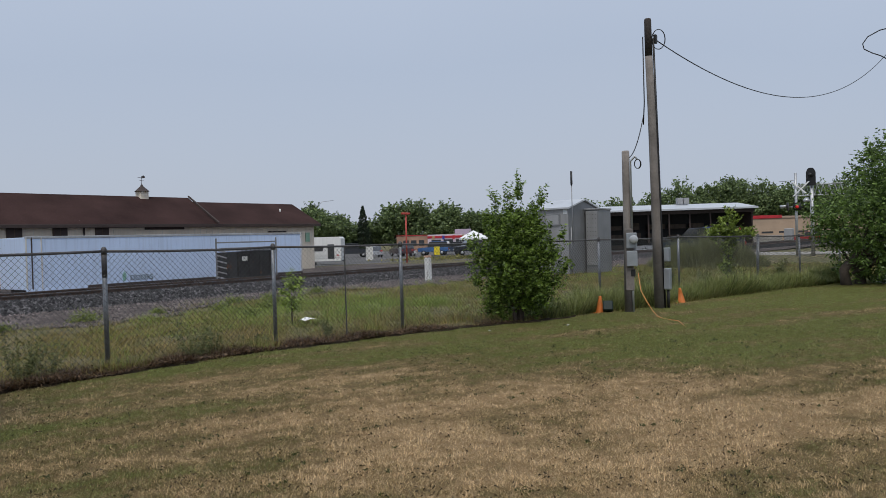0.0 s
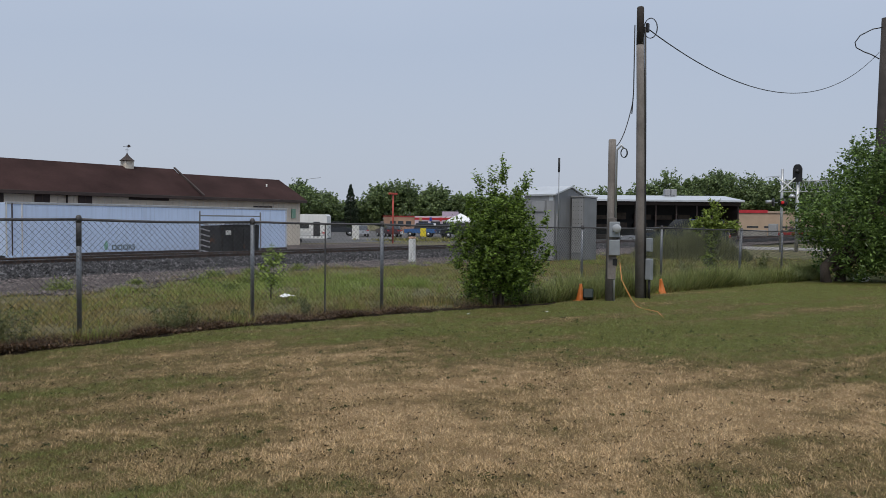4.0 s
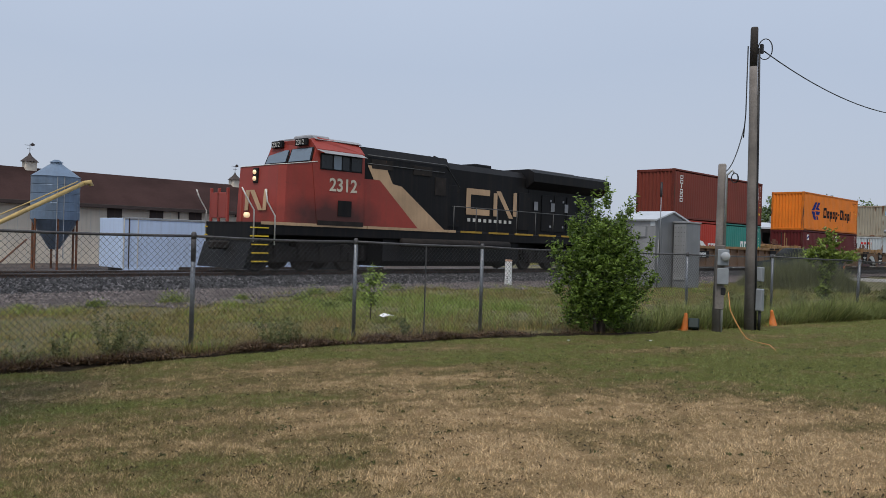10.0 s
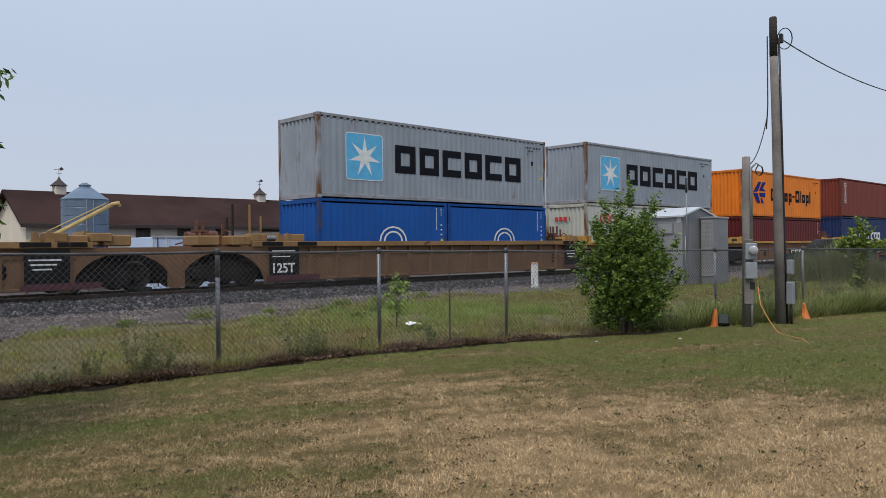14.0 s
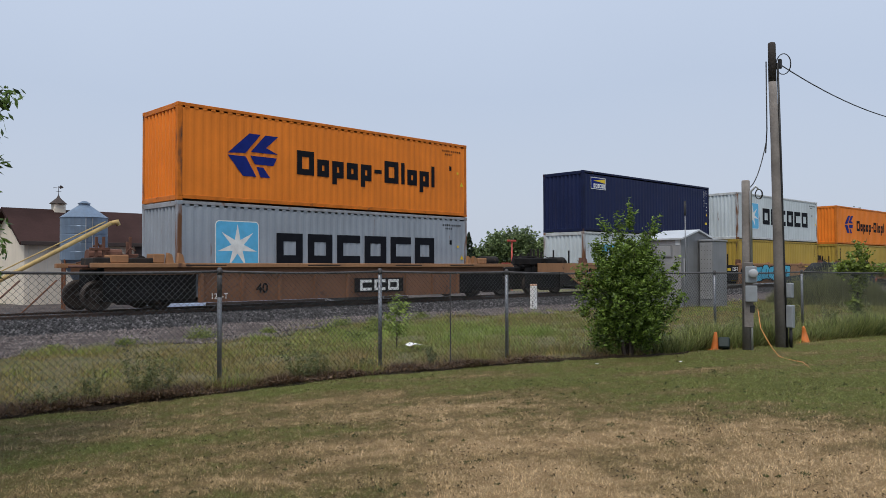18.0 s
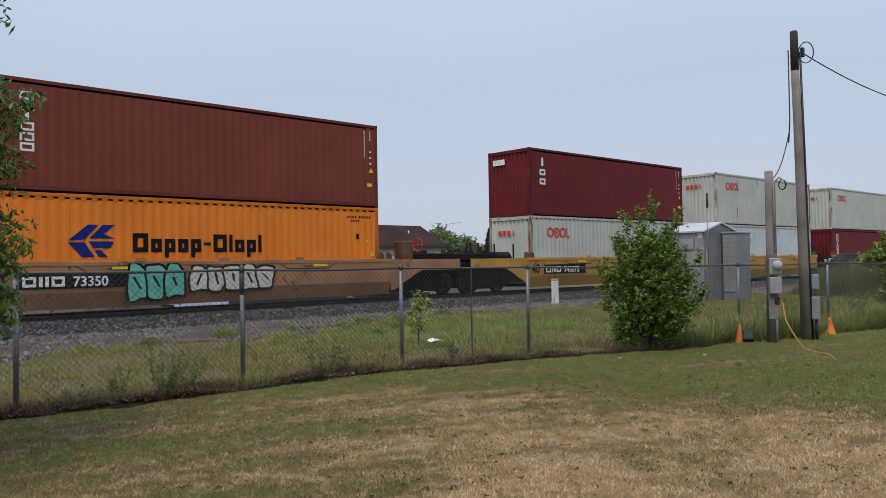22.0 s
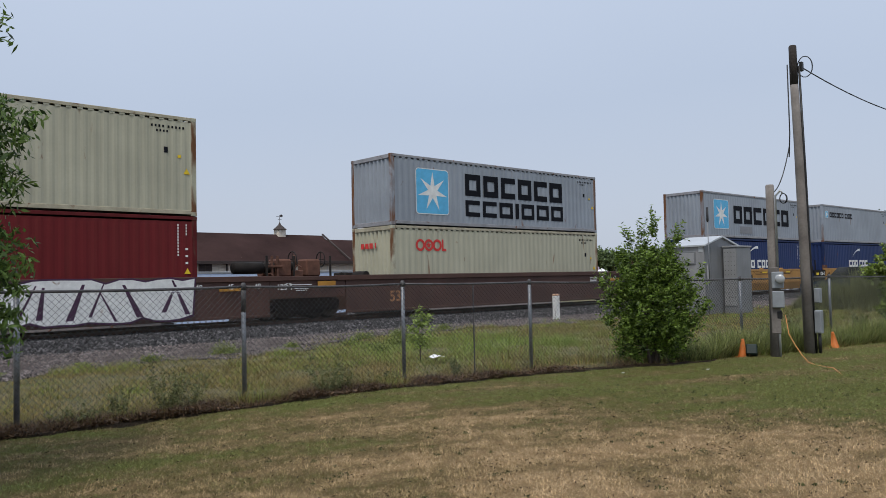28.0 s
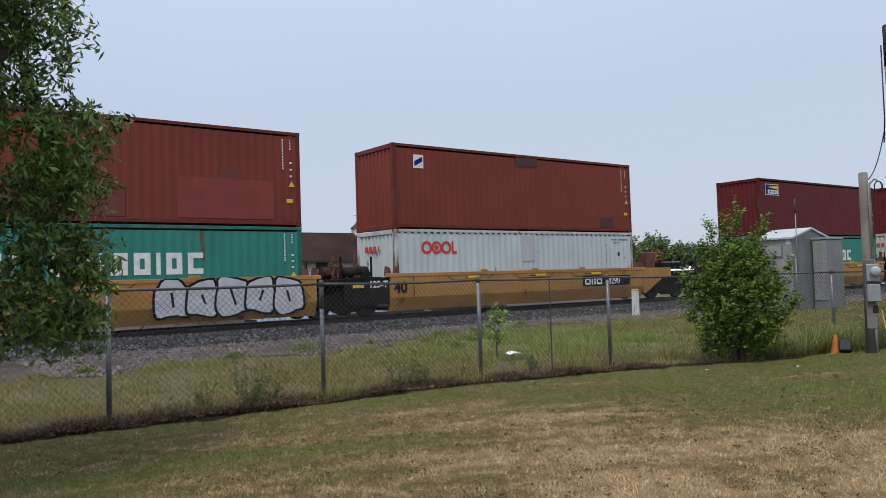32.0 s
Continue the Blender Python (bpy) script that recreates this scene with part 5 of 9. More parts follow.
# ---- road, car park and buildings beyond the track ----
RUST_ = (0.16, 0.065, 0.03)
SEAM_ME = MB().box(0, 0.012, -0.012, 0, 0, 3.2).mesh("siding_seam")
SEAM2_ME = MB().box(0, 0.03, -0.006, 0, 0, 2.1).mesh("skin_seam")


def flat_sheet(name, x0, x1, y0, y1, lift, material, nx=10, ny=10):
    xs, ys = np.linspace(x0, x1, nx), np.linspace(y0, y1, ny)
    return part(name, grid_sheet(name, xs, ys, lambda x, y: ground_z(x, y) + lift), material)


structure(flat_sheet("road", 50.5, 58.5, -60, 18.8, 0.02, M_CONCRETE, 4, 40), "pale grey concrete road leading to the crossing", "road")
structure(flat_sheet("parking_lot", 33, 120, 48, 110, 0.03, M_ASPHALT, 40, 30), "grey asphalt parking lot beyond the track", "parking lot")
structure(flat_sheet("gravel_yard", -40, 50, 27.4, 46.5, 0.02, M_GRAVEL, 60, 12), "trampled grey gravel yard beyond the track", "yard")
structure(flat_sheet("yard", 60, 112, 27.6, 47.9, 0.025, M_ASPHALT, 30, 16), "grey asphalt yard before the open shed", "yard")

M_SHINGLE = mat("brown_roof_shingle", (0.044, 0.024, 0.022), 0.95, var=0.3, scale=0.5, fine=10, bump=0.3, streak=0.12, spec=0.1)
M_CREAM = mat("cream_siding", (0.68, 0.60, 0.49), 0.7, var=0.08, scale=0.6, streak=0.25)
M_TRIM = mat("brown_trim", (0.05, 0.035, 0.03), 0.7, var=0.15)
M_BOARD = mat("brown_board", (0.09, 0.06, 0.045), 0.8, var=0.2)
M_TRIM_W = mat("white_trim", (0.62, 0.61, 0.57), 0.6, var=0.1)
M_DARKGLASS = glass_mat("dark_window_glass", (0.03, 0.032, 0.035))
# white skin with the blue of reflected sky put into its colour
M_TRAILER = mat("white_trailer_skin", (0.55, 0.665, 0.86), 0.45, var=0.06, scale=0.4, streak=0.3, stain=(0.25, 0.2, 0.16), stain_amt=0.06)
M_RUSTY = mat("rusty_steel", (0.20, 0.085, 0.045), 0.85, 0.2, var=0.3, scale=4)
M_DUMP = mat("dark_dumpster_paint", (0.035, 0.034, 0.034), 0.6, 0.2, var=0.25, scale=2, stain=RUST_, stain_amt=0.3)
M_SILO = mat("galvanised_silo", (0.17, 0.23, 0.31), 0.45, 0.5, var=0.15, scale=1.2, streak=0.4)
M_AUGER = mat("yellow_auger_paint", (0.48, 0.34, 0.13), 0.55, var=0.2, scale=3, stain=RUST_, stain_amt=0.2)

bz = -0.35
bl = thing("barn_building", "long cream building with brown shingle roof and cupolas", "building", (0, 0, 0))


def gable(x0, x1, y0, y1, ez, rz_, over=0.45):
    """Roof slab with its ridge along x."""
    ym = (y0 + y1) / 2
    s = (rz_ - ez) / (ym - y0)
    o = [(y0 - over, ez - s * over), (ym, rz_), (y1 + over, ez - s * over), (y1 + over, ez - s * over - 0.16), (ym, rz_ - 0.18), (y0 - over, ez - s * over - 0.16)]
    return MB().prism(o, "x", x0 - 0.35, x1 + 0.35)


for x0, x1, ez, rz_, y0 in ((13.0, 31.8, 3.28, 5.0, 44.3), (31.85, 41.3, 3.28, 4.72, 44.4)):
    part("wall", MB().prism([(y0, bz), (50.0, bz), (50.0, ez), (47.15, rz_ - 0.2), (y0, ez)], "x", x0, x1), M_CREAM, bl)
    part("roof", gable(x0, x1, y0, 50.0, ez, rz_), M_SHINGLE, bl, "brown shingle roof")
    part("fascia", MB().box(x0 - 0.3, x1 + 0.3, y0 - 0.50, y0 - 0.46, ez - 0.42, ez - 0.22, 0.01), M_TRIM, bl, "dark gutter board")
for x0, w2 in ((18.8, 0.85), (21.3, 0.85), (23.8, 0.85), (16.2, 0.8)):
    wn_ = part("window", MB().box(x0, x0 + w2, 44.24, 44.29, 2.05, 2.95, 0.01), M_BOARD, bl)
    for k in range(2):
        part("pane", MB().box(x0 + 0.04 + k * (w2 / 2 - 0.01), x0 + w2 / 2 - 0.02 + k * (w2 / 2 - 0.01), 44.225, 44.238, 2.1, 2.9), M_TRIM, wn_)
for x0, x1 in ((27.0, 29.8),):
    part("dark_band", MB().box(x0, x1, 44.20, 44.28, 2.72, 2.86, 0.01), M_TRIM, bl, "dark door track")
# the shadow line between the two roofs, drawn as a dark strip
part("verge_board", MB().prism([(43.8, 3.10), (47.15, 5.04), (47.15, 5.14), (43.8, 3.20)], "x", 32.12, 32.24), M_TRIM, bl, "dark strip drawn for the shadow line at the verge")
part("downpipe", MB().tube([(23.1, 44.2, 3.0), (23.1, 44.2, 0)], 0.05, 8), M_TRIM, bl, smooth=True)
part("emblem", MB().box(40.4, 40.8, 44.33, 44.38, 1.7, 2.4), mat("green_sign_paint", (0.25, 0.42, 0.3), 0.6, var=0.1), bl, "pale green sign emblem")
part("sign_bars", MB().box(36.8, 38.5, 44.33, 44.38, 2.45, 2.55), M_TRIM, bl, "row of dark sign bars")
for k in range(60):
    part("siding_seam", SEAM_ME, M_TRIM_W, bl, at=(13.2 + 0.47 * k, 44.29, bz))
for cx, rz_ in ((28.65, 5.0), (15.6, 5.0)):
    cu_ = part("cupola", MB().box(cx - 0.30, cx + 0.30, 46.85, 47.45, rz_ - 0.45, rz_ + 0.33, 0.015), M_CREAM, bl, "cream louvred cupola")
    m = MB()
    for r, z0, r2, z1 in ((0.50, 0.33, 0.30, 0.50), (0.30, 0.50, 0.12, 0.66), (0.12, 0.66, 0.02, 0.85)):
        m.tube([(cx, 47.15, rz_ + z0), (cx, 47.15, rz_ + z1)], [r, r2], 8)
    part("cupola_roof", m, M_TRIM, cu_, "flared dark copper cap")
    v_ = MB()
    v_.tube([(cx, 47.15, rz_ + 0.8), (cx, 47.15, rz_ + 1.35)], 0.015, 5)
    v_.tube([(cx - 0.28, 47.15, rz_ + 1.25), (cx + 0.25, 47.15, rz_ + 1.25)], 0.012, 5)
    v_.tube([(cx - 0.15, 47.15, rz_ + 1.05), (cx + 0.15, 47.15, rz_ + 1.05)], 0.012, 5)
    v_.prism([(cx + 0.1, rz_ + 1.2), (cx + 0.28, rz_ + 1.3), (cx + 0.12, rz_ + 1.42), (cx + 0.02, rz_ + 1.3)], "y", 47.14, 47.16)
    part("weather_vane", v_, M_TRIM, cu_, "dark weather vane")
part("roof_vent", MB().tube([(39.3, 45.9, 3.9), (39.3, 45.9, 4.25)], 0.06, 8), M_TRIM_W, bl, "white roof vent", smooth=True)
part("security_lamp", MB().tube([(41.4, 44.3, 4.3), (41.9, 44.0, 4.75), (42.7, 43.6, 4.85)], 0.02, 6), M_PIPE, bl, "thin curved lamp arm", smooth=True)

TRX0, TRX1, TRY = 14.95, 30.15, 33.4
M_WHITERUST = mat("rust_streaked_white", (0.6, 0.58, 0.55), 0.6, var=0.1, scale=3, stain=RUST_, stain_amt=0.5, stain_scale=5)
tl = thing("semi_trailer", "long white box semi-trailer parked beyond the track", "trailer", (TRX0, TRY, -0.3))
tlen = TRX1 - TRX0
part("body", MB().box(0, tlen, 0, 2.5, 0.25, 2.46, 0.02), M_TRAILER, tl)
part("top_rail", MB().box(-0.01, tlen + 0.01, -0.02, 0.06, 2.40, 2.50, 0.01), M_PIPE, tl, "grey top rail with rivets")
part("bottom_rail", MB().box(-0.01, 2.6, -0.02, 0.06, 0.16, 0.30, 0.01), M_TRAILER, tl, "pale bottom rail")
# this stretch is coloured dark to stand in for the shadowed underside
part("bottom_rail", MB().box(2.61, tlen + 0.01, -0.02, 0.06, 0.12, 0.31, 0.01), M_TRIM, tl, "bottom rail coloured dark for the shadowed underside")
part("underframe", MB().box(0.3, tlen - 0.3, 0.3, 2.2, 0.02, 0.24, 0.02), M_TRIM, tl, "dark underframe")
for x, mt in ((0.0, M_TRIM_W), (0.22, M_TRIM), (0.62, M_WHITERUST), (tlen - 0.1, M_WHITERUST)):
    part("corner_post", MB().box(x, x + 0.05, -0.025, 0.05, 0.25, 2.46, 0.01), mt, tl, "rust-streaked post")
part("sign_word", text_mesh("DOORS", 0.34), mat("grey_lettering", (0.12, 0.15, 0.16), 0.6, var=0.1), tl, "dark grey lettering", at=(4.62, -0.012, 0.40))
part("sign_plant", MB().add([(4.28, -0.012, 0.40), (4.40, -0.012, 0.40), (4.45, -0.012, 0.66), (4.34, -0.012, 0.84), (4.24, -0.012, 0.64)], [(0, 1, 2, 3, 4)]), mat("green_lettering", (0.22, 0.42, 0.34), 0.6, var=0.1), tl, "pale green plant emblem")
for k in range(31):
    part("skin_seam", SEAM2_ME, M_TRAILER, tl, at=(0.25 + 0.49 * k, -0.004, 0.3))
for x in (12.4, 13.6):
    wl_ = part("wheel", MB().tube([(x, 0.1, 0.26), (x, 0.4, 0.26)], 0.5, 18), M_CABLE, tl, "black tyre", smooth=True)
    part("rim", MB().tube([(x, 0.08, 0.26), (x, 0.1, 0.26)], 0.26, 14), M_PIPE, wl_, "grey rim", smooth=True)

dp = thing("dumpster", "dark steel dumpster with a slanted lid beyond the track", "dumpster", (21.7, 29.2, -0.25))
part("body", MB().prism([(0.72, 0.15), (2.9, 0.15), (2.95, 1.55), (0.70, 1.50)], "y", 0, 1.5), M_DUMP, dp)
part("lid", MB().prism([(0.9, 1.56), (2.98, 1.56), (2.98, 1.68), (1.0, 1.72)], "y", -0.05, 1.55), M_SILVER_DK, dp, "grey slanted lid")
for x in (0.8, 1.4, 2.0, 2.6):
    part("side_rib", MB().box(x, x + 0.08, -0.06, 0.0, 0.2, 1.4, 0.01), M_DUMP, dp)
part("label", MB().box(0.95, 1.25, -0.075, -0.062, 1.1, 1.3), M_TRIM_W, dp, "pale label plate")
fr = thing("steel_rack", "tall open steel frame rack standing by the dumpster", "rack", (21.15, 29.0, -0.25))
for x in (0.0, 3.4):
    part("upright", MB().box(x, x + 0.06, 0, 0.06, 0, 2.15, 0.01), M_SILVER_DK, fr)
part("top_bar", MB().box(0, 3.46, 0, 0.05, 1.93, 1.99, 0.01), M_SILVER_DK, fr)
for k in range(6):
    part("slat", MB().prism([(0.08, 0.4 + 0.24 * k), (0.55, 0.28 + 0.24 * k), (0.55, 0.34 + 0.24 * k), (0.08, 0.46 + 0.24 * k)], "y", 0.01, 0.05), M_SILVER, fr)

si = thing("feed_silo", "blue-grey galvanised feed silo on rusty legs", "silo", (13.75, 38.0, -0.35))
m = MB()
for k in range(5):
    m.tube([(0, 0, 2.35 + 0.4 * k), (0, 0, 2.37 + 0.4 * k), (0, 0, 2.73 + 0.4 * k), (0, 0, 2.75 + 0.4 * k)], [1.02, 1.035, 1.035, 1.02], 26)
part("tank", m, M_SILO, si, smooth=False)
part("roof", MB().tube([(0, 0, 4.34), (0, 0, 4.95), (0, 0, 5.02)], [1.08, 0.25, 0.25], 26), M_SILO, si, "conical tank roof")
part("hopper", MB().tube([(0, 0, 2.34), (0, 0, 1.0)], [1.0, 0.22], 26), M_SILO, si, "tapered hopper bottom")
part("cap", MB().tube([(0, 0, 5.02), (0, 0, 5.14)], [0.3, 0.1], 12), M_SILO, si)
for k in range(6):
    a_ = math.pi * k / 3 + 0.3
    part("leg", MB().tube([(1.0 * math.cos(a_), 1.0 * math.sin(a_), 0), (1.0 * math.cos(a_), 1.0 * math.sin(a_), 2.4)], 0.05, 6), M_RUSTY, si, "rusty leg")
part("ladder", MB().tube([(-0.3, -1.05, 0.6), (-0.3, -1.05, 4.3)], 0.02, 5).tube([(0.0, -1.05, 0.6), (0.0, -1.05, 4.3)], 0.02, 5), M_PIPE, si)
au = thing("grain_auger", "long yellow grain auger leaning up past the silo", "auger", (0, 0, 0))
part("tube", MB().tube([(6.2, 36.6, -0.9), (14.45, 36.6, 3.72)], 0.10, 10), M_AUGER, au, smooth=True)
part("spout", MB().tube([(14.45, 36.6, 3.72), (14.75, 36.6, 3.8), (14.8, 36.6, 3.62)], 0.11, 10), M_AUGER, au, smooth=True)
part("truss_bar", MB().tube([(7.0, 36.6, -0.05), (11.0, 36.6, 2.12), (14.2, 36.6, 3.78)], 0.03, 6), M_AUGER, au, smooth=True)
for x in (9.0, 10.5):
    part("strut", MB().tube([(x + 1.5, 36.3, 1.1), (x, 36.2, -0.35)], 0.04, 6), M_RUSTY, au, smooth=True)


def camper(x, y, rz_, L, H):
    c = thing("camper_trailer", "white travel trailer parked in the lot", "camper", (x, y, -0.62), rz_)
    part("body", MB().prism([(0, 0.55), (L, 0.55), (L, H - 0.15), (L - 0.15, H), (0.15, H), (0, H - 0.2)], "y", 0, 2.3), mat("white_fibreglass", (0.74, 0.74, 0.72), 0.4, var=0.05, scale=1, streak=0.2), c)
    for x0, z0, w2, h2 in ((0.6, 1.5, 0.7, 0.4), (2.4, 1.5, 0.8, 0.45), (4.3, 1.45, 0.9, 0.5), (5.6, 0.75, 0.6, 1.3)):
        part("window", MB().box(x0, x0 + w2, -0.03, -0.002, z0, z0 + h2, 0.01), M_DARKGLASS, c)
    for z0 in (0.8, 1.0):
        part("stripe", MB().box(0.1, L - 0.1, -0.012, -0.002, z0, z0 + 0.06), M_PIPE, c)
    part("marker_lamp", MB().box(L - 0.4, L - 0.2, -0.02, -0.002, 1.0, 1.12), mat("red_lamp_plastic", (0.4, 0.02, 0.02), 0.3), c)
    part("roof_unit", MB().box(L * 0.4, L * 0.4 + 0.8, 0.6, 1.4, H, H + 0.22, 0.05), M_TRIM_W, c)
    for k in (0.5, 0.62):
        w2 = part("wheel", MB().tube([(L * k, 0.0, 0.33), (L * k, 0.25, 0.33)], 0.33, 14), M_CABLE, c, "black tyre", smooth=True)
    part("bumper", MB().box(L, L + 0.1, 0.1, 2.2, 0.5, 0.62, 0.02), M_CABLE, c)


camper(45.6, 55.4, -54, 6.8, 2.72)
M_TYRE = mat("tyre_rubber", (0.02, 0.02, 0.02), 0.8, var=0.2)


def car(kind, col, colname, x, y, rz_):
    """Parked car: lofted body, glass, wheels, lamps."""
    L, H, W = {"sedan": (4.6, 1.42, 1.8), "suv": (4.7, 1.72, 1.88), "pickup": (5.8, 1.9, 2.0), "jeep": (4.2, 1.82, 1.85)}[kind]
    c = thing("parked_" + ("pickup" if kind == "pickup" else "car"), f"{colname} {kind} parked in the lot beyond the track", "pickup" if kind == "pickup" else "car", (x, y, float(ground_z(x, y)) + 0.03), rz_, "parked vehicles")
    p = mat("car_paint_" + colname.replace(" ", "_"), col, 0.3, 0.2, var=0.06, coat=0.6, bump=0.0)
    hb = H * 0.58
    o = {"sedan": [(0, 0.35), (0, 0.72), (0.9, hb), (L - 0.8, hb), (L, 0.78), (L, 0.35)], "suv": [(0, 0.38), (0, 0.92), (1.1, hb + 0.08), (L - 0.05, hb + 0.08), (L, 0.5), (L, 0.38)],
         "pickup": [(0, 0.5), (0, 1.05), (1.3, 1.15), (L, 1.12), (L, 0.5)], "jeep": [(0, 0.5), (0, 1.0), (1.2, 1.08), (L, 1.08), (L, 0.5)]}[kind]
    part("body", MB().prism(o, "y", -W / 2, W / 2), p, c)
    t = {"sedan": [(1.2, hb), (1.9, H), (3.2, H), (4.0, hb)], "suv": [(1.2, hb + 0.08), (1.8, H), (4.4, H), (4.65, hb + 0.08)], "pickup": [(1.5, 1.14), (2.1, H), (3.9, H), (4.1, 1.14)], "jeep": [(1.3, 1.08), (1.6, H), (4.0, H), (4.15, 1.08)]}[kind]
    part("cabin_glass", MB().prism(t, "y", -W / 2 + 0.12, W / 2 - 0.12), M_DARKGLASS, c, "dark window glass")
    part("roof", MB().box(t[1][0] + 0.05, t[2][0] - 0.05, -W / 2 + 0.13, W / 2 - 0.13, H - 0.03, H + 0.02, 0.02), p, c)
    for xx in (L * 0.19, L * 0.79):
        for yy in (-W / 2, W / 2 - 0.2):
            w2 = part("wheel", MB().tube([(xx, yy, 0.33), (xx, yy + 0.2, 0.33)], 0.34, 16), M_TYRE, c, "black tyre", smooth=True)
            part("rim", MB().tube([(xx, yy - 0.01, 0.33), (xx, yy + 0.21, 0.33)], 0.2, 12), M_PIPE, w2, "bright wheel rim", smooth=True)
    for yy in (-W / 2 + 0.08, W / 2 - 0.38):
        part("headlamp", MB().box(-0.02, 0.05, yy, yy + 0.3, 0.65, 0.8, 0.01), M_TRIM_W, c, "headlamp")
        part("tail_lamp", MB().box(L - 0.05, L + 0.02, yy, yy + 0.3, 0.75, 0.9, 0.01), MATS["red_lamp_plastic"], c, "red tail lamp")


car("pickup", (0.03, 0.035, 0.045), "dark grey", 74.2, 77.0, -40)
car("sedan", (0.40, 0.42, 0.45), "silver", 78.0, 72.6, -130)
car("suv", (0.05, 0.02, 0.025), "dark red", 80.6, 70.6, -120)
car("sedan", (0.62, 0.63, 0.64), "pale silver", 82.4, 70.8, -128)
car("jeep", (0.05, 0.14, 0.34), "blue", 81.6, 67.2, -65)
car("suv", (0.08, 0.08, 0.085), "charcoal", 86.0, 68.5, -60)
car("pickup", (0.02, 0.022, 0.025), "black", 80.0, 60.5, -35)
car("suv", (0.30, 0.31, 0.33), "grey", 85.2, 59.6, -40)
car("sedan", (0.34, 0.02, 0.02), "red", 111.5, 27.2, -60)
car("suv", (0.02, 0.03, 0.05), "dark blue", 42.6, 17.4, -75)
car("sedan", (0.30, 0.31, 0.33), "dull silver", 73.5, 32.5, -60)

st_ = thing("store_building", "low brick store with a red and white striped front", "store", (106.0, 92.6, -0.6))
M_BRICK = mat("tan_brick", (0.36, 0.22, 0.15), 0.85, var=0.2, scale=0.8, fine=8)
u_ = Vector((8.55, -11.9, 0)).normalized()
st_.matrix_basis = pose(106.0, 92.6, -0.6, 0, 0, math.degrees(math.atan2(u_.y, u_.x)))
part("wall", MB().box(0, 5.6, 0, 10, 0, 3.0, 0.02), M_BRICK, st_, "tan brick wall")
part("front", MB().box(5.62, 15.5, 0, 10, 0, 3.1, 0.02), mat("pink_white_paint", (0.60, 0.50, 0.55), 0.6, var=0.08), st_, "pale pink painted front")
part("red_band", MB().box(5.6, 15.6, -0.08, -0.01, 2.45, 2.85, 0.01), M_RED_CLOTH, st_, "red fascia band")
part("roof_edge", MB().box(-0.1, 5.62, -0.1, 10, 3.001, 3.12, 0.02), M_RED_CLOTH, st_, "red roof edge")
part("roof_unit", MB().box(10.5, 13.5, 2, 5, 3.1, 4.0, 0.05), mat("mauve_roof_unit", (0.36, 0.30, 0.36), 0.6, var=0.1), st_)
for k in range(3):
    part("window", MB().box(1.2 + 1.4 * k, 2.2 + 1.4 * k, -0.03, -0.002, 1.2, 2.2, 0.01), M_DARKGLASS, st_)
for k in range(4):
    part("window", MB().box(6.3 + 2.2 * k, 8.0 + 2.2 * k, -0.03, -0.002, 0.4, 2.2, 0.01), M_DARKGLASS, st_)
for k in range(5):
    part("flag", MB().box(6.5 + 1.8 * k, 6.9 + 1.8 * k, -0.5, -0.48, 2.2, 2.9), (M_GOLD_CLOTH, M_BLUE_CLOTH, M_RED_CLOTH, M_GOLD_CLOTH, M_BLUE_CLOTH)[k], st_, "small coloured pennant")
tn = thing("canopy_tent", "white pop-up canopy tent", "tent", (93.5, 66.6, -0.5), -50)
part("canopy", MB().add([(-2, -2, 2.2), (2, -2, 2.2), (2, 2, 2.2), (-2, 2, 2.2), (0, 0, 3.3), (-2, -2, 1.95), (2, -2, 1.95), (2, 2, 1.95), (-2, 2, 1.95)], [(0, 1, 4), (1, 2, 4), (2, 3, 4), (3, 0, 4), (0, 5, 6, 1), (1, 6, 7, 2), (2, 7, 8, 3), (3, 8, 5, 0)]), mat("white_canvas", (0.78, 0.78, 0.78), 0.7, var=0.05), tn)
for x in (-1.95, 1.95):
    for y in (-1.95, 1.95):
        part("leg", MB().tube([(x, y, 0), (x, y, 2.2)], 0.03, 6), M_PIPE, tn)
yb = thing("yellow_sign", "bright yellow sign board standing by the lot", "sign", (72.5, 57.0, -0.55), -50)
part("board", MB().box(-0.35, 0.35, 0, 0.06, 0.3, 1.3, 0.02), mat("yellow_sign_paint", (0.75, 0.60, 0.03), 0.5, var=0.1), yb)
for x in (-0.3, 0.25):
    part("leg", MB().box(x, x + 0.05, 0, 0.05, 0, 0.3), M_PIPE, yb)
ws = thing("white_sign", "white sandwich board sign in the lot", "sign", (63.0, 59.0, -0.55), -50)
part("board", MB().box(-0.4, 0.4, 0, 0.06, 0.05, 1.75, 0.02), M_TRIM_W, ws)
part("foot", MB().box(-0.5, 0.5, -0.2, 0.25, 0, 0.06, 0.01), M_CABLE, ws)
rp = thing("red_lamp_post", "thin red lamp post with two lamps", "street lamp", (52.0, 44.2, -0.4))
part("post", MB().tube([(0, 0, 0), (0, 0, 4.3)], 0.07, 8), mat("red_post_paint", (0.45, 0.07, 0.05), 0.5, var=0.15), rp, smooth=True)
for s in (-1, 1):
    part("lamp", MB().box(-0.25 + s * 0.25, 0.25 + s * 0.25, -0.12, 0.12, 4.25, 4.42, 0.03), MATS["red_post_paint"], rp)
# mound of weeds in the lot edge
cv = rng.normal(size=(2200, 3)) * (3.2, 2.4, 0.12) + (66, 50, 0.0)
cv[:, 2] = np.abs(cv[:, 2]) + ground_z(cv[:, 0], cv[:, 1])
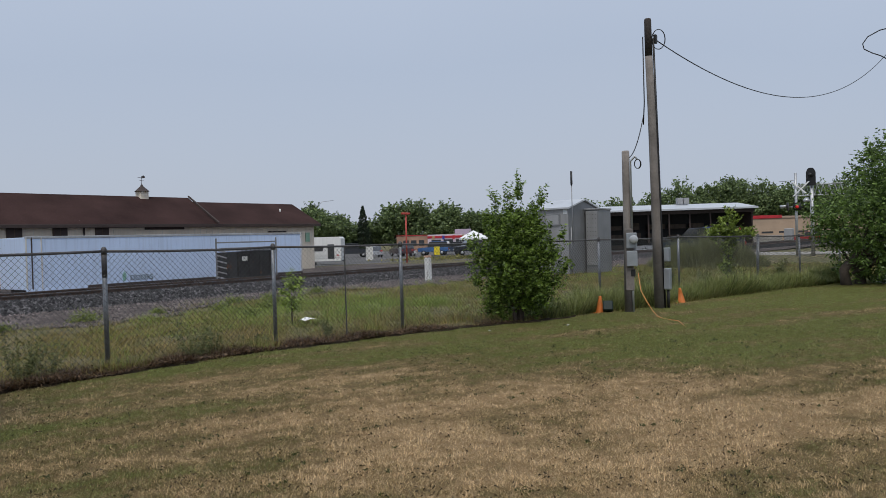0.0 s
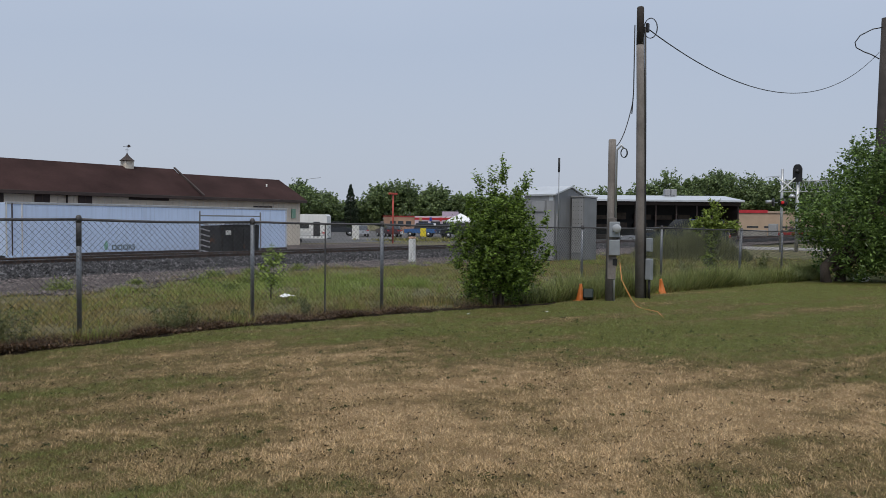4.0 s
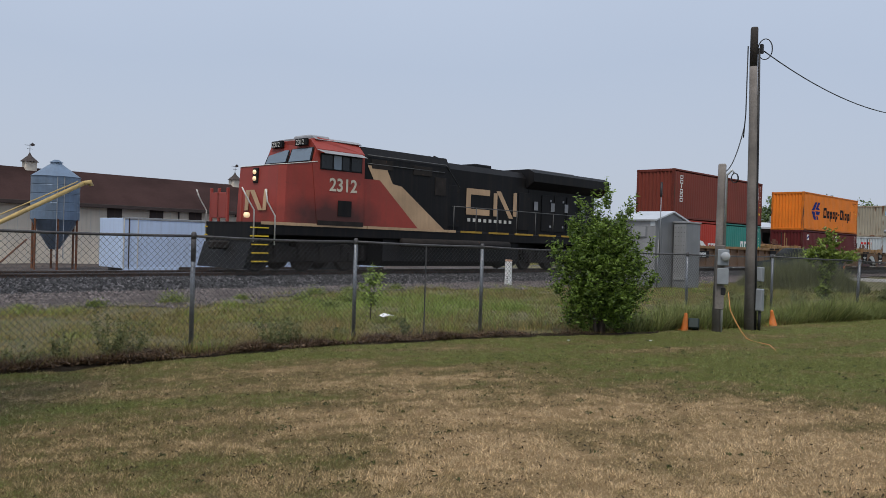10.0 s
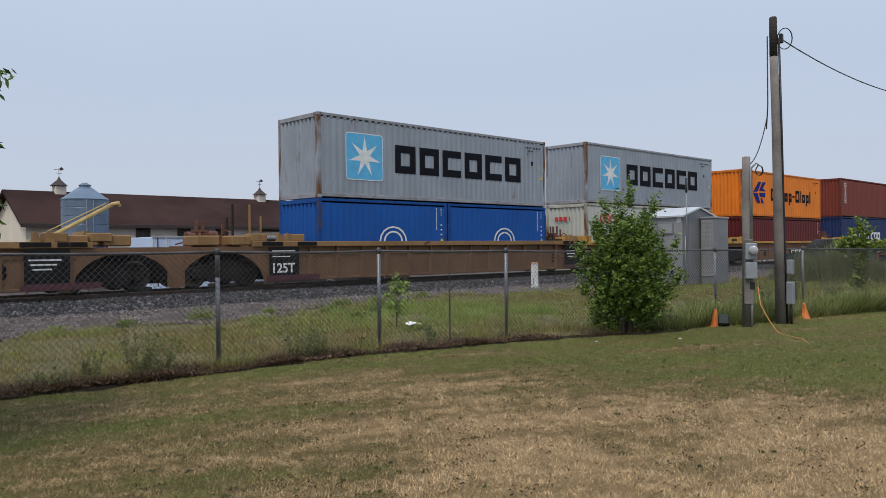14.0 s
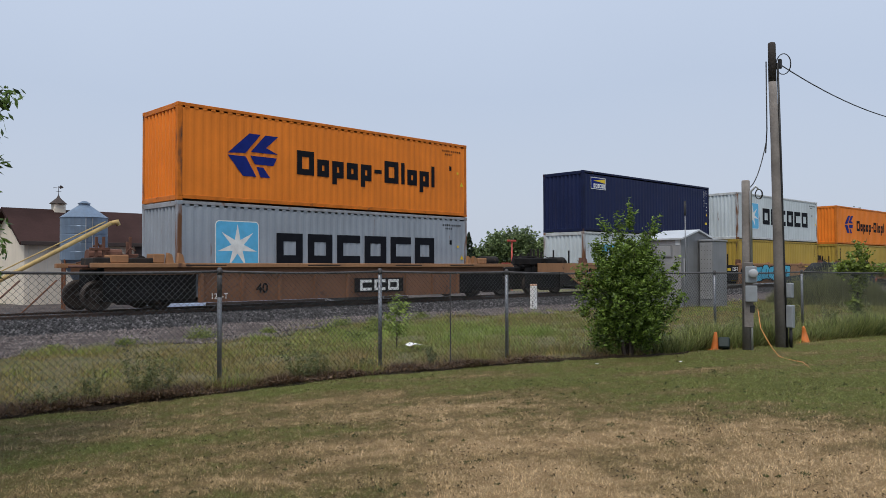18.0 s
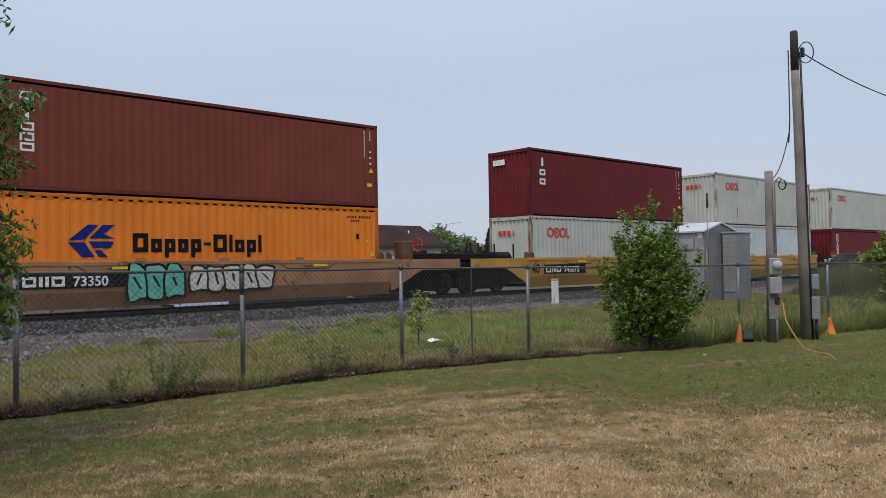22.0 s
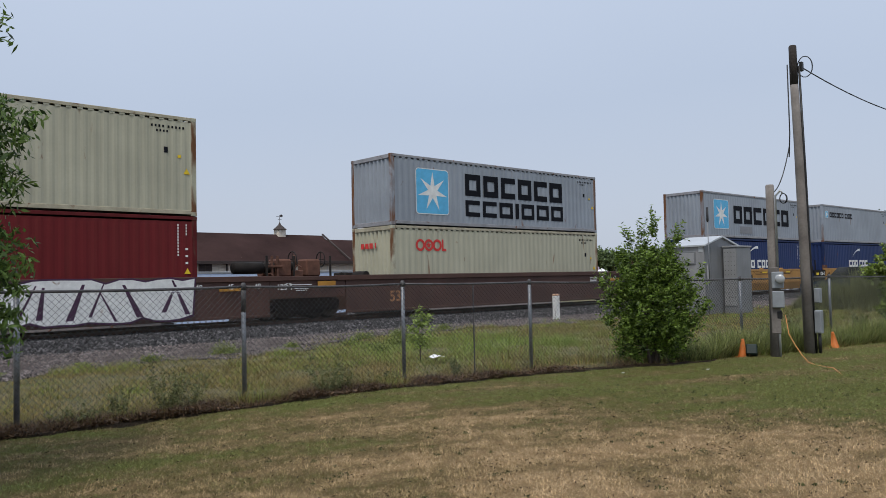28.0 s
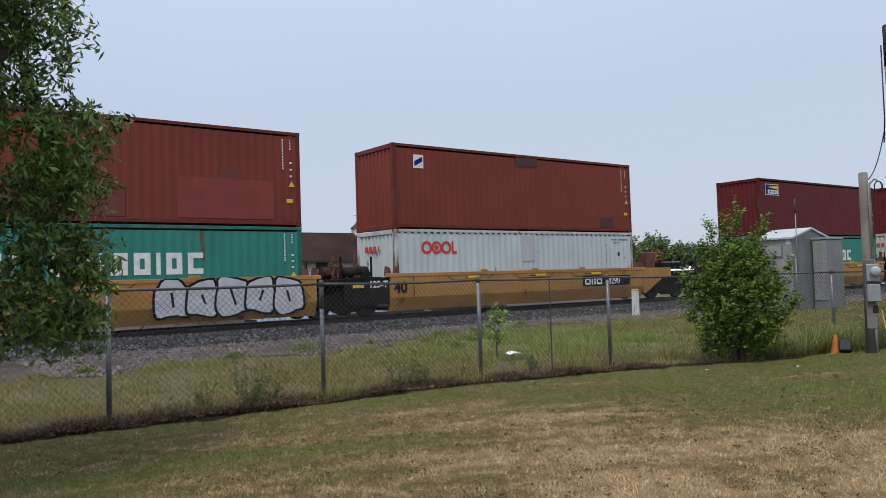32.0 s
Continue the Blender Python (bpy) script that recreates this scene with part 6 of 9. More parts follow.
stuff(part("verge_weeds", quads_mesh("verge_weeds", leaves(cv, 0.5, 0.12, -0.6, 0.4)), L_WEED), "rough green weeds along the edge of the lot", "weeds")

# open shed with a white metal roof
sd = thing("open_shed", "long open-fronted shed with a white metal roof", "shed", (0, 0, 0))
v0, v1 = Vector((85.6, 44.0, 0)), Vector((97.2, 27.9, 0))
uu = (v1 - v0).normalized()
sd.matrix_basis = pose(v0.x, v0.y, -0.55, 0, 0, math.degrees(math.atan2(uu.y, uu.x)))
SL = (v1 - v0).length
part("roof", MB().prism([(-0.8, 4.78), (6.5, 5.6), (6.5, 5.75), (-0.8, 4.98)], "x", -0.5, SL + 0.5), M_ROOF_W, sd, "white metal roof")
part("beam", MB().box(-0.3, SL + 0.3, -0.1, 0.15, 4.35, 4.75, 0.02), M_TRIM, sd, "dark front beam")
part("back_wall", MB().box(0, SL, 6.0, 6.15, 0, 5.4), M_CABLE, sd, "dark back wall")
part("side_wall", MB().box(-0.1, 0.0, 0.0, 6.0, 0, 4.9), M_TRIM, sd)
part("side_wall", MB().box(SL, SL + 0.1, 0.0, 6.0, 0, 4.9), M_TRIM, sd)
for k in range(9):
    part("post", MB().box(SL * k / 8 - 0.08, SL * k / 8 + 0.08, -0.06, 0.1, 0, 4.4, 0.01), M_TRIM, sd)
part("floor", MB().box(0, SL, 0.1, 6.0, 0.0, 0.1), M_ASPHALT, sd)
for k in range(7):
    for j in range(3):
        part("timber_bundle", MB().box(0.5 + k * SL / 7.5, 0.5 + k * SL / 7.5 + rng.uniform(1.2, 2.0), 4.0, 5.6, 0.12 + j * 1.25, 0.12 + j * 1.25 + rng.uniform(0.3, 0.9), 0.01), mat("dark_lumber", (0.09, 0.07, 0.055), 0.8, var=0.3), sd)
part("sign_panel", MB().box(SL * 0.70, SL * 0.70 + 1.1, -0.12, -0.07, 1.2, 2.7, 0.01), mat("blue_sign_paint", (0.05, 0.08, 0.2), 0.5, var=0.1), sd, "dark blue sign panel")
part("sign_bars", MB().box(SL * 0.72, SL * 0.70 + 0.9, -0.135, -0.122, 1.8, 2.2), M_TRIM_W, sd, "white sign bars")
for k in (0.62, 0.66):
    part("roof_unit", MB().box(SL * k, SL * k + 0.7, 5.0, 5.9, 5.7, 6.5, 0.04), M_SILVER, sd, "grey roof unit")
bb = thing("brick_store", "tan block store building with a red roof band", "store", (0, 0, 0))
v0, v1 = Vector((108.5, 38.0, 0)), Vector((120.5, 21.0, 0))
uu = (v1 - v0).normalized()
bb.matrix_basis = pose(v0.x, v0.y, -0.6, 0, 0, math.degrees(math.atan2(uu.y, uu.x)))
part("wall", MB().box(0, 24, 0, 12, 0, 3.75, 0.02), mat("tan_block_wall", (0.42, 0.31, 0.22), 0.85, var=0.12, scale=0.5, fine=6), bb)
part("red_band", MB().box(-0.1, 11, -0.12, 12.1, 3.76, 4.2, 0.02), M_RED_CLOTH, bb, "red roof band")
part("cornice", MB().box(11.0, 24.1, -0.12, 12.1, 3.76, 4.05, 0.02), mat("tan_cornice", (0.36, 0.27, 0.2), 0.8, var=0.1), bb)
for k in range(9):
    part("window", MB().box(1.0 + k * 2.4, 2.6 + k * 2.4, -0.04, -0.002, 1.7, 1.95, 0.01), M_DARKGLASS, bb, "narrow dark window")
part("lower_wall", MB().box(0.02, 11, -0.06, -0.002, 0, 1.4, 0.01), M_CONCRETE, bb, "pale lower wall")

# ---- the train ----
RUN = [(0, -260.5), (0.1, -258.31), (10, -41.47), (13, 24.24), (16, 89.97), (19, 156.05), (22, 222.3), (25, 288.32), (28, 354.1), (30, 397.73), (31.9, 439.19), (32, 441.37)]
MOVING = []


def train_x(t):
    """How far the train has run along the track."""
    return float(np.interp(t, [r[0] for r in RUN], [r[1] for r in RUN]))


def rides(ob, pos, z):
    """Notes a thing that is carried along the track; pos is its place on the train."""
    ob.matrix_basis = pose(pos - train_x(0), float(track_y(pos - train_x(0))), z)
    MOVING.append((ob, pos, z))


RUST = (0.16, 0.065, 0.03)
PAINT = {
    "rust_red": ((0.185, 0.040, 0.026), 0.35), "maroon": ((0.108, 0.016, 0.017), 0.2), "orange": ((0.76, 0.205, 0.022), 0.10), "grey": ((0.285, 0.315, 0.355), 0.3),
    "tan": ((0.36, 0.325, 0.25), 0.9), "cream": ((0.47, 0.48, 0.425), 0.35), "white": ((0.51, 0.56, 0.575), 0.3), "navy": ((0.010, 0.017, 0.062), 0.1),
    "blue": ((0.010, 0.085, 0.33), 0.2), "cma_blue": ((0.018, 0.035, 0.11), 0.2), "mustard": ((0.42, 0.29, 0.055), 0.25), "teal": ((0.035, 0.22, 0.18), 0.35),
    "red": ((0.42, 0.045, 0.028), 0.2), "bright_blue": ((0.006, 0.066, 0.30), 0.08), "dark_red": ((0.135, 0.014, 0.016), 0.15), "pale_yellow": ((0.43, 0.415, 0.315), 0.4),
}


def paint(name):
    c, worn = PAINT[name]
    return mat("container_paint_" + name, c, 0.6, 0.0, var=0.10, scale=0.7, fine=18, bump=0.05, streak=0.15 + 0.35 * worn, stain=RUST, stain_amt=0.05 + 0.50 * worn, stain_scale=2.6, spec=0.18, vert=True)


def frame_paint(name):
    c, worn = PAINT[name]
    c = tuple(x * 0.75 for x in c) if name not in ("tan", "grey", "white", "cream", "pale_yellow") else tuple(x * 0.8 + y * 0.2 for x, y in zip(c, (0.27, 0.15, 0.07)))
    return mat("container_frame_" + name, c, 0.55, 0.0, var=0.2, scale=2.5, fine=20, bump=0.1, stain=RUST, stain_amt=0.20 + 0.5 * worn, stain_scale=3.5, spec=0.18)


def post_paint(name):
    """Corner posts and castings: the box's colour, rubbed through to rust."""
    c, worn = PAINT[name]
    light = name in ("tan", "grey", "white", "cream", "pale_yellow")
    return mat("corner_paint_" + name, c if light else tuple(x * 0.7 for x in c), 0.7, 0.0, var=0.2, scale=2.5, fine=20, bump=0.1, stain=(0.145, 0.068, 0.034) if light else (0.09, 0.05, 0.035), stain_amt=(1.0 if light else 0.6) + 0.2 * worn, stain_scale=2.2, spec=0.2, vert=True)


def corrugated(name, length, height, outer, depth, pitch, y_sign):
    """A trapezoidal steel panel in the x-z plane; outer is the y of its crests."""
    n = max(4, int(round(length / pitch)))
    p, xs = length / n, []
    for i in range(n):
        x = i * p
        xs += [(x, 1), (x + p * 0.26, 1), (x + p * 0.5, 0), (x + p * 0.76, 0)]
    xs.append((length, 1))
    v = [(x, outer - y_sign * depth * (1 - c), z) for z in (0, height) for x, c in xs]
    k = len(xs)
    f = [(i, i + 1, k + i + 1, k + i) if y_sign < 0 else (i + 1, i, k + i, k + i + 1) for i in range(k - 1)]
    return raw_mesh(name, v, f)


CM = {}


def container_meshes(L, H):
    key = (L, H)
    if key in CM:
        return CM[key]
    W = 1.219
    d = {}
    d["side_near"] = corrugated("side_panel", L - 0.30, H - 0.30, -W + 0.012, 0.012, 0.278, -1)
    d["side_far"] = corrugated("side_panel", L - 0.30, H - 0.30, W - 0.012, 0.030, 0.278, 1)
    e = corrugated("end_panel", 2 * W - 0.30, H - 0.32, 0, 0.060, 0.25, -1)
    e.transform(pose(0, 0, 0, 0, 0, -90))
    d["end"] = e
    d["post"] = MB().box(0, 0.16, 0, 0.15, 0.11, H - 0.11, 0.015).mesh("corner_post")
    d["casting"] = MB().box(0, 0.178, 0, 0.162, 0, 0.118, 0.012).mesh("corner_casting")
    d["top_rail"] = MB().box(0.17, L - 0.17, 0, 0.06, H - 0.10, H - 0.005, 0.008).mesh("top_rail")
    d["bottom_rail"] = MB().box(0.17, L - 0.17, 0, 0.05, 0.045, 0.165, 0.008).mesh("bottom_rail")
    d["header"] = MB().box(0, 0.10, -W + 0.16, W - 0.16, H - 0.16, H - 0.01, 0.01).mesh("header")
    d["sill"] = MB().box(0, 0.10, -W + 0.16, W - 0.16, 0.0, 0.16, 0.01).mesh("end_sill")
    n = int(L / 0.42)
    xs = []
    for i in range(n):
        x, st = 0.12 + (L - 0.24) * i / n, (L - 0.24) / n
        xs += [(x, H - 0.034), (x + 0.03, H - 0.014), (x + st - 0.10, H - 0.014), (x + st - 0.07, H - 0.034)]
    k = len(xs)
    v = [(x, y, z) for y in (-W + 0.06, W - 0.06) for x, z in xs] + [(x, y, H - 0.055) for y in (-W + 0.06, W - 0.06) for x in (xs[0][0], xs[-1][0])]
    d["roof"] = raw_mesh("roof", v, [(i, i + 1, k + i + 1, k + i) for i in range(k - 1)] + [(2 * k, 2 * k + 2, 2 * k + 3, 2 * k + 1), (0, k, 2 * k + 2, 2 * k), (k - 1, 2 * k + 1, 2 * k + 3, 2 * k - 1)])
    d["floor"] = MB().box(0.1, L - 0.1, -W + 0.05, W - 0.05, 0.12, 0.17).mesh("floor")
    teeth = MB()
    n = int((L - 0.4) / 0.278)
    for i in range(n):
        x = 0.24 + i * 0.278
        teeth.box(x, x + 0.15, -W + 0.009, -W + 0.03, H - 0.150, H - 0.10)
    d["teeth"] = teeth.mesh("rail_lip")
    CM[key] = d
    return d


M_WHITE = mat("white_marking", (0.72, 0.72, 0.70), 0.6, var=0.12, scale=5, stain=(0.35, 0.28, 0.22), stain_amt=0.15)
M_BLACK = mat("black_marking", (0.010, 0.011, 0.015), 0.75, var=0.2, scale=5, spec=0.08)
M_BLUE = mat("blue_marking", (0.010, 0.022, 0.17), 0.7, var=0.12, scale=5, spec=0.1)
M_SKY = mat("light_blue_marking", (0.10, 0.42, 0.68), 0.55, var=0.10, scale=5)
M_RED = mat("red_marking", (0.58, 0.035, 0.03), 0.55, var=0.12, scale=5)
M_YEL = mat("yellow_marking", (0.72, 0.50, 0.02), 0.55, var=0.12, scale=5)
M_GREYMARK = mat("grey_marking", (0.28, 0.28, 0.28), 0.6, var=0.15, scale=5)


def ring(mb, cx, cz, r, t, y, n=20, sx=1.0):
    vs, fs = [], []
    for k in range(n):
        a = 2 * math.pi * k / n
        for q in (r, r - t):
            vs.append((cx + sx * q * math.cos(a), y, cz + q * math.sin(a)))
    for k in range(n):
        j = (k + 1) % n
        fs.append((2 * k, 2 * j, 2 * j + 1, 2 * k + 1))
    mb.add(vs, fs)


def plate(mb, x0, x1, z0, z1, y, slant=0.0):
    mb.add([(x0, y, z0), (x1, y, z0), (x1 + slant, y, z1), (x0 + slant, y, z1)], [(0, 1, 2, 3)])


GLYPHS = {}


def glyph(k, h, w, t):
    """One plain hollow block, bar or open block of a company name, standing in the x-z plane."""
    key = (k, round(h, 3), round(w, 3), round(t, 3))
    if key not in GLYPHS:
        mb = MB()
        if k == "I":
            plate(mb, 0, t, 0, h, 0)
        elif k == "-":
            plate(mb, 0, w, 0.38 * h, 0.38 * h + t, 0)
        elif k in "OC":
            mb.add([(0, 0, 0), (w, 0, 0), (w, 0, t), (t, 0, t), (t, 0, h - t), (w, 0, h - t), (w, 0, h), (0, 0, h)], [(0, 1, 2, 3), (0, 3, 4, 7), (7, 4, 5, 6)])
            if k == "O":
                mb.add([(w - t, 0, t), (w, 0, t), (w, 0, h - t), (w - t, 0, h - t)], [(0, 1, 2, 3)])
        else:
            hh, lo_ = 0.72 * h, -0.28 * h if k == "p" else 0.0
            plate(mb, 0, t, lo_, hh, 0)
            plate(mb, t, w, hh - t, hh, 0)
            plate(mb, t, w, 0, t, 0)
            plate(mb, w - t, w, t, hh - t, 0)
        GLYPHS[key] = mb.mesh("name_block")
    return GLYPHS[key]


def word(box, kinds, x0, x1, z, h, material, label, y=None, gap=0.2, thick=0.27):
    """A company name as plain blocks that fill the stretch from x0 to x1; each block is a part."""
    rel = {"I": thick, "-": 0.5, "x": 0.72, "p": 0.72, " ": 0.35}
    total = sum(rel.get(k, 1.0) + gap for k in kinds) - gap
    u = (x1 - x0) / total
    x = x0
    for k in kinds:
        w = rel.get(k, 1.0) * u
        if k != " ":
            part("name_block", glyph(k, h, w, min(thick * h, 0.4 * w) if k != "I" else w), material, box, label, at=(x, YF if y is None else y, z))
        x += w + gap * u


def star(mb, cx, cz, r, y, n=7, inner=0.32):
    vs = [(cx, y, cz)]
    for k in range(2 * n):
        a = math.pi / 2 + math.pi * k / n
        q = r if k % 2 == 0 else r * inner
        vs.append((cx + q * math.cos(a), y, cz + q * math.sin(a)))
    mb.add(vs, [(0, 1 + k, 1 + (k + 1) % (2 * n)) for k in range(2 * n)])


def marking(name, mb, material, box, label):
    part(name, mb, material, box, label)


YF = -1.2135


def logo_star(box, x0, x1, z0, z1):
    for g, mt, nm, lab in ((0.0, M_WHITE, "emblem_edge", "thin white edge"), (0.03, M_SKY, "emblem_panel", "light blue square panel")):
        c, q, yy = 0.14, 4, YF - 0.02 * g
        vs = []
        for cx, cz, a0 in ((x1 - c, z1 - c, 0), (x0 + c, z1 - c, 90), (x0 + c, z0 + c, 180), (x1 - c, z0 + c, 270)):
            vs += [(cx + (c - g) * math.cos(radians(a0 + 90 * k / q)), yy, cz + (c - g) * math.sin(radians(a0 + 90 * k / q))) for k in range(q + 1)]
        marking(nm, MB().add(vs, [tuple(range(len(vs)))[::-1]]), mt, box, lab)
    m = MB()
    star(m, (x0 + x1) / 2, (z0 + z1) / 2, (z1 - z0) * 0.44, YF - 0.003)
    marking("emblem", m, M_WHITE, box, "white seven-pointed star")


BK = "large black block marking"


def marks_star_name(box, L, H):
    o = 0.67 if H > 2.7 else 0.52
    logo_star(box, 1.17, 2.85, o, o + 1.66)
    word(box, "OOCOCO", 3.42, 10.5, o + 0.35, 1.03, M_BLACK, BK)


def marks_star_low(box, L, H):
    x0, x1, z, h, o = (3.36, 10.38, 1.05, 0.98, 0.78) if H > 2.7 else (3.72, 9.75, 1.16, 0.92, 0.46)
    logo_star(box, 1.21, 2.72, o, o + 1.58)
    word(box, "OOCOCO", x0, x1, z, h, M_BLACK, BK)


def marks_two_line(box, L, H):
    logo_star(box, 1.15, 2.82, 0.44, 2.16)
    word(box, "OOCOCO", 3.7, 9.7, 1.25, 0.86, M_BLACK, BK)
    word(box, "CCOIOOO", 3.7, 9.73, 0.44, 0.64, M_BLACK, BK)


def marks_small_name(box, L, H):
    z = 2.05 if H > 2.7 else 1.74
    logo_star(box, 0.45, 0.95, z - 0.08, z + 0.42)
    word(box, "OOCOCO CIOC", 1.2, 5.1, z, 0.34, M_BLACK, "small black block marking")


def marks_arrow_name(box, L, H, a=1.62, z0=0.87, z1=2.22, k=1.0, name=(4.14, 10.41, 1.08, 0.80)):
    m = MB()
    zm = (z0 + z1) / 2
    m.add([(a, YF, zm), (a + 0.75 * k, YF, z1), (a + 1.15 * k, YF, z1), (a + 0.62 * k, YF, zm + 0.05 * k)], [(0, 3, 2, 1)])
    m.add([(a + 0.80 * k, YF, zm + 0.10 * k), (a + 1.32 * k, YF, z1), (a + 1.80 * k, YF, z1), (a + 1.35 * k, YF, zm + 0.28 * k), (a + 1.80 * k, YF, zm + 0.10 * k)], [(0, 4, 3, 2, 1)])
    m.add([(a, YF, zm - 0.06 * k), (a + 0.52 * k, YF, z0), (a + 1.0 * k, YF, z0), (a + 0.62 * k, YF, zm - 0.06 * k)], [(0, 1, 2, 3)])
    m.add([(a + 0.78 * k, YF, zm - 0.02 * k), (a + 1.75 * k, YF, zm - 0.02 * k), (a + 1.62 * k, YF, zm - 0.28 * k), (a + 0.95 * k, YF, zm - 0.28 * k)], [(0, 3, 2, 1)])
    m.add([(a + 1.0 * k, YF, zm - 0.36 * k), (a + 1.25 * k, YF, zm - 0.36 * k), (a + 1.5 * k, YF, z0), (a + 1.15 * k, YF, z0)], [(0, 3, 2, 1)])
    marking("emblem", m, M_BLUE, box, "dark blue arrow-shaped emblem")
    word(box, "Oxpxp-OIxpI", *name, M_BLACK, BK, gap=0.2, thick=0.25)


def marks_arrow_low(box, L, H):
    marks_arrow_name(box, L, H, 1.85, 1.22, 2.09, 0.68, (3.55, 7.55, 1.35, 0.53))


def marks_rings(box, L, H):
    z = H * 0.757
    for i in range(3):
        m = MB()
        ring(m, 1.32 + i * 0.42, z, 0.225, 0.09, YF - 0.001 * i, 18)
        marking("name_ring", m, M_RED, box, "red ring emblem")
    m = MB()
    plate(m, 2.40, 2.48, z - 0.22, z + 0.22, YF)
    plate(m, 2.48, 2.62, z - 0.22, z - 0.13, YF)
    star(m, 1.74, z, 0.13, YF, 5, 0.5)
    marking("name_mark", m, M_RED, box, "red corner mark")
    for i in range(4):
        m = MB().box(0, 0.004, -0.10, 0.10, -0.10, 0.10) if i < 3 else MB().box(0, 0.004, -0.03, 0.03, -0.10, 0.10)
        part("end_mark", m, M_RED, box, "small red mark on the end", at=(-0.016, 0.55 - 0.26 * i, z))


def marks_rings_20(box, L, H):
    marks_rings(box, L, H)


def swoosh(box, x, z, s):
    m = MB()
    vs = []
    for k in range(9):
        q = k / 8
        xx, zz = x + s * 1.25 * q, z + s * 0.56 * math.sin(q * 1.5) ** 0.8 if q > 0 else z
        th = s * 0.16 * q ** 1.2
        vs += [(xx, YF, zz), (xx + 0.02, YF, zz - th)]
    m.add(vs, [(2 * k, 2 * k + 1, 2 * k + 3, 2 * k + 2) for k in range(8)])
    marking("emblem", m, M_WHITE, box, "white swoosh")


WK = "white block marking"


def marks_swoosh_wide(box, L, H):
    word(box, "COO COO", 3.6, 8.32, 1.12, 0.62, M_WHITE, WK)
    swoosh(box, 4.66, 1.8, 1.0)
    word(box, "xxx xxxxxxxxx", 8.5, 11.2, 0.92, 0.28, M_WHITE, "small white block marking")


def marks_swoosh_name(box, L, H):
    word(box, "COO COO", 4.23, 7.62, 1.19, 0.48, M_WHITE, WK)
    swoosh(box, 4.87, 1.9, 1.1)


def marks_triton(box, L, H):
    for i, k in enumerate("OOIOOO"):
        word(box, k, 0.72 + (0.12 if k == "I" else 0), 1.06 - (0.12 if k == "I" else 0), 2.33 - 0.262 * i, 0.22, M_WHITE, WK, thick=0.26)


def marks_three(box, L, H):
    for i, k in enumerate("Ixx"):
        word(box, k, 0.66 + (0.12 if k == "I" else 0), 1.04 - (0.12 if k == "I" else 0), 2.15 - 0.40 * i, 0.36, M_WHITE, WK, thick=0.22)
    part("end_mark", MB().box(0, 0.004, -0.35, 0.35, -0.12, 0.12), M_WHITE, box, "small white mark on the end", at=(-0.016, 0.55, H * 0.83))


def marks_badge(box, L, H):
    m = MB()
    plate(m, 0.6, 1.84, 2.05, 2.62, YF)
    marking("badge_panel", m, M_WHITE, box, "white badge frame")
    m = MB()
    plate(m, 0.63, 1.81, 2.08, 2.59, YF - 0.002)
    marking("badge_field", m, M_BLUE, box, "dark blue badge field")
    m = MB()
    m.add([(0.82, YF - 0.004, 2.46), (1.8, YF - 0.004, 2.57), (1.8, YF - 0.004, 2.36)], [(0, 2, 1)])
    marking("badge_beam", m, M_YEL, box, "yellow wedge on the badge")
    word(box, "OCOCOO", 0.82, 1.76, 2.12, 0.2, M_WHITE, "white block on the badge", YF - 0.004)


def marks_square_badge(box, L, H):
    m = MB()
    plate(m, 0.85, 1.28, H * 0.72, H * 0.88, YF)
    marking("badge_panel", m, M_WHITE, box, "small white badge panel")
    m = MB()
    m.add([(0.9, YF - 0.002, H * 0.74), (1.23, YF - 0.002, H * 0.80), (1.23, YF - 0.002, H * 0.86), (0.9, YF - 0.002, H * 0.80)], [(0, 1, 2, 3)])
    marking("badge_beam", m, M_BLUE, box, "dark blue wedge on the badge")


def marks_wide_white(box, L, H):
    if L > 10:
        word(box, "COIOO COIOOIOC", 2.2, 9.1, 1.22, 0.60, M_WHITE, WK, gap=0.35, thick=0.26)
    else:
        word(box, "OOIOC", 2.9, 5.2, 0.95, 0.55, M_WHITE, WK, gap=0.3, thick=0.26)


def marks_wide_high(box, L, H):
    word(box, "COIOO COIOOIOC", 3.0, 9.8, 1.55, 0.50, M_WHITE, WK, gap=0.35, thick=0.26)


def marks_m(box, L, H):
    m = MB()
    x, z, h = 5.4, 1.19, 0.78
    for i in range(3):
        plate(m, x + i * 0.43, x + i * 0.43 + 0.22, z, z + h, YF)
    plate(m, x + 0.22, x + 0.43, z + h - 0.22, z + h, YF)
    plate(m, x + 0.65, x + 0.86, z + h - 0.22, z + h, YF)
    marking("emblem", m, M_BLACK, box, "black three-legged emblem")
    for i, k in enumerate("OOOIOO"):
        word(box, k, 0.58, 0.72, 2.15 - 0.22 * i, 0.17, M_BLACK, "small black block marking", thick=0.3)


def marks_red20(box, L, H):
    word(box, "OOOOOOO", 0.7, 3.25, 0.98, 0.30, M_WHITE, WK)
    word(box, "COO", 4.45, 5.6, 0.98, 0.30, M_WHITE, WK)
    m = MB()
    m.add([(3.3, YF, 1.45), (3.75, YF, 1.38), (4.3, YF, 1.05), (3.6, YF, 0.95)], [(0, 3, 2, 1)])
    marking("pennant", m, M_WHITE, box, "white pennant emblem")


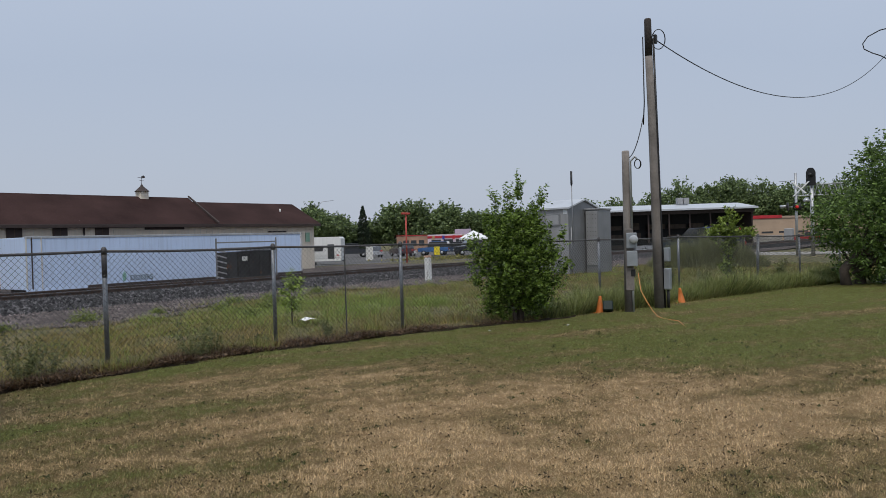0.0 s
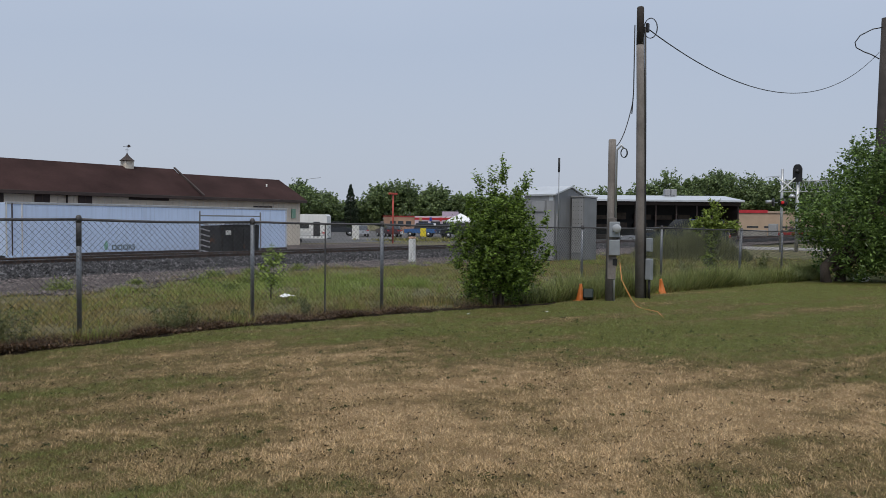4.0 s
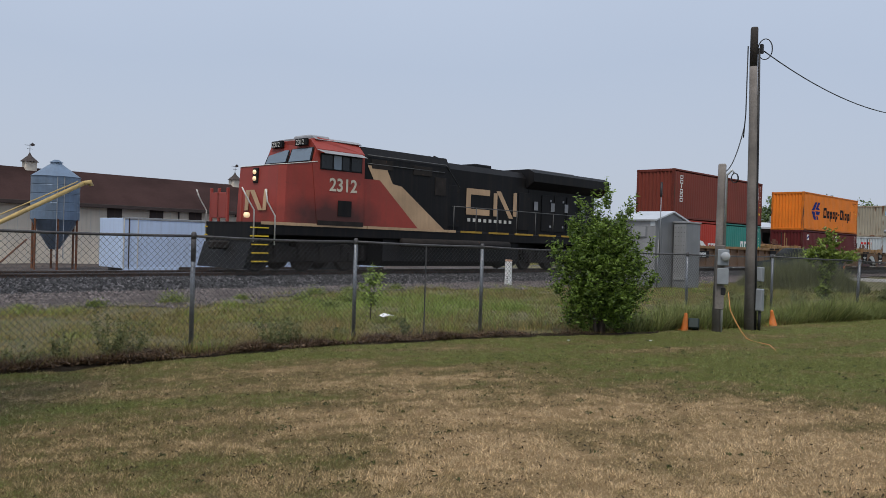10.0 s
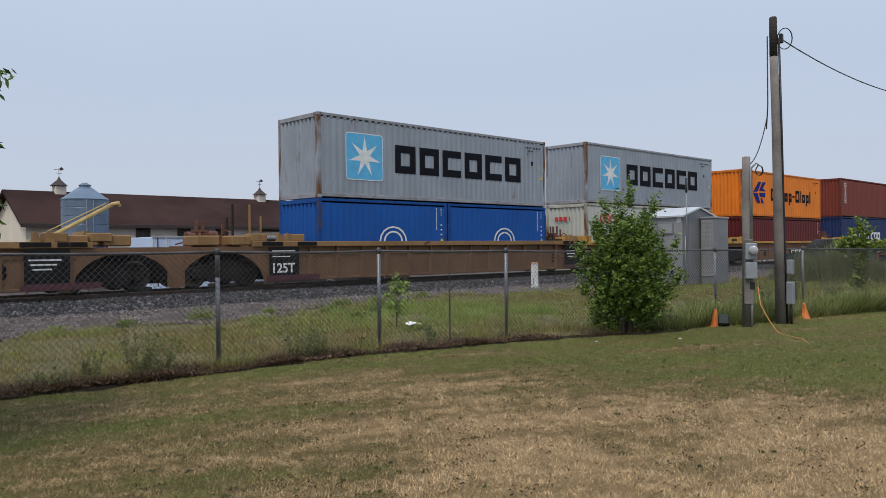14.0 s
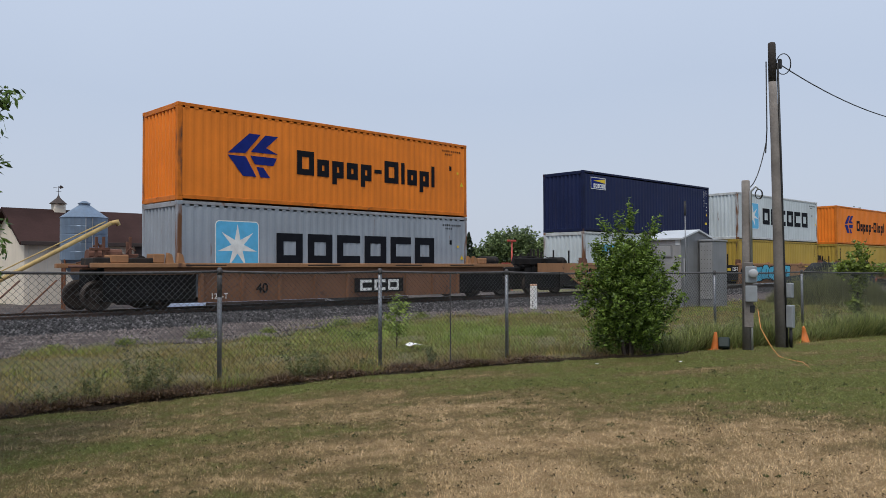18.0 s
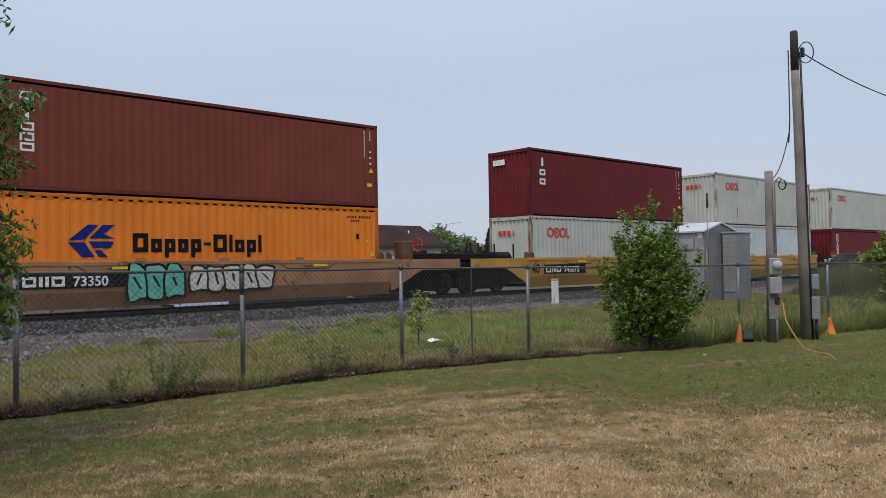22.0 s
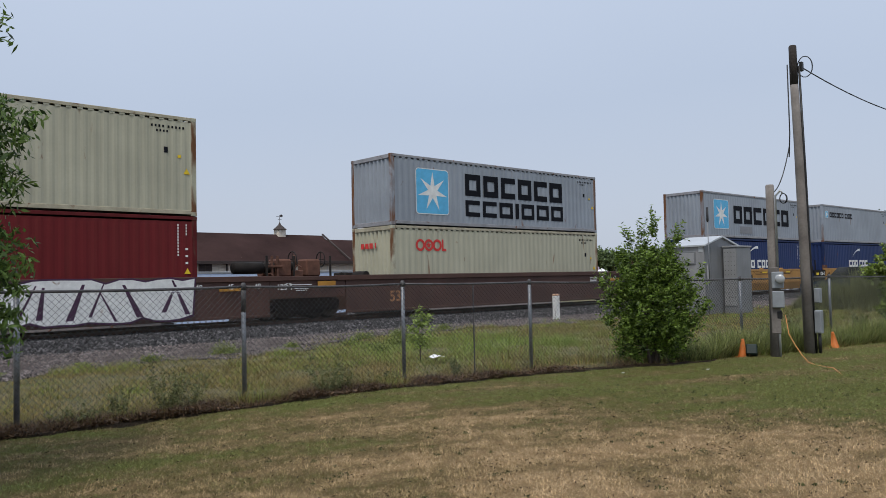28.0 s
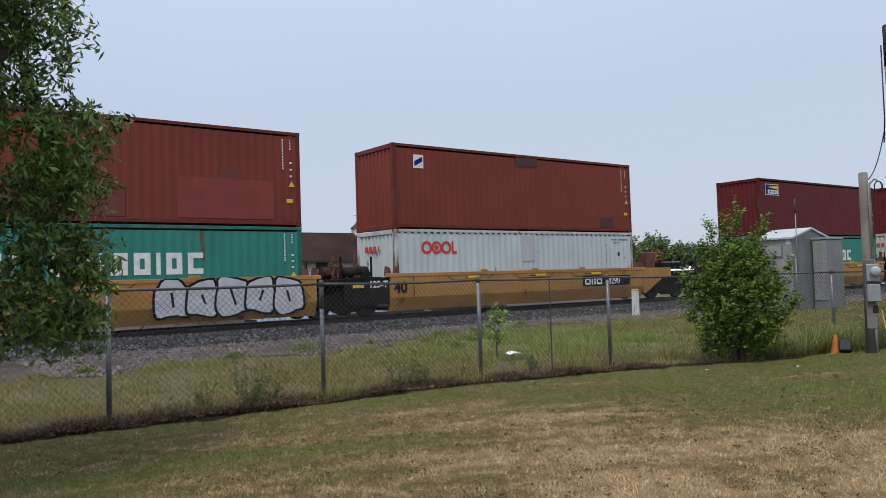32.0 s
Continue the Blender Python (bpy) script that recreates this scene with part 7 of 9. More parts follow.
def marks_blue20(box, L, H):
    word(box, "COCCO", 2.1, 4.5, 0.78, 0.30, M_WHITE, WK)
    for r in (0.55, 0.38):
        m = MB()
        vs = []
        for k in range(9):
            q = math.pi * k / 8
            vs += [(3.3 + r * 1.2 * math.cos(q), YF, 1.12 + r * math.sin(q)), (3.3 + (r - 0.06) * 1.2 * math.cos(q), YF, 1.12 + (r - 0.06) * math.sin(q))]
        m.add(vs, [(2 * k, 2 * k + 2, 2 * k + 3, 2 * k + 1) for k in range(8)])
        marking("arch", m, M_WHITE, box, "white arched band")


def marks_plain(box, L, H):
    pass


def id_marks(box, L, H, dark, flat=True):
    """Small number bars at the right-hand end, a warning triangle, and a height plate."""
    col = M_BLACK if dark else M_WHITE
    m = MB()
    if dark and flat:
        for i in range(9):
            plate(m, L - 1.35 + i * 0.11 + (0.05 if i > 3 else 0), L - 1.295 + i * 0.11 + (0.05 if i > 3 else 0), H * 0.87, H * 0.895, YF)
        for i in range(4):
            plate(m, L - 1.2 + i * 0.1, L - 1.15 + i * 0.1, H * 0.825, H * 0.848, YF)
        plate(m, L - 0.98, L - 0.86, H * 0.62, H * 0.68, YF)
    else:
        for i in range(11):
            plate(m, L - 0.60, L - 0.555, H * (0.90 - 0.03 * i), H * (0.919 - 0.03 * i), YF)
        for i in range(4):
            plate(m, L - 0.35, L - 0.31, H * (0.90 - 0.03 * i), H * (0.918 - 0.03 * i), YF)
        for i in range(3):
            plate(m, L - 0.36, L - 0.28, H * (0.66 - 0.07 * i), H * (0.68 - 0.07 * i), YF)
    stuff(part("number_stencil", m, col, box), "small stencilled number bars", "")
    m = MB().add([(L - 0.40, YF - 0.001, H * 0.42), (L - 0.20, YF - 0.001, H * 0.42), (L - 0.30, YF - 0.001, H * 0.478)], [(0, 1, 2)])
    marking("warning_triangle", m, M_YEL, box, "yellow warning triangle")
    m = MB()
    plate(m, L - 0.48, L - 0.26, H * 0.25, H * 0.29, YF) if not dark else plate(m, L - 0.57, L - 0.47, H * 0.58, H * 0.61, YF)
    marking("height_label", m, M_YEL, box, "yellow height label")


NAMES = {"rust_red": "rust-red", "maroon": "dark maroon", "orange": "bright orange", "grey": "pale blue-grey", "tan": "weathered tan", "cream": "cream-grey", "white": "off-white",
         "navy": "deep navy blue", "blue": "royal blue", "cma_blue": "dark navy blue", "mustard": "mustard yellow", "teal": "teal green", "red": "bright red", "bright_blue": "bright blue",
         "dark_red": "dark red", "pale_yellow": "pale yellow"}
LIGHT = {"grey", "tan", "cream", "white", "orange", "mustard", "pale_yellow"}


RED_P, DARK_P, SOOT_P, GREY_P, SCUFF_P, DULL_P, BLUE_P = ("bright_red", (0.215, 0.032, 0.027)), ("dull_red", (0.15, 0.030, 0.024)), ("sooty", (0.06, 0.022, 0.020)), ("pale_grey", (0.45, 0.46, 0.46)), ("rust_scuff", (0.19, 0.065, 0.028)), ("dull_grey", (0.21, 0.215, 0.23)), ("paler_blue", (0.010, 0.076, 0.315))
# patches of newer or sooty paint, by the box's place on the train
PATCH = {(440, True): ((5.2, 7.0, 0.2, 1.05, DARK_P), (8.4, 11.3, 0.2, 1.35, RED_P), (9.6, 10.3, 1.35, 1.62, DARK_P)), (456, True): ((5.6, 6.7, 2.45, 2.78, SOOT_P), (10.2, 11.0, 0.2, 0.6, SOOT_P)), (456, False): ((5.7, 6.4, 1.45, 2.45, GREY_P),),
         (124, True): ((0.35, 0.85, 0.25, 0.75, SCUFF_P), (0.7, 1.3, 0.45, 0.95, SCUFF_P), (1.0, 1.5, 0.7, 0.98, SCUFF_P)), (394, True): ((4.1, 5.6, 0.30, 0.72, DULL_P),), (425, True): ((5.1, 5.9, 1.25, 2.05, BLUE_P), (7.7, 8.5, 1.2, 1.9, BLUE_P))}


def container(pos, z, L, H, colour, marks, upper):
    d = container_meshes(L, H)
    size = "forty-foot" if L > 10 else "twenty-foot"
    where = "stacked on another container" if upper else "sitting in a well car"
    box = thing("shipping_container", f"{NAMES[colour]} corrugated {size} shipping container {where}", "shipping container", group="containers on the train")
    p, fp, pp = paint(colour), frame_paint(colour), post_paint(colour)
    W = 1.219
    part("side_panel", d["side_near"], p, box, at=(0.15, 0, 0.15))
    part("side_panel", d["side_far"], p, box, at=(0.15, 0, 0.15))
    part("end_panel", d["end"], p, box, at=(0.02, W - 0.15, 0.16))
    part("end_panel", d["end"], p, box, at=(L - 0.07, W - 0.15, 0.16))
    part("roof", d["roof"], p, box)
    part("floor", d["floor"], fp, box)
    if colour in LIGHT:
        part("rail_lip", d["teeth"], p, box)["kind"] = "stuff"
    for x in (0, L - 0.16):
        for y in (-W, W - 0.15):
            part("corner_post", d["post"], pp, box, at=(x, y, 0))
    for x in (-0.004, L - 0.174):
        for y in (-W - 0.004, W - 0.158):
            for zz in (0, H - 0.118):
                part("corner_casting", d["casting"], pp, box, at=(x, y, zz))
    for y in (-W, W - 0.06):
        part("top_rail", d["top_rail"], fp, box, at=(0, y, 0))
        part("bottom_rail", d["bottom_rail"], fp, box, at=(0, y, 0))
    for x in (0, L - 0.10):
        part("header", d["header"], fp, box, at=(x, 0, 0))
        part("end_sill", d["sill"], fp, box, at=(x, 0, 0))
    marks(box, L, H)
    id_marks(box, L, H, colour in LIGHT, colour != "mustard")
    for k, (x0, x1, z0, z1, mt) in enumerate(PATCH.get((round(pos), upper), ())):
        if mt == SCUFF_P:
            q = random.Random(k)
            c0, c1 = (x0 + x1) / 2, (z0 + z1) / 2
            vs = [(c0, -W - 0.0005, c1)] + [(c0 + (x1 - x0) * q.uniform(0.25, 0.62) * math.cos(6.283 * a / 13), -W - 0.0005, c1 + (z1 - z0) * q.uniform(0.2, 0.6) * math.sin(6.283 * a / 13)) for a in range(13)]
            part("rust_scuff", MB().add(vs, [(0, 1 + a, 1 + (a + 1) % 13) for a in range(13)]), mat("rust_scuff_steel", mt[1], 0.8, var=0.35, scale=4), box, "bare rusty scuff")
            continue
        part("paint_patch", MB().box(x0, x1, -W - 0.0005, -W + 0.004, z0, z1), mat("repaint_" + mt[0], mt[1], 0.5, var=0.12, scale=1.5, streak=0.3), box, "rectangular repainted patch")
    rides(box, pos, z)
    return box


# ---- well cars ----
M_CARBLACK = mat("car_black", (0.011, 0.010, 0.010), 0.8, var=0.3, scale=2, stain=(0.05, 0.032, 0.022), stain_amt=0.2, spec=0.2)
M_TRUCK = mat("bogie_grime", (0.020, 0.016, 0.014), 0.9, 0.1, var=0.35, scale=3, stain=(0.10, 0.05, 0.03), stain_amt=0.25)
M_WHEEL = mat("wheel_steel", (0.05, 0.04, 0.035), 0.6, 0.5, var=0.25, scale=4)
# brown sides carry shade in their colour; the chord's brown is its lit tone
CAR_COL = {"brown": (0.175, 0.092, 0.045), "tan_brown": (0.29, 0.165, 0.065), "dark_brown": (0.082, 0.038, 0.029), "yellow": (0.50, 0.26, 0.045), "ochre": (0.37, 0.185, 0.085), "rust": (0.20, 0.090, 0.045), "amber": (0.46, 0.235, 0.06)}


def car_paint(c):
    return mat("well_car_paint_" + c, tuple(0.88 * x for x in CAR_COL[c]), 0.65, 0.0, var=0.2, scale=0.9, fine=14, bump=0.08, streak=0.45, stain=(0.10, 0.05, 0.035), stain_amt=0.35, stain_scale=1.6)


M_AMBERTAPE = mat("amber_tape", (0.42, 0.20, 0.03), 0.5, var=0.15)
M_PLUM = mat("plum_band_paint", (0.075, 0.022, 0.028), 0.6, var=0.2, scale=4)
M_RUSTBOX = mat("rusty_housing", (0.13, 0.06, 0.04), 0.85, 0.1, var=0.3, scale=4)
CARM = {}


def wheel_mesh():
    if "wheel" not in CARM:
        m = MB()
        prof_ = [(0.0, 0.07), (0.10, 0.07), (0.12, 0.03), (0.32, 0.02), (0.36, 0.07), (0.42, 0.07), (0.42, -0.05), (0.45, -0.06), (0.45, -0.075), (0.34, -0.075), (0.12, -0.03), (0.0, -0.03)]
        n = 20
        vs = [(r * math.cos(2 * math.pi * k / n), -w, r * math.sin(2 * math.pi * k / n)) for r, w in prof_ for k in range(n)]
        fs = [(j * n + k, j * n + (k + 1) % n, (j + 1) * n + (k + 1) % n, (j + 1) * n + k) for j in range(len(prof_) - 1) for k in range(n)]
        m.add(vs, fs)
        CARM["wheel"] = m.mesh("wheel", True)
        sf = MB()
        o = [(-1.15, 0.42), (-1.15, 0.62), (-0.7, 0.72), (-0.35, 0.88), (0.35, 0.88), (0.7, 0.72), (1.15, 0.62), (1.15, 0.42), (0.75, 0.40), (0.42, 0.20), (-0.42, 0.20), (-0.75, 0.40)]
        sf.prism(o, "y", -0.06, 0.06)
        for s in (-1, 1):
            sf.box(s * 0.89 - 0.15, s * 0.89 + 0.15, -0.10, 0.10, 0.30, 0.58, 0.03)
        for k in range(-1, 2):
            sf.tube([(k * 0.16, -0.03, 0.28), (k * 0.16, -0.03, 0.62)], 0.07, 8)
        CARM["frame"] = sf.mesh("side_frame")
        CARM["bolster"] = MB().box(-0.22, 0.22, -0.95, 0.95, 0.45, 0.80, 0.04).mesh("bolster")
        CARM["axle"] = MB().tube([(0, -0.85, 0), (0, 0.85, 0)], 0.075, 8).mesh("axle", True)
    return CARM


def bogie(parent, x):
    c = wheel_mesh()
    b = part("bogie", c["bolster"], M_TRUCK, parent, at=(x, 0, 0))
    for s in (-1, 1):
        part("side_frame", c["frame"], M_TRUCK, b, at=(0, s * 1.0, 0))
        part("axle", c["axle"], M_TRUCK, b, at=(s * 0.89, 0, 0.455))
        for y in (-1, 1):
            w = part("wheel", c["wheel"], M_WHEEL, b, at=(s * 0.89, y * 0.76, 0.455))
            if y > 0:
                w.rotation_euler = (0, 0, math.pi)


def car_shared():
    if "side" in CARM:
        return CARM
    # smooth side: upright plate, a crease, and a tucked-in lower flank (40-foot well)
    o = [(-1.42, 0.62), (-1.44, 1.38), (-1.36, 1.38), (-1.32, 0.62), (-1.20, 0.20), (-1.28, 0.18)]
    CARM["side"] = MB().prism(o, "x", -0.35, 12.55).mesh("well_side")
    CARM["chord"] = MB().box(-0.5, 12.7, -1.45, -1.33, 1.30, 1.42, 0.01).mesh("top_chord")
    # ribbed side of a 53-foot well
    CARM["rib_plate"] = MB().box(-2.2, 14.45, -1.40, -1.37, 0.20, 1.02).mesh("well_side")
    CARM["rib_upper"] = MB().box(-2.2, 14.45, -1.33, -1.31, 1.0, 1.30).mesh("upper_plate")
    CARM["rib_ledge"] = MB().box(-2.2, 14.45, -1.43, -1.335, 1.00, 1.03).mesh("ledge")
    CARM["rib_chord"] = MB().box(-2.6, 14.9, -1.47, -1.33, 1.27, 1.44, 0.012).mesh("top_chord")
    CARM["rib_sill"] = MB().box(-2.2, 14.45, -1.44, -1.34, 0.17, 0.25, 0.01).mesh("bottom_sill")
    CARM["rib"] = MB().prism([(-0.11, -1.385), (-0.075, -1.46), (0.075, -1.46), (0.11, -1.385)], "z", 0.20, 1.00).mesh("rib")
    CARM["gusset"] = MB().prism([(-0.03, -1.33), (-0.03, -1.44), (0.03, -1.44), (0.03, -1.33)], "z", 1.031, 1.27).mesh("gusset")
    CARM["floor"] = MB().box(-0.3, 12.5, -1.2, 1.2, 0.20, 0.30, 0.02).mesh("well_floor")
    m = MB()
    m.box(-2.05, -0.36, -1.38, -1.32, 0.42, 1.30, 0.01)
    m.box(-2.05, -0.36, -1.3, 1.3, 1.10, 1.28, 0.02)
    m.prism([(-1.3, 0.85), (-0.4, 0.2), (-0.4, 1.1), (-1.9, 1.1)], "y", -0.35, 0.35)
    CARM["end_black"] = m.mesh("end_platform")
    CARM["walk"] = MB().box(-1.95, -0.5, -1.1, 1.1, 1.29, 1.32).mesh("walkway")
    for nm, h in (("tall", 2.62), ("short", 2.25)):
        CARM[nm] = MB().box(-0.03, 0.03, -0.03, 0.03, 1.2, h, 0.008).mesh("stanchion")
    CARM["arch_backing"] = MB().box(-1.75, 1.75, -0.55, 0.55, 0.22, 1.25, 0.02).mesh("end_sill")
    m = MB()
    n = 18
    for k in range(n):
        a0, a1 = 2 * math.pi * k / n, 2 * math.pi * (k + 1) / n
        m.tube([(0, 0.26 * math.cos(a0), 0.26 * math.sin(a0)), (0, 0.26 * math.cos(a1), 0.26 * math.sin(a1))], 0.018, 5)
    for k in range(4):
        q = math.pi * k / 2
        m.tube([(0, 0, 0), (0, 0.26 * math.cos(q), 0.26 * math.sin(q))], 0.012, 5)
    CARM["brake_wheel"] = m.mesh("brake_wheel")
    CARM["reservoir"] = MB().tube([(-0.55, 0, 0), (-0.5, 0, 0), (0.5, 0, 0), (0.55, 0, 0)], [0.12, 0.19, 0.19, 0.12], 12).mesh("air_reservoir", True)
    # shallow ribbed side between dark ends
    CARM["flat_plate"] = MB().box(-2.2, 14.45, -1.42, -1.37, 0.20, 1.28).mesh("well_side")
    CARM["short_plate"] = MB().box(0.6, 11.6, -1.36, -1.33, 0.20, 1.06).mesh("well_side")
    CARM["short_upper"] = MB().box(-2.1, 14.3, -1.30, -1.28, 1.04, 1.26).mesh("upper_plate")
    CARM["thin_chord"] = MB().box(-2.5, 14.7, -1.47, -1.30, 1.24, 1.37, 0.012).mesh("top_chord")
    CARM["short_rib"] = MB().prism([(-0.07, -1.355), (-0.045, -1.42), (0.045, -1.42), (0.07, -1.355)], "z", 0.20, 1.06).mesh("rib")
    CARM["dark_end"] = MB().box(-2.1, 0.58, -1.24, -1.20, 0.30, 1.2).box(-2.1, 0.58, -0.6, 0.6, 0.25, 1.2, 0.02).mesh("end_frame")
    m = MB()
    for x in (-0.28, 0.05):
        m.prism([(x, 1.40), (x + 0.22, 1.40), (x + 0.16, 1.66), (x + 0.04, 1.72)], "y", -1.38, -1.24)
    CARM["guide"] = m.mesh("container_guide")
    m = MB()
    m.tube([(-0.35, -0.75, 1.42), (-0.35, -0.1, 1.42)], 0.16, 12)
    m.tube([(-0.75, 0.2, 1.46), (-0.2, 0.6, 1.46)], 0.10, 10)
    m.box(-0.62, -0.15, 0.3, 0.9, 1.30, 1.55, 0.03)
    CARM["brake"] = m.mesh("brake_gear")
    r = random.Random(31)
    rig = []
    for x, y, h in ((-0.62, -0.75, 1.98), (-0.42, -0.75, 1.98), (0.30, -0.6, 1.86), (0.55, -0.2, 2.02), (-0.1, 0.3, 1.8)):
        rig.append(MB().box(x - 0.035, x + 0.035, y - 0.035, y + 0.035, 1.15, h, 0.008).mesh("upright"))
    rig.append(MB().box(-0.80, -0.25, -0.80, -0.70, 1.60, 1.68, 0.01).mesh("cross_bar"))
    rig.append(MB().box(0.22, 0.62, -0.66, 0.0, 1.20, 1.52, 0.03).mesh("valve_box"))
    rig.append(MB().tube([(-0.3, -0.5, 1.50), (0.15, -0.5, 1.50)], 0.15, 12).mesh("brake_cylinder"))
    rig.append(MB().tube([(-0.55, 0.15, 1.46), (0.25, 0.15, 1.46)], 0.19, 12).mesh("brake_cylinder"))
    for k in range(7):
        a = Vector((r.uniform(-0.8, 0.6), r.uniform(-0.8, 0.3), r.uniform(1.2, 1.65)))
        b = a + Vector((r.uniform(-0.5, 0.5), r.uniform(-0.3, 0.3), r.uniform(-0.15, 0.25)))
        rig.append(MB().tube([tuple(a), tuple((a + b) / 2 + Vector((0, 0, r.uniform(0.05, 0.2)))), tuple(b)], 0.025, 5).mesh("hose"))
    CARM["rig"] = MB().box(-0.95, 0.75, -0.95, 0.5, 1.12, 1.20, 0.02).mesh("brake_rigging")
    CARM["rig_pieces"] = rig
    m = MB()
    m.box(-0.5, 0.0, -0.13, 0.13, 0.68, 0.94, 0.03)
    m.box(-0.66, -0.45, -0.17, 0.17, 0.64, 0.98, 0.05)
    CARM["coupler"] = m.mesh("coupler")
    a = MB()
    n = 14
    vs, fs = [], []
    for k in range(n + 1):
        q = math.pi * k / n
        for r, y in ((1.12, -1.41), (1.12, -1.0)):
            vs.append((r * 1.25 * math.cos(q), y, 0.08 + r * 0.92 * math.sin(q)))
    fs = [(2 * k, 2 * k + 1, 2 * k + 3, 2 * k + 2) for k in range(n)]
    a.add(vs, fs)
    CARM["arch"] = a.mesh("wheel_arch")
    o = [(-1.75, 0.12)] + [(1.4 * math.cos(math.pi * k / n), 0.10 + 1.03 * math.sin(math.pi * k / n)) for k in range(n, -1, -1)] + [(1.75, 0.12), (1.75, 1.28), (-1.75, 1.28)]
    CARM["arch_plate"] = MB().prism(o, "y", -1.41, -1.37).mesh("arch_plate")
    m = MB()
    for x in (-1.0, 0.15):
        m.box(x, x + 0.75, -1.3, -0.35, 1.32, 1.62, 0.03)
    m.prism([(-0.2, 1.30), (0.25, 1.30), (0.15, 1.75), (0.0, 1.75)], "y", -0.3, 0.6)
    CARM["boxes"] = m.mesh("equipment_box")
    return CARM


def mirrored(me):
    key = me.name + "_far"
    if key not in CARM:
        c = me.copy()
        c.transform(Matrix.Diagonal((1, -1, 1, 1)))
        c.flip_normals()
        CARM[key] = c
    return CARM[key]


def well_car(pos, colour, ribbed, chord, left_gap, right_gap, number="", size_text="", black_left=True):
    """One well unit. Its origin is on the rail head, below the left end of the forty-foot container."""
    c = car_shared()
    what = "ribbed" if ribbed in (1, 2) else "smooth-sided"
    tone = {"brown": "golden brown", "tan_brown": "golden brown", "dark_brown": "dark brown", "yellow": "yellow", "ochre": "rust-stained ochre", "rust": "rusty brown", "amber": "amber yellow"}[colour]
    car = thing("well_car", f"{tone} {what} steel railway well car carrying stacked containers", "railway car", group="well cars of the train")
    p, pc = car_paint(colour), car_paint(chord)
    part("well_floor", c["floor"], M_CARBLACK, car)
    if ribbed == 3:
        for me, mt in ((c["flat_plate"], p), (c["rib_chord"], pc), (c["rib_sill"], p)):
            part(me.name.split(".")[0], me, mt, car)
            part(me.name.split(".")[0], mirrored(me), mt, car)
        for x0 in (-5.0, 14.46):
            part("end_plate", MB().box(x0, x0 + 2.75, -1.41, -1.37, 0.72, 1.28, 0.01), p, car)
            part("end_chord", MB().box(x0, x0 + 2.75, -1.46, -1.33, 1.285, 1.42, 0.01), pc, car)
            part("end_sill", MB().box(x0, x0 + 2.75, -0.55, 0.55, 0.3, 1.25, 0.02), M_CARBLACK, car)
        for x0, nb_ in ((12.0, "40"), (13.0, "45"), (13.9, "48"), (15.0, "53")):
            part("size_number", text_mesh(nb_, 0.22), M_WHITE, car, "white stencilled size number", at=(x0, -1.478, 1.06))
        for x0 in (12.75, 16.2):
            part("reflector", MB().box(x0, x0 + 0.7, -1.4795, -1.471, 1.0 if x0 < 14 else 1.08, 1.12 if x0 < 14 else 1.25, 0.002), M_AMBERTAPE, car, "amber reflector strip")
        for x0, k_ in ((11.2, 4), (15.3, 3), (-4.2, 4)):
            for k in range(k_):
                part("stencil_bar", MB().box(x0, x0 + 0.6 - 0.06 * k, -1.4795, -1.471, 1.14 - 0.06 * k, 1.165 - 0.06 * k), M_WHITE, car)
        part("number", text_mesh("125 T", 0.26), M_WHITE, car, "white stencilled code", at=(-4.9, -1.478, 1.0))
        for x0 in (16.3, -4.4):
            part("brake_housing", MB().box(x0, x0 + 0.55, -0.7, -0.1, 1.42, 2.0, 0.05), M_RUSTBOX, car, "rusty brake housing")
            part("brake_wheel", c["brake_wheel"], M_TRUCK, car, at=(x0 + 0.75, -0.4, 2.0))
            part("air_reservoir", c["reservoir"], M_TRUCK, car, at=(x0 - 0.9, -0.4, 1.72))
        for x, nm in ((-4.9, "short"), (-3.9, "short"), (17.1, "short")):
            part("stanchion", c[nm], M_TRUCK, car, at=(x, -0.9, -0.15))
        part("size_number", text_mesh("53", 0.52), car_paint("ochre"), car, "tan stencilled size number", at=(-0.35, -1.428, 0.50))
        bogie(car, -3.4)
        bogie(car, 15.6)
        part("coupler", c["coupler"], M_TRUCK, car, at=(-4.9, 0, 0))
    elif ribbed == 2:
        for me, mt in ((c["short_plate"], p), (c["short_upper"], p), (c["thin_chord"], pc)):
            part(me.name.split(".")[0], me, mt, car)
            part(me.name.split(".")[0], mirrored(me), mt, car)
        for i in range(9):
            part("rib", c["short_rib"], p, car, at=(0.7 + i * 1.35, 0, 0))
        part("end_frame", c["dark_end"], M_CARBLACK, car)
        part("end_frame", c["dark_end"], M_CARBLACK, car, at=(13.7, 0, 0))
        part("number", text_mesh("125-T", 0.24), M_WHITE, car, "white stencilled code", at=(0.95, -1.425, 0.30))
        part("size_number", text_mesh("40", 0.42), M_CARBLACK, car, "dark stencilled size number", at=(2.5, -1.425, 0.45))
        for x in (0.15, 4.4, 8.2, 11.0):
            part("load_bars", MB().box(x, x + 1.3, -1.4745, -1.4705, 1.29, 1.325), M_TRUCK, car, "row of small dark stencil bars")
        for x in (-0.1, 12.35):
            part("container_guide", c["guide"], pc, car, at=(x, 0, -0.05))
        for x, w2, h2 in ((-1.95, 0.5, 0.22), (-0.75, 0.34, 0.26), (12.75, 0.5, 0.22)):
            part("deck_box", MB().box(x, x + w2, -1.32, -0.85, 1.375, 1.375 + h2, 0.02), pc, car, "painted raised deck box")
    elif ribbed:
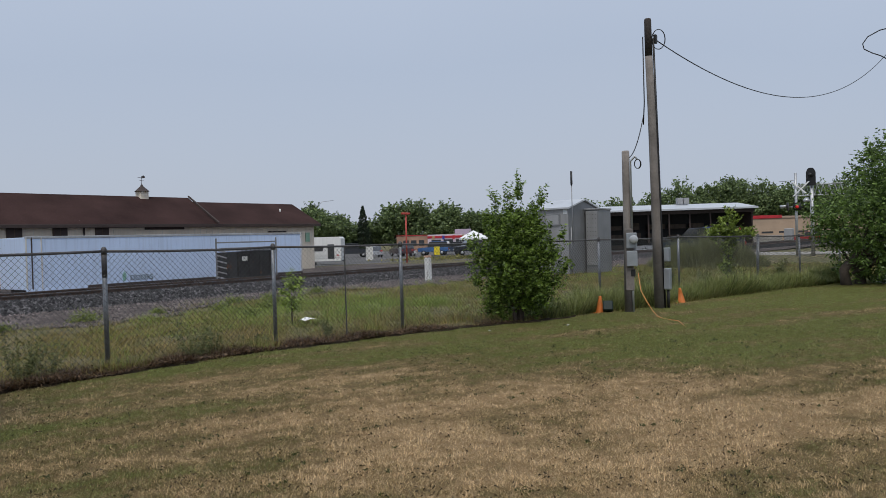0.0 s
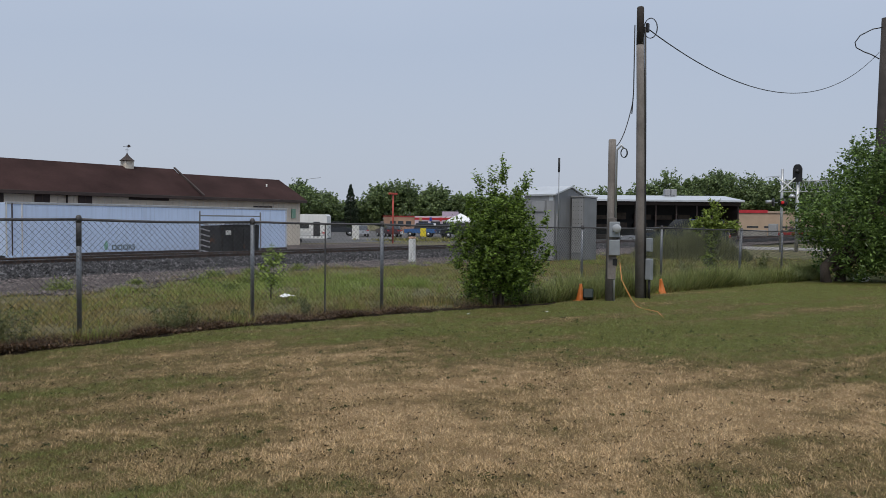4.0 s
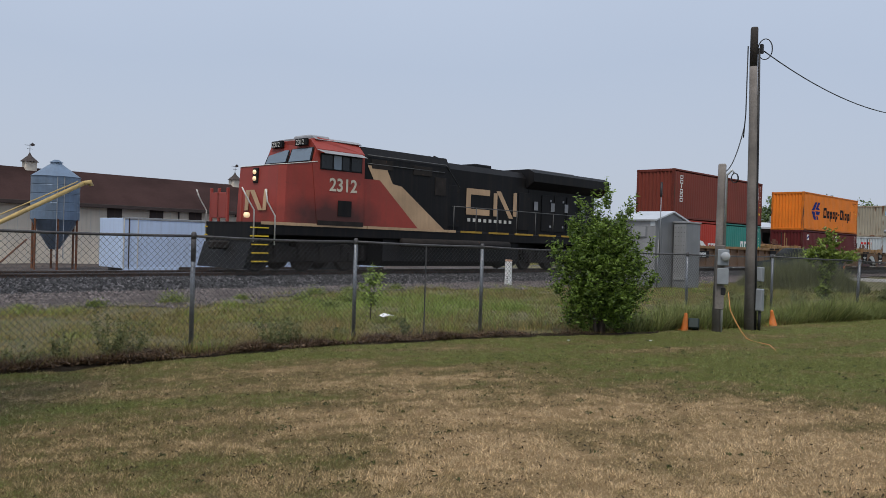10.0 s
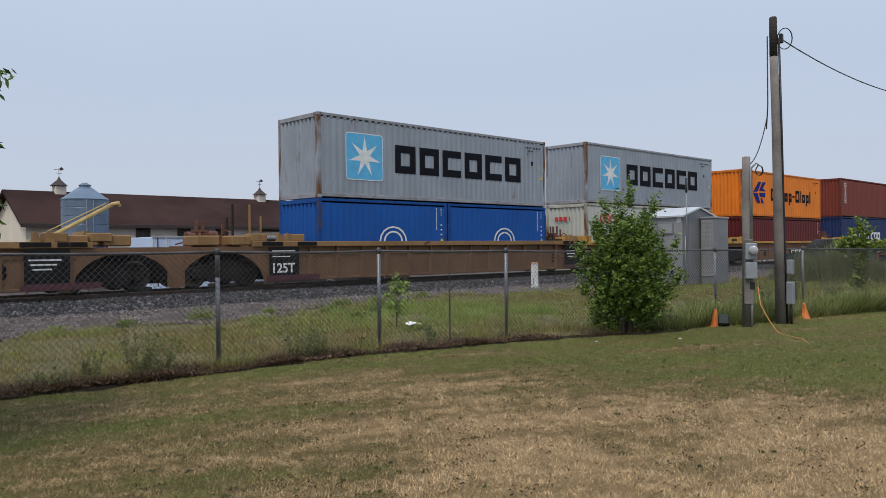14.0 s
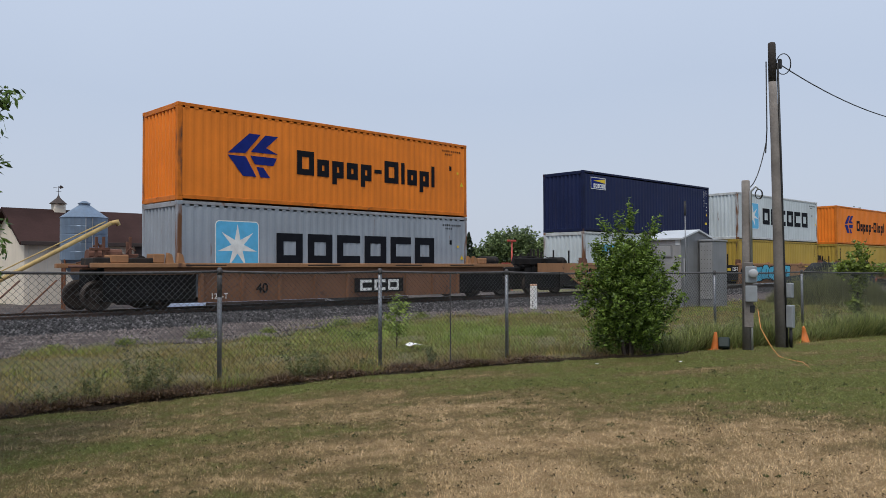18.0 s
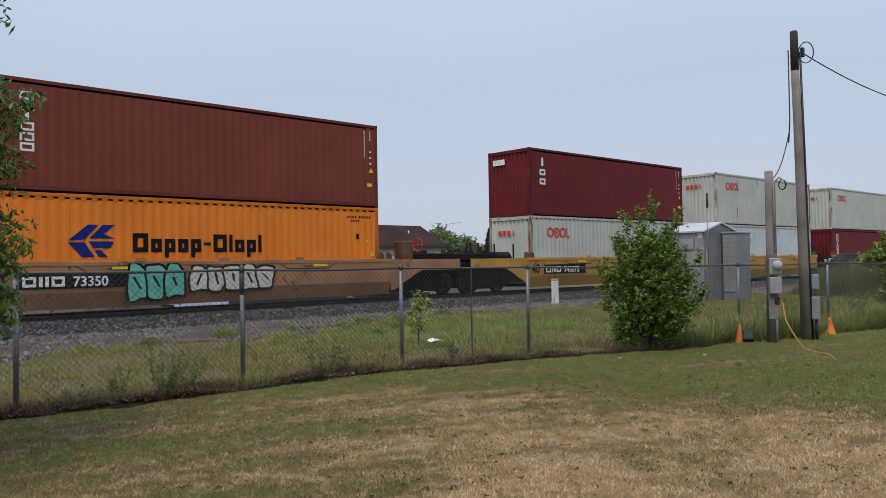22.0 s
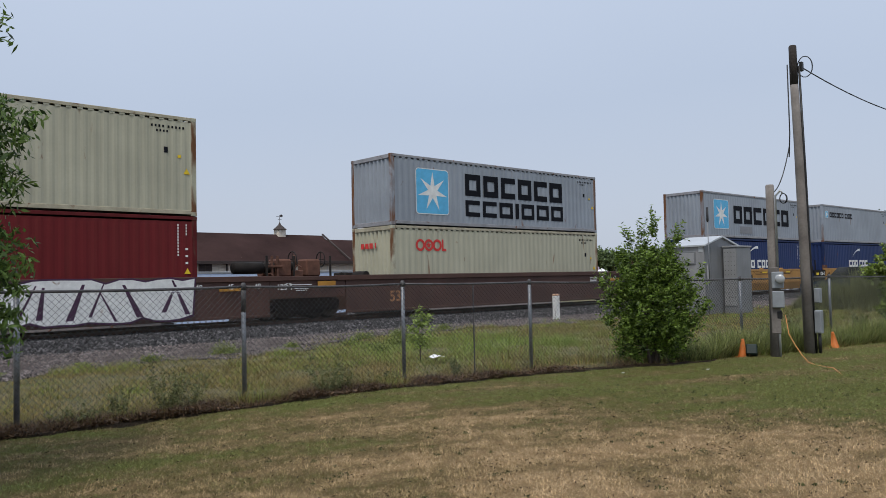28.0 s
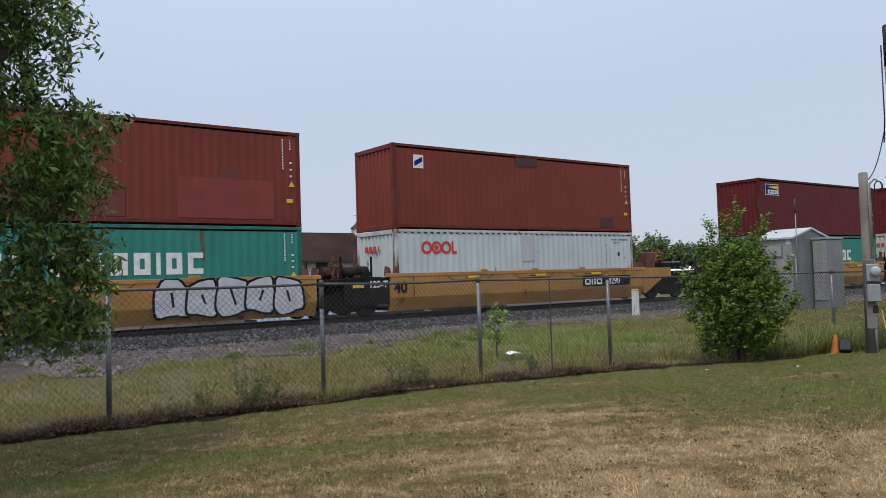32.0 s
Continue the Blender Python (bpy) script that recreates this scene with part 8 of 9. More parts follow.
        for x, nm in ((-2.95, "tall"), (-2.35, "tall"), (-2.6, "short"), (-1.95, "short")):
            part("stanchion", c[nm], M_TRUCK if x < -2.5 else pc, car, at=(x, -0.8 if x != -2.6 else 0.2, 0))
        # black box added behind each wheel arch so no light shows through
        for x in (-3.4, 15.6):
            part("end_sill", c["arch_backing"], M_CARBLACK, car, at=(x, 0, 0))
        for x0 in (-2.3, -1.0, 13.1, 14.0):
            part("chord_cover", MB().box(x0, x0 + 0.75, -1.482, -1.474, 1.30, 1.43, 0.003), M_CARBLACK, car, "black chord cover")
        for x0 in (-2.6, -1.2, 13.75, 14.9):
            part("box_step", MB().box(x0, x0 + 0.55, -1.36, -0.9, 1.445, 1.68, 0.02), pc, car, "painted raised box")
        for me, mt in ((c["rib_plate"], p), (c["rib_upper"], p), (c["rib_ledge"], p), (c["rib_chord"], pc), (c["rib_sill"], p)):
            part(me.name.split(".")[0], me, mt, car)
            part(me.name.split(".")[0], mirrored(me), mt, car)
        for i in range(15):
            part("rib", c["rib"], p, car, at=(-1.55 + i * 1.09, 0, 0))
            part("gusset", c["gusset"], p, car, at=(-1.55 + i * 1.09, 0, 0))
        for x0 in (-2.05, 13.2):
            part("black_panel", MB().box(x0, x0 + 1.1, -1.475, -1.462, 0.19, 1.26), M_CARBLACK, car, "black lettering panel")
            part("red_band", MB().box(x0 - 0.1, x0 + 1.9, -1.4785, -1.4755, 0.19, 0.36), M_PLUM, car, "plum red lower band")
        m = MB()
        for i in range(3):
            plate(m, 13.3 + 0.05 * i, 14.1 - 0.12 * i, 0.95 - 0.12 * i, 0.99 - 0.12 * i, -1.478)
            plate(m, -1.95, -1.1 - 0.1 * i, 1.12 - 0.09 * i, 1.15 - 0.09 * i, -1.478)
        part("stencil_bars", m, M_WHITE, car, "white stencil bars")
        part("number", text_mesh("125T", 0.42), M_WHITE, car, "white stencilled code", at=(-2.0, -1.479, 0.45))
        for x in (-1.4, 13.7):
            part("container_guide", c["guide"], pc, car, at=(x, 0, 0))
    else:
        for me, mt in ((c["side"], p), (c["chord"], p)):
            part(me.name.split(".")[0], me, mt, car)
            part(me.name.split(".")[0], mirrored(me), mt, car)
        part("container_guide", c["guide"], M_RUSTBOX, car, "rusty container guide", at=(-0.2, 0, -0.06))
        part("container_guide", c["guide"], M_RUSTBOX, car, "rusty container guide", at=(12.4, 0, -0.06))
        for x in (1.9, 5.0, 8.0):
            part("weld_line", MB().add([(x, -1.4415, 1.33), (x + 0.04, -1.4415, 1.33), (x + 0.36, -1.4415, 1.15), (x + 0.36, -1.4415, 1.12)], [(0, 3, 2, 1)]), M_TRUCK, car, "dark weld seam")
            part("weld_line", MB().box(x + 0.36, x + 1.9, -1.4425, -1.4405, 1.12, 1.15), M_TRUCK, car, "dark weld seam")
            part("weld_line", MB().add([(x + 2.25, -1.4415, 1.33), (x + 2.21, -1.4415, 1.33), (x + 1.9, -1.4415, 1.15), (x + 1.9, -1.4415, 1.12)], [(0, 1, 2, 3)]), M_TRUCK, car, "dark weld seam")
            part("stencil_bar", MB().box(x + 0.9, x + 1.3, -1.4425, -1.4415, 1.2, 1.23), M_TRUCK, car)
        part("weld_line", MB().box(0.56, 0.59, -1.4425, -1.4405, 0.65, 1.30), M_TRUCK, car, "dark weld seam")
        part("flank_patch", MB().add([(7.2, -1.4225, 0.62), (9.4, -1.4225, 0.62), (9.4, -1.290, 0.24), (7.2, -1.290, 0.24)], [(0, 3, 2, 1)]), mat("primer_" + colour, tuple(0.75 * q + 0.03 for q in CAR_COL[colour]), 0.75, var=0.2, scale=1.2, streak=0.4), car, "duller repaired flank plate")
        part("end_platform", c["end_black"], M_CARBLACK, car)
        part("end_platform", mirrored(c["end_black"]), M_CARBLACK, car)
        e2 = part("end_platform", c["end_black"], M_CARBLACK, car, at=(12.2, 0, 0))
        e2.rotation_euler = (0, 0, math.pi)
        part("walkway", c["walk"], M_CARBLACK, car)
        part("number", text_mesh("125-T", 0.30), M_WHITE, car, "white stencilled code", at=(-1.15, -1.386, 0.98))
        part("size_number", text_mesh("40", 0.52), M_BLACK, car, "black stencilled size number", at=(-0.22, -1.447, 0.78))
        m = MB()
        plate(m, -1.75, -1.35, 0.98, 1.14, -1.384)
        part("yellow_label", m, M_YEL, car, "yellow label on the black end")
    if ribbed == 2:
        bogie(car, -1.2)
        part("brake_gear", c["boxes"], M_TRUCK, car, at=(-1.4, 0, -0.1))
        if right_gap >= 16.6:
            bogie(car, 13.8)
            part("air_reservoir", c["reservoir"], M_TRUCK, car, at=(14.2, -0.5, 1.5))
    elif ribbed == 0 and left_gap < 16.6:
        bogie(car, -1.8)
    elif ribbed != 3:
        bogie(car, -2.55 if not ribbed else -3.4)
        if ribbed:
            part("wheel_arch_plate", c["arch_plate"], p, car, at=(-3.6, 0, 0))
        else:
            part("end_frame", c["dark_end"], M_CARBLACK, car, at=(-2.2, 0, 0))
        part("equipment_box", c["boxes"], pc if ribbed else M_CARBLACK, car, at=(-3.4 if ribbed else -3.0, 0, 0))
        part("coupler", c["coupler"], M_TRUCK, car, at=(-left_gap / 2 + 6.6 + 0.2, 0, 0))
    if right_gap >= 16.6 and ribbed < 2:
        bogie(car, 14.75 if not ribbed else 15.4)
        if ribbed:
            part("wheel_arch_plate", c["arch_plate"], p, car, at=(15.75, 0, 0))
        part("equipment_box", c["boxes"], pc if ribbed else M_CARBLACK, car, at=(15.1, 0, 0))
        cp = part("coupler", c["coupler"], M_TRUCK, car, at=(12.19 + right_gap / 2 - 6.6 + 0.2, 0, 0))
        cp.rotation_euler = (0, 0, math.pi)
    part("brake_gear", c["brake"], M_TRUCK, car, at=(-0.5, 0, 0))
    rig_x = {0: -1.5 if left_gap < 16.6 else -2.7, 1: -3.5, 2: -1.5, 3: -4.0}[ribbed]
    rig_m = M_RUSTBOX if ribbed or colour == "amber" else M_TRUCK
    rig = part("brake_rigging", c["rig"], rig_m, car, "grimy brake rigging on the car end", at=(rig_x, 0, 0.12 if ribbed else 0.05))
    for me in c["rig_pieces"]:
        part(me.name.split(".")[0], me, rig_m, rig)
    if not ribbed:
        for gap, x0, s in ((left_gap, -0.36, -1), (right_gap, 12.55, 1)):
            if gap >= 16.6:
                xe = x0 + s * ((gap - 12.19) / 2 - 0.42)
                xs = x0 + s * 1.9 if colour == "amber" else xe - s * 0.25
                part("end_side", MB().prism([(xs, 1.0), (x0 + s * 1.45, 1.0), (x0 + s * 1.25, 0.92), (x0 + s * 0.15, 0.33), (x0, 0.30), (x0, 1.40), (xs, 1.40)][::s], "y", -1.44, -1.40), p, car, "painted side sheet over the end bogie")
                part("draft_sill", MB().box(min(x0, xe), max(x0, xe), -0.42, 0.42, 0.42, 1.12, 0.03), M_CARBLACK, car)
                part("end_deck", MB().box(min(x0, xe), max(x0, xe), -1.25, 1.25, 1.13, 1.22, 0.02), M_CARBLACK, car)
                part("end_skirt", MB().box(min(x0, xe), max(x0, xe), -1.30, -1.26, 0.86, 1.24, 0.01), M_CARBLACK, car)
        for x in (2.9, 6.2, 9.3):
            part("reflector", MB().box(x, x + 0.55, -1.4495, -1.4415, 1.20, 1.27, 0.002), M_YEL, car, "yellow reflector strip")
        for x in (3.5, 6.0, 8.6):
            part("raised_lug", MB().prism([(x, 1.42), (x + 0.36, 1.42), (x + 0.30, 1.50), (x + 0.06, 1.50)], "y", -1.45, -1.36), p, car)
        part("air_reservoir", c["reservoir"], M_TRUCK, car, at=(-1.2, -0.5, 1.5))
        for x, nm in ((-1.9, "short"), (-0.75, "short")):
            part("stanchion", c[nm], M_CARBLACK, car, at=(x, -0.9, -0.25))
        if right_gap >= 16.6:
            part("brake_wheel", c["brake_wheel"], M_RED, car, "red brake wheel", at=(14.6, -0.55, 1.95))
            part("brake_housing", MB().box(13.6, 14.1, -0.9, -0.3, 1.35, 2.1, 0.05), M_RUSTBOX, car, "rusty brake housing")
            part("end_frame", c["dark_end"], M_CARBLACK, car, at=(14.6, 0, 0))
    if number:
        x = (1.4 if ribbed == 1 else 4.4) if ribbed else {"r": 8.9, "m": 2.2}.get(size_text, 0.7)
        y = -1.468 if ribbed in (1, 3) else (-1.43 if ribbed else -1.452)
        part("number_panel", MB().box(x - 0.12, x + 2.75, y + 0.004, y + 0.012, 0.72, 1.12), M_CARBLACK, car, "black number panel")
        word(car, "OIIO", x, x + 1.0, 0.78, 0.26, M_WHITE, "white block marking", y)
        part("car_number", text_mesh(number, 0.36), M_WHITE, car, "white car number", at=(x + 1.2, y, 0.78))
    if ribbed == 1:
        part("size_number", text_mesh("53", 0.50), M_CARBLACK, car, "dark stencilled size number", at=(12.35, -1.405, 0.50))
    rides(car, pos, RAIL_Z)
    return car


M_SILVERPAINT = mat("silver_spray_paint", (0.50, 0.50, 0.54), 0.5, var=0.15, scale=3)
M_CYAN = mat("cyan_spray_paint", (0.05, 0.35, 0.50), 0.55, var=0.2, scale=3)
M_MINT = mat("green_spray_paint", (0.12, 0.42, 0.34), 0.55, var=0.25, scale=3)
M_PALE = mat("pale_spray_paint", (0.55, 0.52, 0.45), 0.6, var=0.2, scale=4)
M_DKRED = mat("dark_red_marking", (0.22, 0.03, 0.025), 0.6, var=0.2, scale=4)


def graffiti(car, x0, x1, z0, z1, fill, line, n, seed, y=-1.452):
    """Sprayed bubble shapes without words: fat overlapping blobs on one dark outline, with a few thin strokes."""
    r = random.Random(seed)
    w = (x1 - x0) / n

    def blob(cx, cz, rx, rz, rot, yy):
        vs = [(cx, yy, cz)]
        for k in range(22):
            q = 2 * math.pi * k / 22
            wob = 1 + 0.10 * math.sin(3 * q + rot) + 0.06 * math.sin(5 * q + 2 * rot)
            ex = abs(math.cos(q)) ** 0.6 * (1 if math.cos(q) > 0 else -1)
            ez = abs(math.sin(q)) ** 0.6 * (1 if math.sin(q) > 0 else -1)
            vs.append((cx + ex * rx * wob, yy, min(max(cz + ez * rz * wob, z0), z1)))
        return MB().add(vs, [(0, 1 + k, 1 + (k + 1) % 22) for k in range(22)])

    for i in range(n):
        cx, cz = x0 + w * (i + 0.5), (z0 + z1) / 2 + r.uniform(-0.04, 0.04)
        rot, rx, rz = r.uniform(0, 6.28), w * r.uniform(0.58, 0.68), (z1 - z0) * r.uniform(0.46, 0.52)
        yy = y - 0.003 * i
        part("paint_outline", blob(cx, cz, rx, rz, rot, yy), line, car, "dark spray-painted outline")
        part("paint_blob", blob(cx, cz, rx - 0.07, rz - 0.07, rot, yy - 0.001), fill, car, "spray-painted bubble shape")
        a, b = r.uniform(-0.2, 0.2) * w, r.uniform(0.10, 0.22) * (z1 - z0)
        t = 0.035
        part("paint_stroke", MB().add([(cx - a - t, yy - 0.002, cz - b), (cx - a + t, yy - 0.002, cz - b), (cx + a + t * 1.6, yy - 0.002, cz + b), (cx + a - t * 0.6, yy - 0.002, cz + b)], [(0, 1, 2, 3)]), line, car, "thin dark spray stroke")


def band_paint(car, x0, x1, z0, z1, fill, line, seed, y):
    """A wide pale sprayed band with a ragged edge and slanting dark strokes."""
    r = random.Random(seed)
    n = 14
    for grow, mt, yy, nm, lab in ((0.05, line, y, "paint_outline", "dark purple sprayed edge"), (0.0, fill, y - 0.001, "paint_band", "wide white sprayed band")):
        rr = random.Random(seed)
        top = [z1 + grow - (0.16 if k % 3 == 1 else 0.03) * rr.random() for k in range(n + 1)]
        bot = [z0 - grow + (0.14 if k % 4 == 2 else 0.03) * rr.random() for k in range(n + 1)]
        xs = [x0 - grow + (x1 - x0 + 2 * grow) * k / n for k in range(n + 1)]
        vs = [(x, yy, z) for x, z in zip(xs, bot)] + [(x + 0.08, yy, z) for x, z in zip(xs, top)]
        part(nm, MB().add(vs, [(k, k + 1, n + 2 + k, n + 1 + k) for k in range(n)]), mt, car, lab)
    for k in range(8):
        x = x0 + (x1 - x0) * (k + 0.6 + r.uniform(-0.2, 0.2)) / 8
        d, t, za, zb = r.choice((-0.45, 0.35, 0.5, 0.1)), r.uniform(0.04, 0.10), z0 + r.uniform(0.02, 0.25), z1 - r.uniform(0.02, 0.3)
        part("paint_stroke", MB().add([(x - t, y - 0.002, za), (x + t, y - 0.002, za), (x + d + t * 0.4, y - 0.002, zb), (x + d - t * 0.4, y - 0.002, zb)], [(0, 1, 2, 3)]), line, car, "dark purple slanting stroke")


M_PURPLE = mat("purple_spray_paint", (0.055, 0.018, 0.05), 0.6, var=0.2, scale=4)


def owner_blocks(car, x0, x1, z0, h, material, y):
    for i, k in enumerate("CCO"):
        w = (x1 - x0) / 3
        word(car, k, x0 + i * w, x0 + (i + 0.8) * w, z0, h, material, "faded block marking", y, thick=0.26)


POS = [0.0, 19.71, 39.23, 61.6, 76.85, 92.69, 108.73, 124.5, 144.5, 164.62, 180.41, 196.25, 211.59, 227.27, 247.61, 263.38, 278.99, 294.86, 310.68, 333.25, 352.3, 371.88, 393.72, 409.42, 425.11, 440.39, 456.0, 478.12, 493.9]
HC, ST = 2.896, 2.591
mk = marks_star_name
# per car: body colour, ribbed, chord, number, upper (colour, marks, height), lower (colour, marks, height) or two twenty-foot boxes
CARS = [
    ("brown", 1, "tan_brown", "789088", ("rust_red", marks_triton, HC), (("red", marks_red20), ("teal", marks_wide_white))),
    ("brown", 1, "tan_brown", "", ("orange", marks_arrow_name, HC), (("maroon", marks_square_badge), ("maroon", marks_square_badge))),
    ("brown", 1, "tan_brown", "", ("tan", marks_small_name, HC), (("white", marks_rings_20), ("blue", marks_blue20))),
    ("brown", 1, "tan_brown", "", ("grey", mk, HC), (("blue", marks_blue20), ("blue", marks_blue20))),
    ("rust", 2, "yellow", "", ("grey", mk, HC), ("cream", marks_rings, HC)),
    ("rust", 2, "yellow", "", ("orange", marks_arrow_name, HC), ("maroon", marks_square_badge, ST)),
    ("rust", 2, "yellow", "", ("rust_red", marks_triton, HC), ("cma_blue", marks_swoosh_wide, HC)),
    ("rust", 2, "yellow", "748190", ("orange", marks_arrow_name, HC), ("grey", marks_star_low, HC)),
    ("rust", 2, "ochre", "", ("orange", marks_arrow_name, HC), ("grey", marks_star_low, HC)),
    ("ochre", 0, "ochre", "733508", ("navy", marks_badge, HC), ("white", marks_star_low, ST)),
    ("ochre", 0, "ochre", "", ("white", mk, HC), ("mustard", marks_m, ST)),
    ("ochre", 0, "ochre", "", ("orange", marks_arrow_name, HC), ("mustard", marks_m, ST)),
    ("ochre", 0, "ochre", "", ("orange", marks_arrow_name, HC), ("maroon", marks_three, HC)),
    ("ochre", 0, "ochre", "73350", ("rust_red", marks_triton, HC), ("orange", marks_arrow_low, HC)),
    ("yellow", 0, "yellow", "743075", ("dark_red", marks_three, HC), ("cream", marks_rings, HC)),
    ("yellow", 0, "yellow", "", ("cream", marks_rings, HC), ("white", marks_rings, HC)),
    ("yellow", 0, "yellow", "", ("cream", marks_rings, HC), ("dark_red", marks_triton, HC)),
    ("yellow", 0, "yellow", "", ("dark_red", marks_three, HC), ("cream", marks_rings, HC)),
    ("yellow", 0, "yellow", "", ("cream", marks_rings, HC), ("cream", marks_rings, HC)),
    ("yellow", 0, "yellow", "", ("teal", marks_wide_high, HC), ("dark_red", marks_three, HC)),
    ("dark_brown", 3, "dark_brown", "", ("pale_yellow", marks_rings, HC), ("dark_red", marks_square_badge, HC)),
    ("dark_brown", 3, "dark_brown", "", ("grey", marks_two_line, ST), ("pale_yellow", marks_rings, HC)),
    ("amber", 0, "amber", "742914", ("grey", mk, ST), ("cma_blue", marks_swoosh_name, HC)),
    ("amber", 0, "amber", "", ("grey", marks_small_name, ST), ("cma_blue", marks_swoosh_name, HC)),
    ("amber", 0, "amber", "", ("bright_blue", marks_plain, HC), ("maroon", marks_three, HC)),
    ("amber", 0, "amber", "", ("rust_red", marks_plain, HC), ("teal", marks_wide_white, ST)),
    ("amber", 0, "amber", "74290", ("rust_red", marks_square_badge, HC), ("white", marks_rings, ST)),
    ("amber", 0, "amber", "", ("maroon", marks_badge, HC), ("teal", marks_wide_white, ST)),
    ("amber", 0, "amber", "", ("maroon", marks_plain, HC), ("cream", marks_rings, HC)),
]
FLOOR_Z = RAIL_Z + 0.32
for i, (col, ribbed, chord, number, up, low) in enumerate(CARS):
    lg = POS[i] - POS[i - 1] if i else 20.0
    rg = POS[i + 1] - POS[i] if i < len(POS) - 1 else 20.0
    wc = well_car(POS[i], col, ribbed, chord, lg, rg, number, {26: "r", 22: "m"}.get(i, ""))
    if i in (4, 5, 6, 8):
        part("owner_panel", MB().box(6.35, 8.6, -1.432, -1.425, 0.36, 0.86), M_CARBLACK, wc, "black owner panel")
        owner_blocks(wc, 6.6, 8.5, 0.42, 0.38, M_WHITE, -1.436)
    if i in (12, 15, 16, 17, 18, 23):
        owner_blocks(wc, 5.2, 7.1, 0.66, 0.52, M_DKRED if i != 12 else M_CARBLACK, -1.452)
    if i == 10:
        graffiti(wc, 0.7, 6.8, 0.28, 1.34, M_CYAN, M_CARBLACK, 6, 3)
    if i == 9:
        graffiti(wc, 10.2, 11.8, 0.45, 1.36, M_MINT, M_CARBLACK, 2, 5)
        graffiti(wc, 7.6, 9.6, 0.6, 1.2, M_PALE, car_paint("ochre"), 4, 6)
    if i == 11:
        graffiti(wc, 3.0, 6.5, 0.5, 1.2, M_PALE, M_TRUCK, 5, 8)
    if i == 13:
        graffiti(wc, 3.3, 4.9, 0.28, 1.36, M_MINT, M_CARBLACK, 3, 9)
        graffiti(wc, 5.1, 7.8, 0.45, 1.3, M_PALE, M_TRUCK, 5, 10)
    if i == 16:
        graffiti(wc, 7.3, 11.3, 0.30, 1.36, M_PALE, M_CARBLACK, 5, 11)
    if i == 20:
        band_paint(wc, 6.9, 11.9, 0.24, 1.40, M_WHITE, M_PURPLE, 12, -1.476)
        graffiti(wc, 0.6, 5.0, 0.4, 1.25, M_SILVERPAINT, M_CARBLACK, 5, 14, -1.476)
    if i == 24:
        graffiti(wc, 3.1, 6.5, 0.24, 1.36, M_SILVERPAINT, M_CARBLACK, 3, 15)
    if i == 25:
        graffiti(wc, 7.7, 12.0, 0.28, 1.42, M_SILVERPAINT, M_CARBLACK, 5, 16)
    if isinstance(low[0], tuple):
        container(POS[i], FLOOR_Z, 6.058, ST, *low[0], False)
        container(POS[i] + 6.13, FLOOR_Z, 6.058, ST, *low[1], False)
        lh = ST
    else:
        container(POS[i], FLOOR_Z, 12.192, low[2], low[0], low[1], False)
        lh = low[2]
    container(POS[i], FLOOR_Z + lh + 0.012, 12.192, up[2], up[0], up[1], True)

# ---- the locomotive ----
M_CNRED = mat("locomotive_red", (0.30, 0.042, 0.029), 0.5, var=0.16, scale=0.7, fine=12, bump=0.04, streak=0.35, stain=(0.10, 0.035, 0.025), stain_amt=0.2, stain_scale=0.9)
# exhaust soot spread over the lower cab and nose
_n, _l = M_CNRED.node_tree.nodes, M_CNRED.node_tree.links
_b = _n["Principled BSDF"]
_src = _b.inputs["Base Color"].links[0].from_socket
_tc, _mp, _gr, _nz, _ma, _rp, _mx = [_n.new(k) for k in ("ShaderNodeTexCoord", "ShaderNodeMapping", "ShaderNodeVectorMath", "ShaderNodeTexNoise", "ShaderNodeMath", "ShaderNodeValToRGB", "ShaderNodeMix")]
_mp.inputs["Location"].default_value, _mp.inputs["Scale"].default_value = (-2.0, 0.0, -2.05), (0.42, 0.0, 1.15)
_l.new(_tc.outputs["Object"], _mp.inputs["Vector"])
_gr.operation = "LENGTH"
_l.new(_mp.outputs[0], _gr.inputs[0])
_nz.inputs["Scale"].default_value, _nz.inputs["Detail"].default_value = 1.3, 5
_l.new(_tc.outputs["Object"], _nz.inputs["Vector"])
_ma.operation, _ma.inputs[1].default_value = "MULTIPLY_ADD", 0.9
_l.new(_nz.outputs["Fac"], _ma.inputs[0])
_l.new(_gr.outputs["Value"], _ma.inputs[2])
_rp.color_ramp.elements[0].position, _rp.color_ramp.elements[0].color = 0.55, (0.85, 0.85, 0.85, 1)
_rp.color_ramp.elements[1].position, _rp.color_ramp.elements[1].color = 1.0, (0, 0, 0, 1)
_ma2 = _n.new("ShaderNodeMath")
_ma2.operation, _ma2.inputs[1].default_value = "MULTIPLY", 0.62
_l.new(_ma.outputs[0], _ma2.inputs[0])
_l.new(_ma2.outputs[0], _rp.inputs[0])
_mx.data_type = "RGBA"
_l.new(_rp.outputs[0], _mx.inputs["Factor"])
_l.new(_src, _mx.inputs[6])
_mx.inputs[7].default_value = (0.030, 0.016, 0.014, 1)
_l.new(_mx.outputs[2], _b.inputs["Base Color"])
M_CNBLACK = mat("locomotive_black", (0.007, 0.007, 0.008), 0.6, spec=0.2, var=0.3, scale=0.8, fine=12, bump=0.04, streak=0.2)
M_CNTAN = mat("faded_cream_stripe", (0.48, 0.32, 0.19), 0.6, var=0.2, scale=0.8, streak=0.4)
M_ROOFGREY = mat("cab_roof_grey", (0.27, 0.27, 0.28), 0.6, var=0.15, scale=1.5)
M_HANDRAIL = mat("white_handrail", (0.62, 0.60, 0.55), 0.5, var=0.15)
